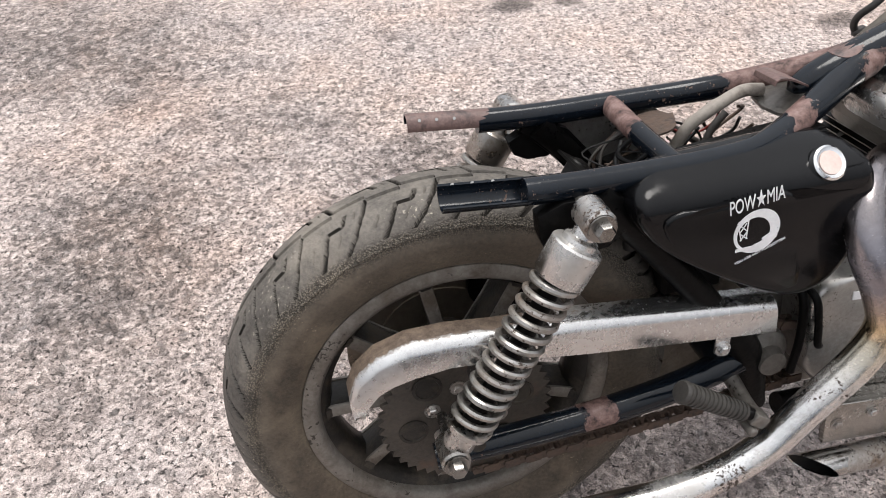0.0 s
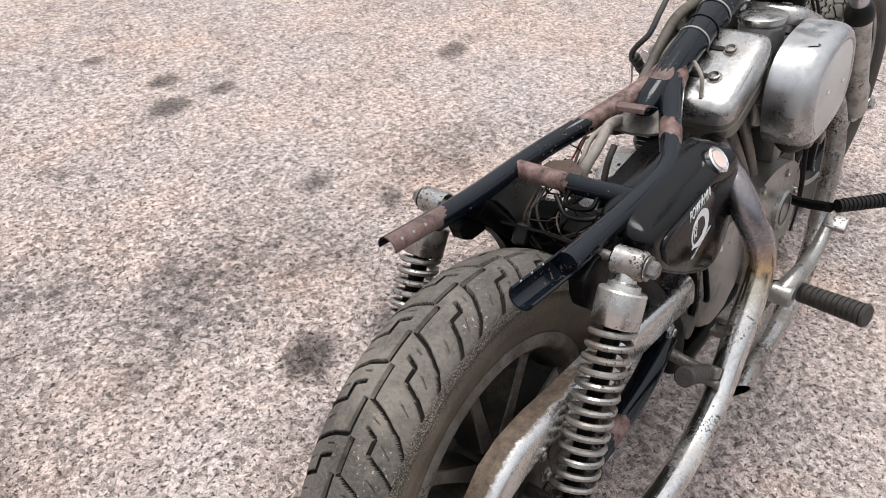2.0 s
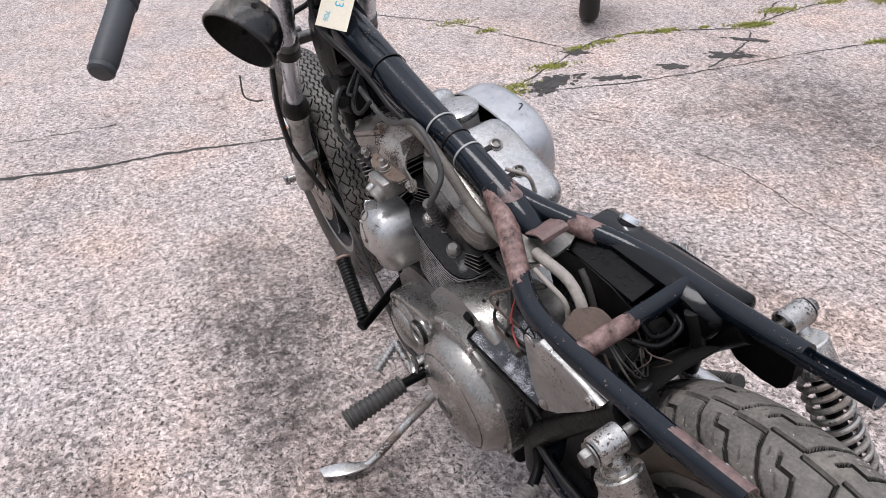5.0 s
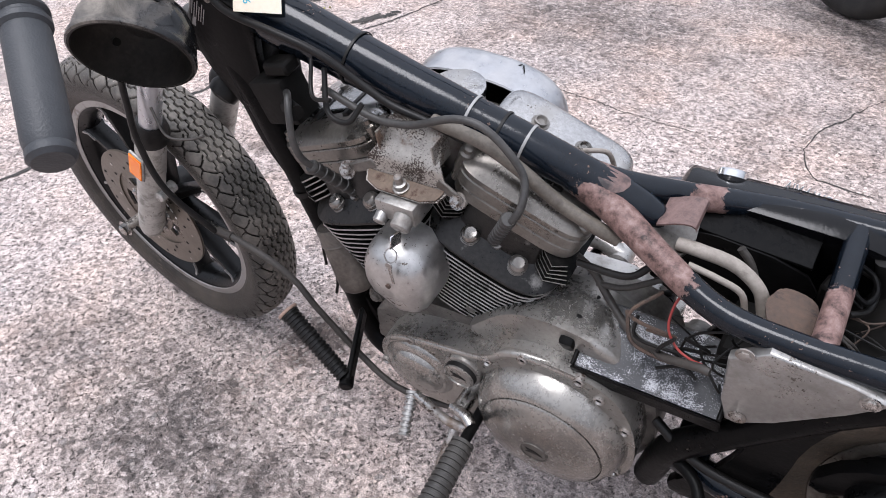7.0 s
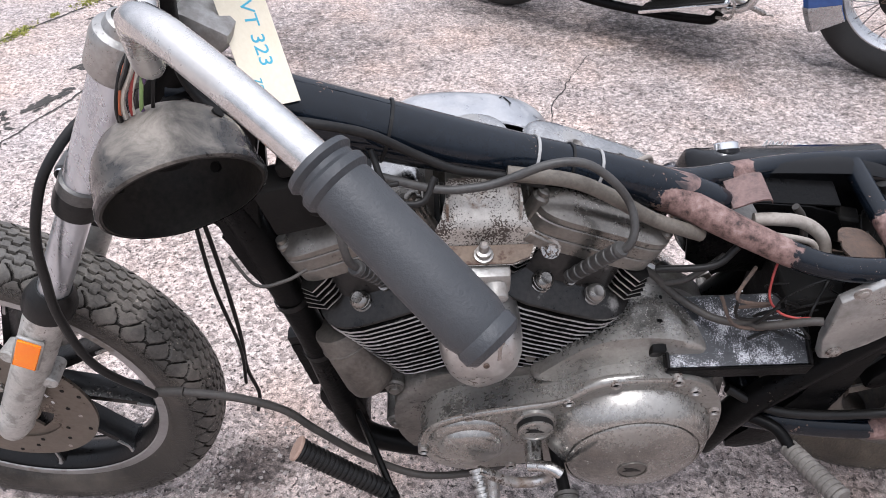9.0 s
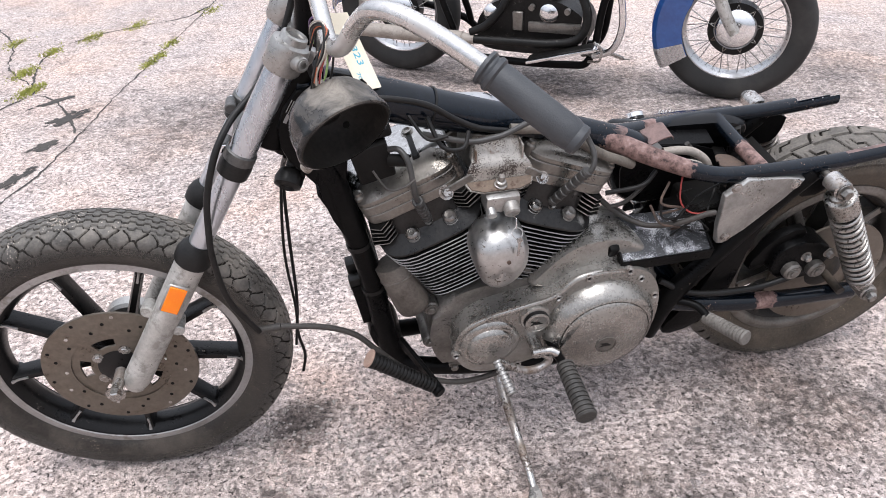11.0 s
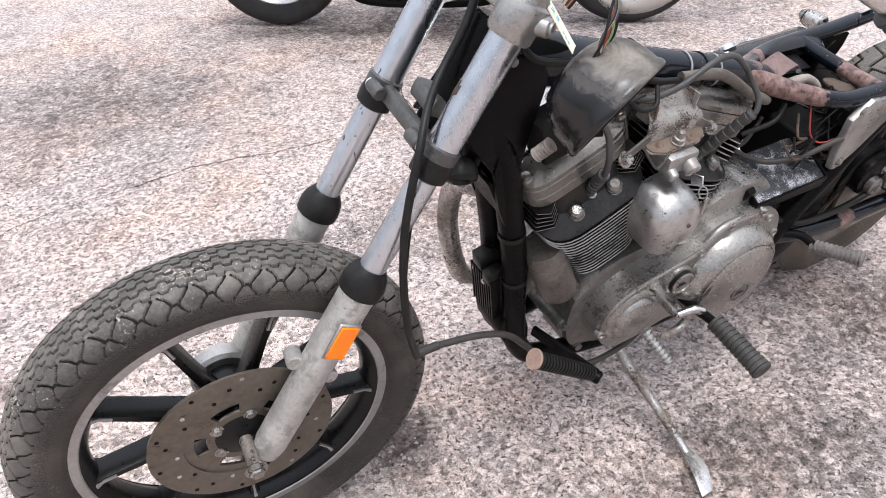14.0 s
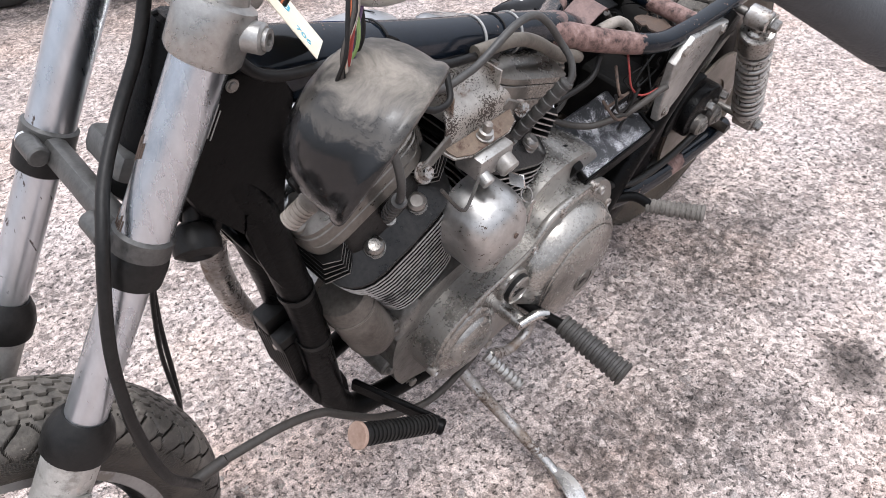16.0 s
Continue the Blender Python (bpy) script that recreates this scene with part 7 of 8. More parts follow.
WIRES = [
    ([(0.42, 0.026, 0.685), (0.39, 0.028, 0.686), (0.35, 0.022, 0.672), (0.318, 0.026, 0.648), (0.305, 0.034, 0.615)], 0.0088, HOSE, "hose"),
    ([(0.352, -0.004, 0.676), (0.336, -0.002, 0.655), (0.322, 0.0, 0.615)], 0.0052, BROWNCABLE, "capped_tube"),
    ([(0.40, 0.045, 0.675), (0.365, 0.046, 0.668), (0.335, 0.042, 0.650), (0.325, 0.046, 0.62)], 0.0042, HOSE, "wire"),
    ([(0.23, 0.06, 0.64), (0.20, 0.065, 0.60), (0.22, 0.05, 0.56), (0.26, 0.03, 0.58)], 0.0025, RUST, "wire"),
    ([(0.23, 0.05, 0.645), (0.19, 0.05, 0.61), (0.19, 0.03, 0.575), (0.24, 0.0, 0.57)], 0.0022, BROWNCABLE, "wire"),
    ([(0.24, 0.045, 0.65), (0.205, 0.045, 0.625), (0.20, 0.02, 0.585), (0.25, -0.02, 0.58)], 0.0022, BROWNCABLE, "wire"),
    ([(0.22, 0.02, 0.645), (0.20, -0.01, 0.63), (0.20, -0.05, 0.635), (0.22, -0.06, 0.64)], 0.004, CABLE, "wire"),
    ([(0.20, -0.07, 0.655), (0.19, -0.072, 0.60), (0.20, -0.07, 0.54)], 0.011, CABLE, "hose"),
    ([(0.392, 0.070, 0.660), (0.400, 0.085, 0.640), (0.400, 0.098, 0.612), (0.385, 0.108, 0.594), (0.365, 0.115, 0.590), (0.350, 0.122, 0.598)], 0.0017, REDWIRE, "wire"),
    ([(0.56, 0.02, 0.60), (0.530, 0.022, 0.578), (0.505, 0.036, 0.558), (0.475, 0.058, 0.546), (0.445, 0.080, 0.545), (0.400, 0.108, 0.566), (0.352, 0.127, 0.597), (0.338, 0.130, 0.600)], 0.0056, BROWNCABLE, "battery_lead"),
    ([(0.52, 0.03, 0.565), (0.485, 0.03, 0.572), (0.455, 0.02, 0.585), (0.43, 0.01, 0.60)], 0.0045, BROWNCABLE, "wire"),
    ([(0.54, 0.05, 0.62), (0.47, 0.06, 0.635), (0.44, 0.05, 0.66)], 0.005, CABLE, "wire"),
    # plug leads
    ([(0.922, 0.094, 0.690), (0.932, 0.108, 0.718), (0.937, 0.110, 0.750), (0.942, 0.098, 0.785), (0.955, 0.078, 0.800), (0.975, 0.06, 0.790)], 0.0052, LEAD, "plug_lead"),
    ([(0.617, 0.094, 0.705), (0.603, 0.100, 0.722), (0.596, 0.088, 0.742), (0.603, 0.068, 0.765), (0.628, 0.062, 0.796), (0.662, 0.060, 0.820), (0.702, 0.060, 0.819), (0.754, 0.062, 0.797), (0.785, 0.062, 0.789), (0.829, 0.060, 0.787), (0.908, 0.055, 0.810)], 0.0052, LEAD, "plug_lead"),
    # harness below the top tube
    ([(1.085, 0.03, 0.99), (1.085, 0.040, 0.945), (1.070, 0.050, 0.915), (1.045, 0.056, 0.902), (1.01, 0.060, 0.896), (0.957, 0.062, 0.888), (0.900, 0.055, 0.866), (0.851, 0.046, 0.828), (0.804, 0.045, 0.802), (0.745, 0.042, 0.786), (0.70, 0.04, 0.77)], 0.0056, CABLE, "wiring_harness"),
    ([(0.745, 0.040, 0.790), (0.673, 0.046, 0.782), (0.626, 0.048, 0.760), (0.564, 0.048, 0.716), (0.515, 0.045, 0.690), (0.49, 0.04, 0.675)], 0.0095, TAPED, "taped_harness"),
    ([(0.90, 0.05, 0.84), (0.88, 0.085, 0.80), (0.845, 0.09, 0.795), (0.83, 0.07, 0.815)], 0.004, CABLE, "wire"),
    ([(0.93, 0.04, 0.84), (0.905, 0.08, 0.815), (0.87, 0.085, 0.82)], 0.003, CABLE, "wire"),
    # cables by the fork
    ([(1.085, -0.03, 1.07), (1.112, -0.015, 1.0), (1.140, -0.002, 0.945), (1.180, 0.015, 0.900), (1.219, 0.050, 0.876), (1.246, 0.082, 0.848), (1.264, 0.099, 0.810), (1.277, 0.110, 0.768), (1.284, 0.117, 0.722), (1.288, 0.128, 0.655), (1.278, 0.130, 0.555), (1.242, 0.100, 0.435)], 0.0058, CABLE, "brake_hose"),
    ([(1.242, 0.094, 0.433), (1.20, 0.098, 0.437)], 0.0075, BROWNCABLE, "cable_end"),
    ([(1.20, 0.098, 0.437), (1.12, 0.105, 0.425), (1.06, 0.108, 0.392), (1.02, 0.115, 0.345), (0.95, 0.12, 0.262), (0.86, 0.135, 0.222), (0.76, 0.13, 0.222), (0.70, 0.12, 0.25)], 0.006, BROWNCABLE, "clutch_cable"),
    ([(1.145, 0.02, 0.775), (1.155, -0.05, 0.69), (1.162, -0.078, 0.52), (1.166, -0.08, 0.34), (1.176, -0.082, 0.225), (1.168, -0.078, 0.15), (1.178, -0.07, 0.10)], 0.0036, CABLE, "hanging_cable"),
    ([(1.140, 0.01, 0.775), (1.160, -0.045, 0.67), (1.176, -0.066, 0.48), (1.172, -0.074, 0.30), (1.184, -0.075, 0.19)], 0.0032, CABLE, "hanging_cable"),
    ([(0.57, -0.03, 0.74), (0.545, -0.055, 0.725), (0.535, -0.06, 0.695)], 0.0035, HOSE, "wire"),
]
for pts, r, m_, nm in WIRES:
    bm = B()
    tube(bm, pts, r, 10)
    part(nm, bm, m_, bike)
# a tangle of thin loom wires in the rear bay
loom = random.Random(12)
for k in range(5):
    x, y = loom.uniform(0.17, 0.24), loom.uniform(-0.04, 0.06)
    pts_ = [V(0.24, y, 0.645)]
    for j in range(4):
        pts_.append(V(x + loom.uniform(-0.03, 0.025), y + loom.uniform(-0.03, 0.03), 0.635 - 0.022 * j + loom.uniform(-0.012, 0.012)))
    pts_.append(V(0.26, loom.uniform(-0.05, 0.05), 0.56))
    bm = B()
    tube(bm, pts_, loom.choice((0.0011, 0.0014, 0.0018)), 6)
    part("loom_wire", bm, loom.choice((RUST, CABLE, CABLE, CABLE)), bike)
for k in range(10):
    x, z = loom.uniform(0.30, 0.42), loom.uniform(0.60, 0.645)
    bm = B()
    tube(bm, [V(x + loom.uniform(-0.05, 0.05), 0.10 + loom.uniform(-0.03, 0.012), z - 0.028 * j + loom.uniform(-0.008, 0.012)) for j in range(4)], loom.choice((0.0012, 0.0018, 0.0026)), 6)
    part("loom_wire", bm, loom.choice((RUST, RUST, CABLE, CABLE)), bike)
for a, b in (((0.897, 0.050, 0.612), (0.927, 0.100, 0.700)), ((0.657, 0.064, 0.628), (0.611, 0.099, 0.717))):
    bm = B()
    ribbed(bm, a, b, 0.0102, 7, 0.0012, 14)
    part("plug_cap", bm, LEAD, bike, "rubber spark plug cap")

# ---- fork ----
for side in (1, -1):
    bm = B()
    cyl(bm, fork_at(0.30, side), fork_at(0.775, side), 0.0195, 24)
    steered(bm)
    leg = part("fork_tube", bm, FORK, bike, "chrome fork tube with scratches and rust pits")
    bm = B()
    cyl(bm, fork_at(0.555, side), fork_at(0.735, side), 0.0228, 24, 0.002)
    part("upper_sleeve", steered(bm), FORK, leg)
    if side > 0:
        comb = random.Random(9)
        _, fu, fw = frame_of(RAKE)
        for s0, first, count in ((0.562, 2.2, 20), (0.632, 2.5, 17)):
            for k in range(count):
                a = first + 0.135 * k
                d = fu * math.cos(a) + fw * math.sin(a)
                bm = B()
                long = comb.uniform(0.010, 0.024)
                o = fork_at(s0 + comb.uniform(-0.003, 0.004), side) + d * 0.0229
                cyl(bm, o, o + RAKE * long, comb.uniform(0.0006, 0.0011), 5)
                part("rust_streak", steered(bm), RUST, leg)
    bm = B()
    lathe(bm, [(0.0205, -0.018), (0.0265, -0.014), (0.0275, 0.004), (0.0255, 0.020), (0.023, 0.026)], fork_at(0.536, side), RAKE, 24)
    part("rubber_boot", steered(bm), CABLE, leg, "black rubber boot")
    bm = B()
    lathe(bm, [(0.012, -0.030), (0.022, -0.024), (0.0265, 0.0), (0.0265, 0.20), (0.0275, 0.21), (0.0275, 0.308), (0.0285, 0.315), (0.0285, 0.321)], fork_at(0, side), RAKE, 28)
    slider = part("fork_slider", steered(bm), SLIDER, bike, "oxidised alloy fork slider")
    bm = B()
    lathe(bm, [(0.0285, 0.318), (0.0325, 0.321), (0.0330, 0.338), (0.029, 0.352), (0.0215, 0.364), (0.0195, 0.364)], fork_at(0, side), RAKE, 28)
    part("dust_seal", steered(bm), CABLE, slider, "black rubber dust seal")
    bm = B()
    lathe(bm, [(0.027, 0.725), (0.030, 0.73), (0.031, 0.765), (0.029, 0.772), (0.022, 0.775), (0.020, 0.785), (0.016, 0.787), (0.015, 0.783), (0.001, 0.783)], fork_at(0, side), RAKE, 28)
    part("tube_cap", steered(bm), ALU, leg, "dull alloy fork cap")
    bm = B()
    p = fork_at(0.748, side, 0.0, 0)
    d = V(-0.55, side * 0.8, 0.0)
    cyl(bm, p, p + d.normalized() * 0.044, 0.012, 18, 0.002)
    lathe(bm, [(0.0085, 0.044), (0.0085, 0.047), (0.005, 0.047), (0.005, 0.044)], p, d, 14)
    part("pinch_bolt", steered(bm), ALU, leg)
    bm = B()
    cyl(bm, AXLE + V(0, side * 0.06, 0), AXLE + V(0, side * 0.13, 0), 0.011, 16, 0.002)
    bolt(bm, AXLE + V(0, side * 0.122, 0), (0, side, 0), 0.013, 0.012)
    part("axle_nut", steered(bm), RUSTCHROME, slider)
# triple clamps
bm = B()
box(bm, fork_at(0.755, 0, 0, -0.02), (0.045, 0.17, 0.030), Matrix.Rotation(radians(-28.5), 3, "Y"), 0.008, 2)
box(bm, fork_at(0.765, 0, 0, -0.055), (0.06, 0.08, 0.03), Matrix.Rotation(radians(-28.5), 3, "Y"), 0.01, 2)
top_clamp = part("top_clamp", steered(bm), ALU, bike, "dull alloy top triple clamp")
bm = B()
for side in (1, -1):
    lathe(bm, [(0.0222, -0.016), (0.0262, -0.013), (0.0262, 0.013), (0.0222, 0.016)], fork_at(0.554, side), RAKE, 24)
    p = fork_at(0.554, side, -0.022, 0.024)
    cyl(bm, p - V(0, side * 0.02, 0), p + V(0, side * 0.012, 0), 0.0105, 16, 0.002)
box(bm, fork_at(0.554, 0, 0, 0.004), (0.022, 0.15, 0.026), Matrix.Rotation(radians(-28.5), 3, "Y"), 0.009, 2)
box(bm, fork_at(0.590, 0, 0, -0.035), (0.07, 0.07, 0.03), Matrix.Rotation(radians(-28.5), 3, "Y"), 0.009, 2)
low_clamp = part("lower_clamp", steered(bm), CLAMP, bike, "grey cast lower triple clamp")
for side in (1, -1):
    bm = B()
    p = fork_at(0.554, side, -0.022 + 0.013, 0.024)
    lathe(bm, [(0.0085, 0), (0.0085, 0.003), (0.005, 0.003), (0.005, 0.0005), (0.001, 0.0005)], p, (0, side, 0), 14)
    part("clamp_bolt", steered(bm), CLEANCHROME, low_clamp)
# amber reflector
bm = B()
R_ = Matrix.Rotation(radians(-28.5), 3, "Y")
box(bm, fork_at(0.246, 1, 0.029, 0.004), (0.036, 0.006, 0.068), R_, 0.002)
holder = part("reflector_frame", steered(bm), ALU, bike)
bm = B()
box(bm, fork_at(0.246, 1, 0.0325, 0.004), (0.030, 0.004, 0.060), R_, 0.001)
part("amber_reflector", steered(bm), AMBER, holder, "bright orange reflector")
# axle clamp lug and fender bolt on the slider
bm = B()
cyl(bm, fork_at(0.17, 1, -0.03, 0.03), fork_at(0.17, 1, 0.0, 0.034), 0.013, 16, 0.002)
cyl(bm, fork_at(0.155, 1, -0.03, -0.028), fork_at(0.155, 1, 0.012, -0.03), 0.012, 16, 0.002)
part("mounting_lug", steered(bm), SLIDER, bike)

# ---- front wheel ----
bm = B()
lathe(bm, [(0.018, -0.075), (0.034, -0.07), (0.040, -0.045), (0.032, -0.02), (0.032, 0.02), (0.045, 0.040), (0.045, 0.052), (0.018, 0.06)], AXLE, (0, 1, 0), 32)
front_wheel = part("front_wheel", steered(bm), WHEELBLACK, bike, "black nine-spoke cast front wheel with bare alloy rim edge")
bm = B()
tyre(bm, AXLE, 0.336, 0.250, 0.052, front_tread, 1500, 110, 0.0058, 1.5, ((1.70, 0.0012), (2.05, 0.0014)))
part("tyre", steered(bm), [FRONTRUBBER, GROOVESHADE], front_wheel, "worn dusty front tyre with zigzag tread", 60)
bm = B()
ring_body(bm, [(0.2585, -0.034), (0.260, -0.030), (0.246, -0.022), (0.236, 0), (0.246, 0.022), (0.260, 0.030), (0.2585, 0.034), (0.243, 0.0345), (0.236, 0.030), (0.226, 0.018), (0.222, 0.010), (0.222, -0.010), (0.226, -0.018), (0.236, -0.030), (0.243, -0.0345)], AXLE, 90)
rim = part("rim", steered(bm), WHEELBLACK, front_wheel)
for s in (1, -1):
    bm = B()
    ring_body(bm, [(0.2590, s * 0.0345), (0.2590, s * 0.0362), (0.2400, s * 0.0365), (0.2380, s * 0.0345)], AXLE, 90)
    part("rim_edge", steered(bm), RIMALU, front_wheel, "bare alloy rim edge")
for i in range(9):
    bm = B()
    spoke_bar(bm, AXLE, 2 * math.pi * i / 9 - 0.17, 0.035, 0.228, 0.014, 0.0085, 0.022, 0.020)
    sp = part("spoke", steered(bm), WHEELBLACK, front_wheel)
    bm = B()
    spoke_bar(bm, AXLE, 2 * math.pi * i / 9 - 0.17, 0.200, 0.232, 0.0035, 0.0035, 0.0235, 0.0235)
    part("spoke_edge", steered(bm), RIMALU, front_wheel)
bm = B()
ring_body(bm, [(0.148, 0.049), (0.148, 0.054), (0.094, 0.054), (0.094, 0.049)], AXLE, 72)
rotor = part("brake_disc", steered(bm), DISC, bike, "brown rusted drilled front brake disc")
bm = B()
# carrier with five windows
ring_body(bm, [(0.058, 0.046), (0.058, 0.051), (0.030, 0.051), (0.030, 0.046)], AXLE, 40)
part("disc_carrier", steered(bm), DISC, rotor)
bm = B()
ring_body(bm, [(0.096, 0.046), (0.096, 0.051), (0.078, 0.051), (0.078, 0.046)], AXLE, 56)
part("carrier_ring", steered(bm), DISC, rotor)
for k in range(5):
    a0 = 2 * math.pi * k / 5 + 0.35
    bm = B()
    ring = []
    for j in range(7):
        a = a0 + 0.5 * j / 6 * 2 * math.pi / 5
        ring.append([bm.verts.new(AXLE + V(r * math.cos(a), y, r * math.sin(a))) for r, y in ((0.0575, 0.0462), (0.0785, 0.0462), (0.0785, 0.0508), (0.0575, 0.0508))])
    skin(bm, ring)
    part("carrier_arm", steered(bm), DISC, rotor)
# discs laid on as holes: dark ones paint shade, pale ones ground behind
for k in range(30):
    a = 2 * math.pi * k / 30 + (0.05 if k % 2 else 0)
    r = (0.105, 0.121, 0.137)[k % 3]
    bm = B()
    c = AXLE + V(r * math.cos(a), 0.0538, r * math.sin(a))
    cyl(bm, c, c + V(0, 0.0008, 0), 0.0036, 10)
    part("drilled_hole_disc", steered(bm), BLACKSHADE if k % 4 else PEBBLE, rotor)
for k in range(5):
    a = 2 * math.pi * k / 5 + 0.65
    bm = B()
    bolt(bm, AXLE + V(0.048 * math.cos(a), 0.051, 0.048 * math.sin(a)), (0, 1, 0), 0.008, 0.006)
    part("disc_bolt", steered(bm), RUSTCHROME, rotor)
for k, (a, ln) in enumerate(((2.45, 0.010), (2.62, 0.007), (2.78, 0.010), (3.0, 0.006))):
    bm = B()
    c = AXLE + V(0.088 * math.cos(a), 0.0546, 0.088 * math.sin(a))
    box(bm, c, (ln, 0.0006, 0.004), Matrix.Rotation(-a + 1.57, 3, "Y"), 0)
    part("chalk_mark", steered(bm), WHITE, rotor)
bm = B()
cyl(bm, AXLE + V(0, -0.07, 0), AXLE + V(0, -0.105, 0), 0.055, 28, 0.006)
part("speedometer_drive", steered(bm), ALU, front_wheel)

# ---- handlebar ----
BAR = [(1.076, 0.0, 1.126), (1.071, 0.07, 1.110), (1.065, 0.125, 1.070), (1.059, 0.163, 1.045), (1.046, 0.203, 1.060), (1.030, 0.242, 1.108), (1.010, 0.283, 1.143), (0.970, 0.322, 1.141), (0.893, 0.380, 1.100), (0.807, 0.456, 1.044)]
bm = B()
free = [STEER.inverted() @ Vector(p) for p in BAR]
tube(bm, [STEER @ V(p.x, -p.y, p.z) for p in free[:0:-1]] + [Vector(p) for p in BAR], 0.0123, 18)
bar = part("handlebar", bm, BARCHROME, bike, "tall chrome buckhorn handlebar")
for side in (1, -1):
    a, b = STEER.inverted() @ V(0.893, 0.380, 1.100), STEER.inverted() @ V(0.807, 0.456, 1.044)
    a, b = V(a.x, a.y * side, a.z), V(b.x, b.y * side, b.z)
    d = (b - a).normalized()
    bm = B()
    L = (b - a).length
    lathe(bm, [(0.014, -0.012), (0.0215, -0.010), (0.0225, -0.006), (0.0195, -0.003), (0.0195, 0.0), (0.0225, 0.003), (0.0225, 0.008), (0.0195, 0.011), (0.0200, 0.014), (0.0202, L * 0.5), (0.0205, L - 0.012), (0.0185, L - 0.004), (0.0195, L - 0.002), (0.0195, L + 0.004), (0.016, L + 0.008), (0.001, L + 0.009)], a, d, 28)
    part("grip", steered(bm), GRIP, bar, "grey-black foam rubber grip")
bm = B()
for side in (1, -1):
    tube(bm, [NECK + RAKE * 0.11 + V(0.01, side * 0.048, 0), (1.078, side * 0.045, 1.05), (1.073, side * 0.045, 1.10)], 0.017, 14)
    box(bm, (1.073, side * 0.045, 1.115), (0.05, 0.036, 0.044), Matrix.Rotation(radians(-10), 3, "Y"), 0.008, 2)
part("bar_riser", steered(bm), BLACKB, bike, "black handlebar riser clamp")
bm = B()
ribbed(bm, (1.05, 0.01, 1.09), (0.98, -0.09, 1.08), 0.012, 14, 0.003, 14)
part("cable_bellows", steered(bm), CABLE, bike)
# wire bundle looped over the bar
for k, (m_, o) in enumerate(((REDWIRE, 0.0), (WHITEWIRE, 0.004), (GREENWIRE, -0.005), (CABLE, 0.008), (BROWNCABLE, -0.008), (ORANGEWIRE, 0.012), (VIOLETWIRE, -0.012), (CABLE, 0.015), (WHITEWIRE, -0.002), (BROWNCABLE, 0.010), (CABLE, -0.015), (HOSE, 0.002))):
    bm = B()
    q = 0.004 * math.sin(k * 2.4)
    tube(bm, [(1.082 + o * 0.3, 0.11 + o, 1.02), (1.078 + q, 0.130 + o, 1.060), (1.064 + q, 0.150 + o, 1.068 + q), (1.066 + o * 0.7, 0.176 + o * 0.6 + q, 1.045), (1.078 + o * 0.9 + q, 0.186 + o * 0.4, 1.015), (1.082 + o * 0.8, 0.184 + o * 0.4 + q, 0.985), (1.084 + o * 0.6, 0.180 + o * 0.4, 0.962)], 0.0017, 8)
    part("wire", bm, m_, bike)

# ---- headlamp shell hanging by its wires ----
LN = V(-0.365, 0.832, -0.419).normalized()
LC = V(1.053, 0.207, 0.923)
bm = B()
LK = 0.80
prof = [(0.091, 0.003), (0.0945, 0.001), (0.0955, -0.003), (0.0945, -0.009), (0.0915, -0.013), (0.091, -0.026), (0.0885, -0.044), (0.083, -0.060), (0.073, -0.076), (0.058, -0.089), (0.038, -0.097), (0.016, -0.100), (0.001, -0.1005)]
inner = [(0.003, -0.097), (0.036, -0.094), (0.055, -0.086), (0.070, -0.073), (0.080, -0.058), (0.0855, -0.042), (0.088, -0.026), (0.0885, -0.010), (0.088, 0.003)]
lathe(bm, [(r * LK, h * LK) for r, h in prof], LC, LN, 48, cap=False, closed=False)
lamp = part("headlamp_shell", bm, SHELL, bike, "empty black headlamp shell covered in dust, hanging by its wires")
bm = B()
lathe(bm, [(r * LK, h * LK) for r, h in inner] + [(0.091 * LK, 0.002 * LK)], LC, LN, 48, cap=False)
part("lamp_inside", bm, LAMPIN, lamp, "dusty grey-brown lamp inside")
bm = B()
lathe(bm, [(0.020, -0.062), (0.026, -0.058), (0.022, -0.050), (0.001, -0.048)], LC + V(0.0, 0, -0.012), LN, 24)
part("lamp_boss", bm, CABLE, lamp)
ax_, u_, w_ = frame_of(LN)
bm = B()
q = LC - LN * 0.040 + V(0.016, 0, 0.024)
box(bm, q, (0.035, 0.022, 0.018), None, 0.003)
part("lamp_socket", bm, HOSE, lamp)
# dark discs on the shell paint the shade of its screw holes
for a in (0.6, 2.2, 3.9):
    bm = B()
    p = LC - LN * 0.046 + (u_ * math.cos(a) + w_ * math.sin(a)) * 0.0676
    d = (u_ * math.cos(a) + w_ * math.sin(a)) * 0.9 - LN * 0.2
    lathe(bm, [(0.0055, -0.006), (0.0055, 0.0016), (0.001, 0.0017)], p, d, 14)
    part("screw_hole_shade", bm, BLACKSHADE, lamp)
bm = B()
ribbed(bm, (1.114, 0.148, 0.834), (1.100, 0.158, 0.855), 0.0100, 6, 0.0012, 16)
part("lamp_bracket", bm, HOSE, lamp)
bm = B()
tube(bm, [(1.02, 0.235, 0.875), (1.0, 0.245, 0.845), (0.975, 0.235, 0.838), (0.955, 0.225, 0.842)], 0.0018, 6)
part("loose_wire", bm, BROWNCABLE, lamp)
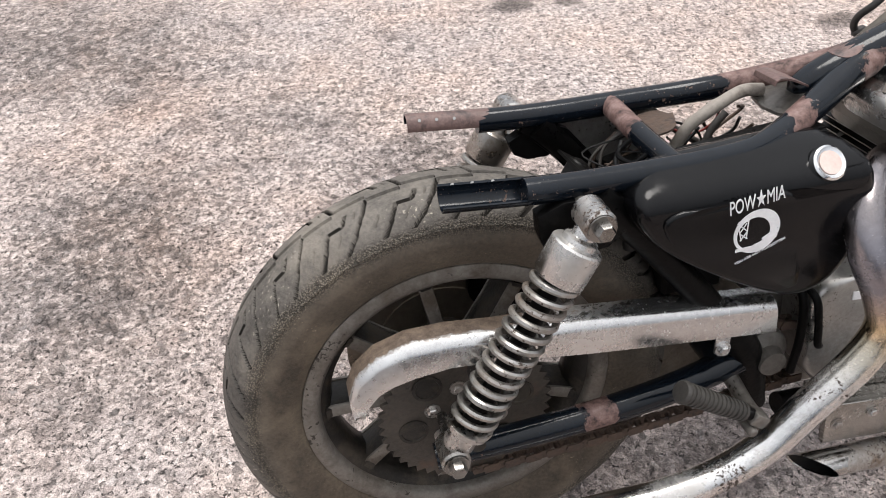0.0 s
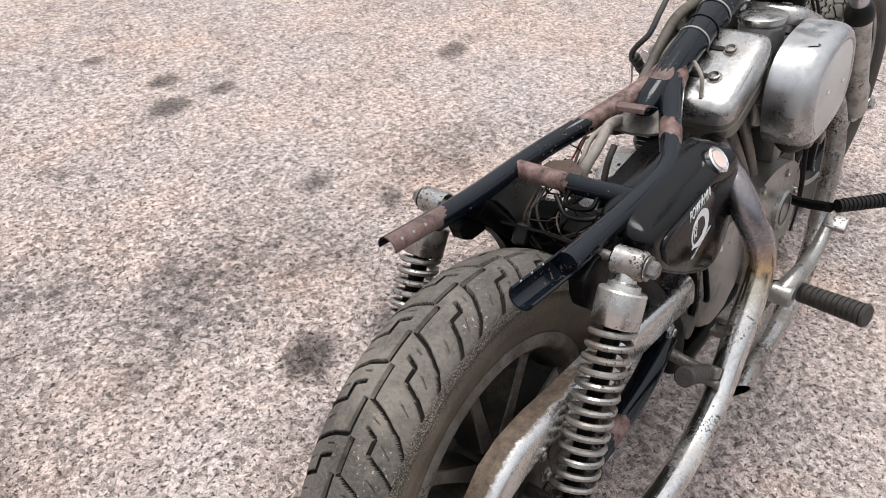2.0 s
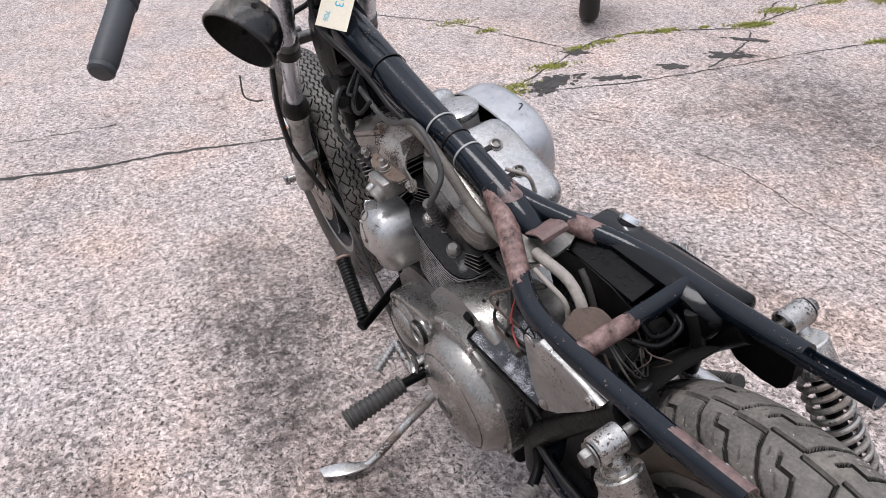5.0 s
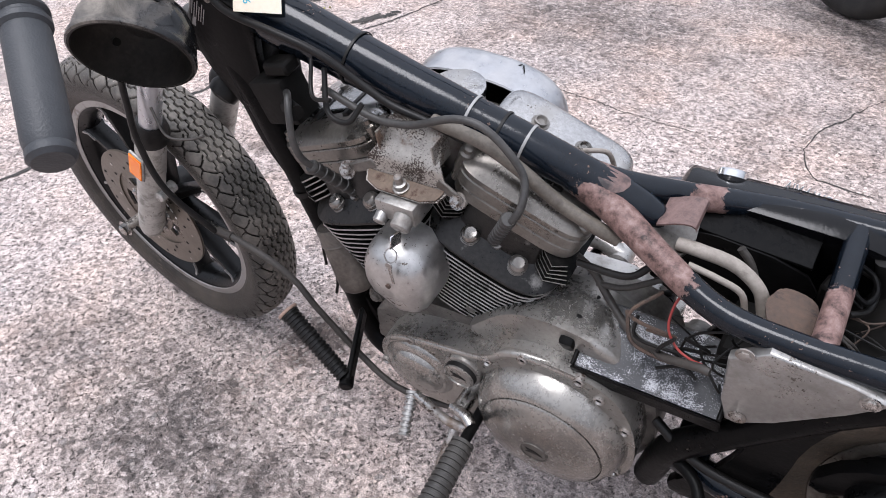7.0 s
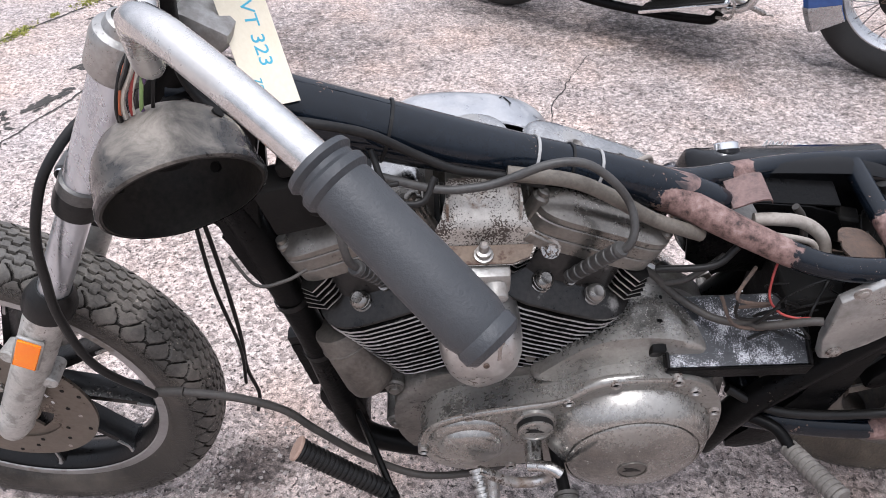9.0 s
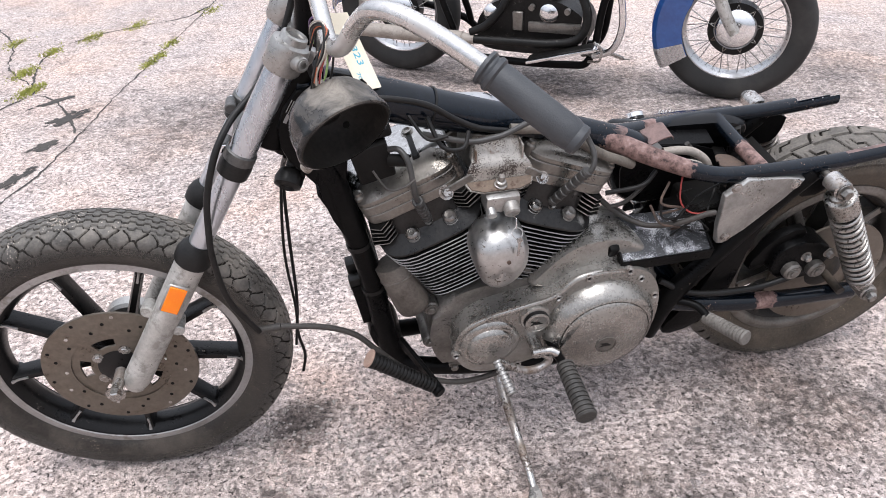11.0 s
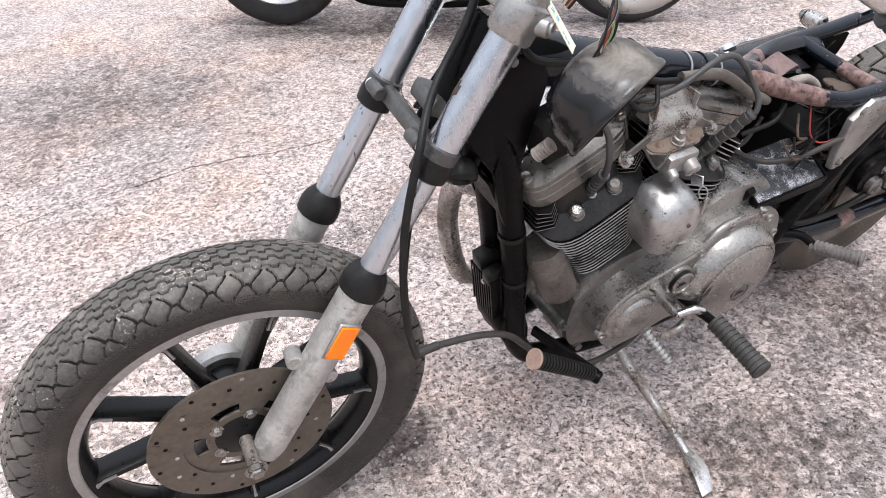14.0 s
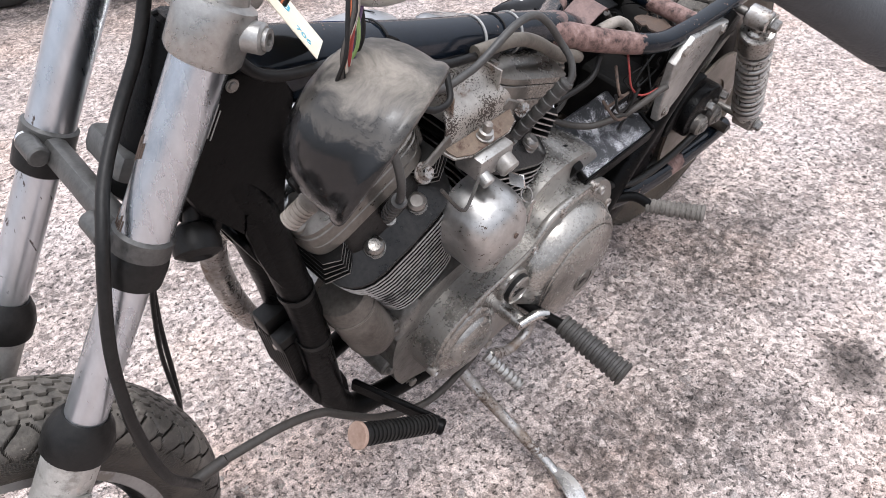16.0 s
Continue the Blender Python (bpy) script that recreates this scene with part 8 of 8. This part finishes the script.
# bulb-shaped horn under the neck
bm = B()
lathe(bm, [(0.010, -0.018), (0.020, -0.012), (0.0255, 0.004), (0.024, 0.016), (0.014, 0.021), (0.010, 0.015), (0.001, 0.015)], (1.142, 0.026, 0.733), (0.35, 0.75, -0.5), 24)
tube(bm, [(1.12, 0.005, 0.775), (1.135, 0.015, 0.755), (1.142, 0.024, 0.735)], 0.009, 10)
part("horn", bm, CABLE, bike, "small round black horn")
bm = B()
box(bm, (1.12, 0.0, 0.74), (0.014, 0.07, 0.05), Matrix.Rotation(radians(-25), 3, "Y"), 0.003)
part("coil_bracket", bm, BLACKB, bike)


# ---- paper tag hung on the bar ----
TAGM = BIKE @ basis((1.012, 0.006, 0.951), (-0.67, -0.67, -0.32), (0.31, -0.62, 0.73))
tag = thing("paper_tag", "cream paper tag with blue handwriting hung on the handlebar", "tag", m=TAGM)
bm = B()
box(bm, (0, 0, 0), (0.062, 0.134, 0.0008), None, 0)
part("card", bm, CARD, tag)
lettering("handwriting", "VT 323", 0.024, Matrix.Translation((0.004, 0.010, 0.0006)) @ Matrix.Rotation(radians(-90), 4, "Z"), BLUEINK, tag, 0.0002)
lettering("handwriting", "706", 0.014, Matrix.Translation((-0.014, -0.046, 0.0006)) @ Matrix.Rotation(radians(-90), 4, "Z"), BLUEINK, tag, 0.0002)
bm = B()
tube(bm, [(0, 0.066, 0.001), (0.004, 0.10, 0.004), (0.012, 0.135, 0.0)], 0.0012, 6)
part("string", bm, HOSE, tag)


# ---- second motorcycle, blue, parked behind ----
def spoked_wheel(parent, c, R, rim_r, half, name, label, chrome_hub=True, spokes=36):
    c = Vector(c)
    bm = B()
    lathe(bm, [(0.02, -0.072), (0.05, -0.066), (0.080, -0.052), (0.092, -0.036), (0.090, -0.020), (0.05, 0.0), (0.090, 0.020), (0.092, 0.036), (0.080, 0.052), (0.05, 0.066), (0.02, 0.072)], c, (0, 1, 0), 40)
    wheel = part(name, bm, CLEANCHROME, parent, label)
    bm = B()
    tyre(bm, c, R, rim_r - 0.004, half, None, 96, 20)
    part("tyre", bm, ROADTYRE, wheel, "black road tyre", 60)
    bm = B()
    ring_body(bm, [(0.118, -0.030), (0.118, 0.030), (0.088, 0.034), (0.088, -0.034)], c, 48)
    part("brake_drum", bm, FIN, wheel, "black brake drum")
    bm = B()
    ring_body(bm, [(rim_r + 0.008, -0.038), (rim_r + 0.010, -0.034), (rim_r - 0.012, -0.022), (rim_r - 0.018, 0), (rim_r - 0.012, 0.022), (rim_r + 0.010, 0.034), (rim_r + 0.008, 0.038), (rim_r - 0.008, 0.037), (rim_r - 0.020, 0.026), (rim_r - 0.024, 0), (rim_r - 0.020, -0.026), (rim_r - 0.008, -0.037)], c, 64)
    part("rim", bm, BRUSHED, wheel, "bright chrome rim")
    for k in range(spokes):
        a = 2 * math.pi * k / spokes
        s = 1 if k % 2 else -1
        off = 0.42 * (1 if (k // 2) % 2 else -1)
        bm = B()
        tube(bm, [c + V(0.07 * math.cos(a - off), s * 0.038, 0.07 * math.sin(a - off)), c + V((rim_r - 0.018) * math.cos(a), s * 0.008, (rim_r - 0.018) * math.sin(a))], 0.0022, 6)
        part("spoke", bm, RUSTCHROME, wheel)
    return wheel


def blue_bike():
    # front contact and heading
    f, r = V(-0.47, -1.19, 0), V(1.05, -1.79, 0)
    d = (f - r).normalized()
    heading = math.degrees(math.atan2(d.y, d.x))
    e = thing("motorcycle", "blue and chrome vintage motorcycle with spoked wheels parked behind", "motorcycle", m=Matrix.Translation(r) @ pose(0, 0, 0, 0, 0, heading) @ pose(0, 0, 0, 5, 0, 0))
    wb = (f - r).length
    spoked_wheel(e, (wb, 0, 0.335), 0.335, 0.232, 0.058, "front_wheel", "spoked front wheel with chrome hub")
    spoked_wheel(e, (0, 0, 0.325), 0.325, 0.222, 0.062, "rear_wheel", "spoked rear wheel")
    # front fender, trailing skirt with chrome tip
    bm = B()
    rows = []
    for k in range(22):
        a = radians(70 + 142 * k / 21)
        rad = 0.365
        half = 0.075
        row = []
        for y, dr in ((-half, -0.05 - 0.09 * min(1, k / 12)), (-half, -0.03), (-half * 0.75, -0.008), (0, 0.0), (half * 0.75, -0.008), (half, -0.03), (half, -0.05 - 0.09 * min(1, k / 12))):
            row.append((V(wb, 0, 0.335) + V(math.cos(a) * (rad + dr), y, math.sin(a) * (rad + dr))))
        rows.append(row)
    inner = [[V(p.x + (wb - p.x) * 0.008, p.y * 0.965, p.z + (0.335 - p.z) * 0.008) for p in row] for row in rows]
    skin(bm, [[bm.verts.new(p) for p in row] + [bm.verts.new(p) for p in inn[::-1]] for row, inn in zip(rows, inner)])
    fend = part("front_fender", bm, BLUE, e, "deep blue skirted front fender")
    bm = B()
    rows = []
    for k in range(5):
        a = radians(197 + 16 * k / 4)
        row = [V(wb, 0, 0.335) + V(math.cos(a) * (0.365 + dr + 0.003), y * 1.03, math.sin(a) * (0.365 + dr + 0.003)) for y, dr in ((-0.075, -0.142), (-0.075, -0.03), (-0.056, -0.008), (0, 0.0), (0.056, -0.008), (0.075, -0.03), (0.075, -0.142))]
        rows.append([bm.verts.new(p) for p in row] + [bm.verts.new(V(p.x + (wb - p.x) * 0.006, p.y * 0.99, p.z)) for p in row[::-1]])
    skin(bm, rows)
    part("fender_tip", bm, BRUSHED, fend, "chrome fender tip")
    for y in (0.085, -0.085):
        bm = B()
        tube(bm, [(wb, y, 0.335), (wb - 0.05, y, 0.42), (wb - 0.16, y, 0.66), (wb - 0.24, y, 0.84)], [0.024, 0.026, 0.028, 0.028], 16)
        part("fork_leg", bm, SLIDER, e)
    bm = B()
    plate(bm, rounded([(0.45, 0.22), (0.52, 0.18), (0.95, 0.18), (1.0, 0.26), (0.98, 0.38), (0.80, 0.46), (0.55, 0.44), (0.45, 0.34)], 2), -0.11, 0.11, 0.01)
    eng = part("engine", bm, FIN, e, "black and chrome engine")
    for x, z, r2 in ((0.81, 0.385, 0.047), (0.53, 0.37, 0.042)):
        for s in (1, -1):
            bm = B()
            lathe(bm, [(r2, 0), (r2 * 0.95, 0.02), (r2 * 0.6, 0.032), (0.001, 0.036)], (x, s * 0.105, z), (0, s, 0), 28)
            part("engine_cover", bm, CLEANCHROME, eng, "round chrome engine cover")
    for lean in (22, -22):
        m = Matrix.Translation((0.74, 0, 0.36)) @ Matrix.Rotation(radians(lean), 4, "Y")
        for i in range(10):
            bm = B()
            skin(bm, [[bm.verts.new(m @ p) for p in square_ring(0, 0, 0.075, 0.075, z)] for z in (0.08 + 0.02 * i, 0.086 + 0.02 * i)])
            part("cooling_fin", bm, FIN, eng)
        bm = B()
        cyl(bm, m @ V(0, 0, 0.05), m @ V(0, 0, 0.29), 0.05, 18)
        part("cylinder", bm, FIN, eng)
    bm = B()
    for s in (1, -1):
        tube(bm, [(wb - 0.36, s * 0.03, 0.80), (1.08, s * 0.10, 0.50), (1.02, s * 0.13, 0.20), (0.90, s * 0.14, 0.15), (0.45, s * 0.14, 0.16), (0.30, s * 0.13, 0.25), (0.10, s * 0.12, 0.31), (-0.02, s * 0.11, 0.325)], 0.018, 12)
        tube(bm, [(0.34, s * 0.12, 0.24), (0.30, s * 0.12, 0.55), (0.75, s * 0.04, 0.78), (wb - 0.36, s * 0.03, 0.86)], 0.017, 12)
    part("frame", bm, BLACKB, e, "black tubular frame")
    bm = B()
    tube(bm, [(0.95, -0.13, 0.52), (1.0, -0.16, 0.40), (0.97, -0.175, 0.30), (0.86, -0.18, 0.265), (0.66, -0.18, 0.26), (0.44, -0.18, 0.258)], 0.021, 14)
    part("exhaust", bm, FIN, e, "black exhaust pipe")
    bm = B()
    tube(bm, [(0.46, -0.18, 0.258), (0.40, -0.18, 0.258), (0.34, -0.18, 0.258), (-0.25, -0.18, 0.27)], [0.023, 0.030, 0.036, 0.034], 16)
    part("muffler", bm, HOSE, e, "pale dusty muffler")
    tilt = Matrix.Rotation(radians(-15), 3, "Y")
    bm = B()
    box(bm, (0.90, -0.215, 0.235), (0.34, 0.085, 0.016), tilt, 0.005, 2)
    board = part("footboard", bm, CLEANCHROME, e, "chrome-edged footboard")
    bm = B()
    box(bm, (0.898, -0.215, 0.2455), (0.31, 0.070, 0.006), tilt, 0.002)
    part("rubber_mat", bm, FIN, board, "black rubber mat")
    bm = B()
    tube(bm, [(0.98, -0.12, 0.20), (1.02, -0.18, 0.23), (1.05, -0.23, 0.245)], 0.012, 10)
    tube(bm, [(1.05, -0.24, 0.31), (1.085, -0.24, 0.28), (1.075, -0.23, 0.22), (1.02, -0.20, 0.20)], 0.006, 8)
    part("board_bracket", bm, RUSTCHROME, board)
    bm = B()
    tube(bm, [(0.98, 0.10, 0.16), (1.06, 0.20, 0.085), (1.11, 0.27, 0.035)], 0.011, 10)
    box(bm, (1.12, 0.285, 0.026), (0.05, 0.035, 0.008), Matrix.Rotation(radians(-25), 3, "X"), 0.003)
    part("side_stand", bm, RUSTCHROME, e)
    bm = B()
    box(bm, (0.98, -0.135, 0.37), (0.022, 0.012, 0.26), Matrix.Rotation(radians(8), 3, "Y"), 0.004)
    part("chrome_strut", bm, CLEANCHROME, e)
    bm = B()
    box(bm, (0.66, -0.115, 0.34), (0.05, 0.02, 0.09), None, 0.004)
    box(bm, (0.86, -0.112, 0.315), (0.30, 0.02, 0.05), None, 0.008, 2)
    cyl(bm, (0.90, -0.11, 0.40), (0.90, -0.135, 0.40), 0.014, 14)
    cyl(bm, (0.73, -0.11, 0.41), (0.73, -0.135, 0.41), 0.014, 14)
    part("timing_case", bm, GREASY, eng)
    bm = B()
    tube(bm, [(0.62, -0.12, 0.52), (0.60, -0.16, 0.42), (0.52, -0.17, 0.33), (0.44, -0.175, 0.29)], 0.019, 12)
    part("rear_exhaust", bm, FIN, e, "black exhaust pipe")
    bm = B()
    tube(bm, [(1.02, -0.13, 0.20), (1.12, -0.16, 0.25), (1.16, -0.17, 0.38), (1.13, -0.16, 0.56), (1.08, -0.10, 0.66)], 0.016, 14)
    part("crash_bar", bm, CLEANCHROME, e, "chrome crash bar")
    bm = B()
    rows = []
    for k in range(16):
        a = radians(30 + 150 * k / 15)
        rows.append([bm.verts.new(V(math.cos(a) * r2, y, 0.325 + math.sin(a) * r2)) for r2, y in ((0.345, -0.085), (0.365, -0.06), (0.37, 0), (0.365, 0.06), (0.345, 0.085), (0.342, 0.08), (0.362, 0), (0.342, -0.08))])
    skin(bm, rows)
    part("rear_fender", bm, BLUE, e, "deep blue rear fender")
    bm = B()
    box(bm, (0.62, 0, 0.62), (0.46, 0.16, 0.10), None, 0.03, 3)
    part("tank_and_seat", bm, BLUE, e)


blue_bike()


# ---- front wheel of a third machine, standing farther off ----
third = thing("motorcycle", "black tyre and fork of another parked motorcycle", "motorcycle", m=Matrix.Translation((3.47, -0.85, 0)) @ pose(0, 0, 0, 0, 0, -28))
spoked_wheel(third, (0.0, 0, 0.325), 0.325, 0.225, 0.055, "wheel_hub", "spoked wheel", True, 20)
for y in (0.08, -0.08):
    bm = B()
    tube(bm, [(0.0, y, 0.325), (0.10, y, 0.52), (0.18, y, 0.70)], 0.022, 12)
    part("fork_leg", bm, SLIDER, third)
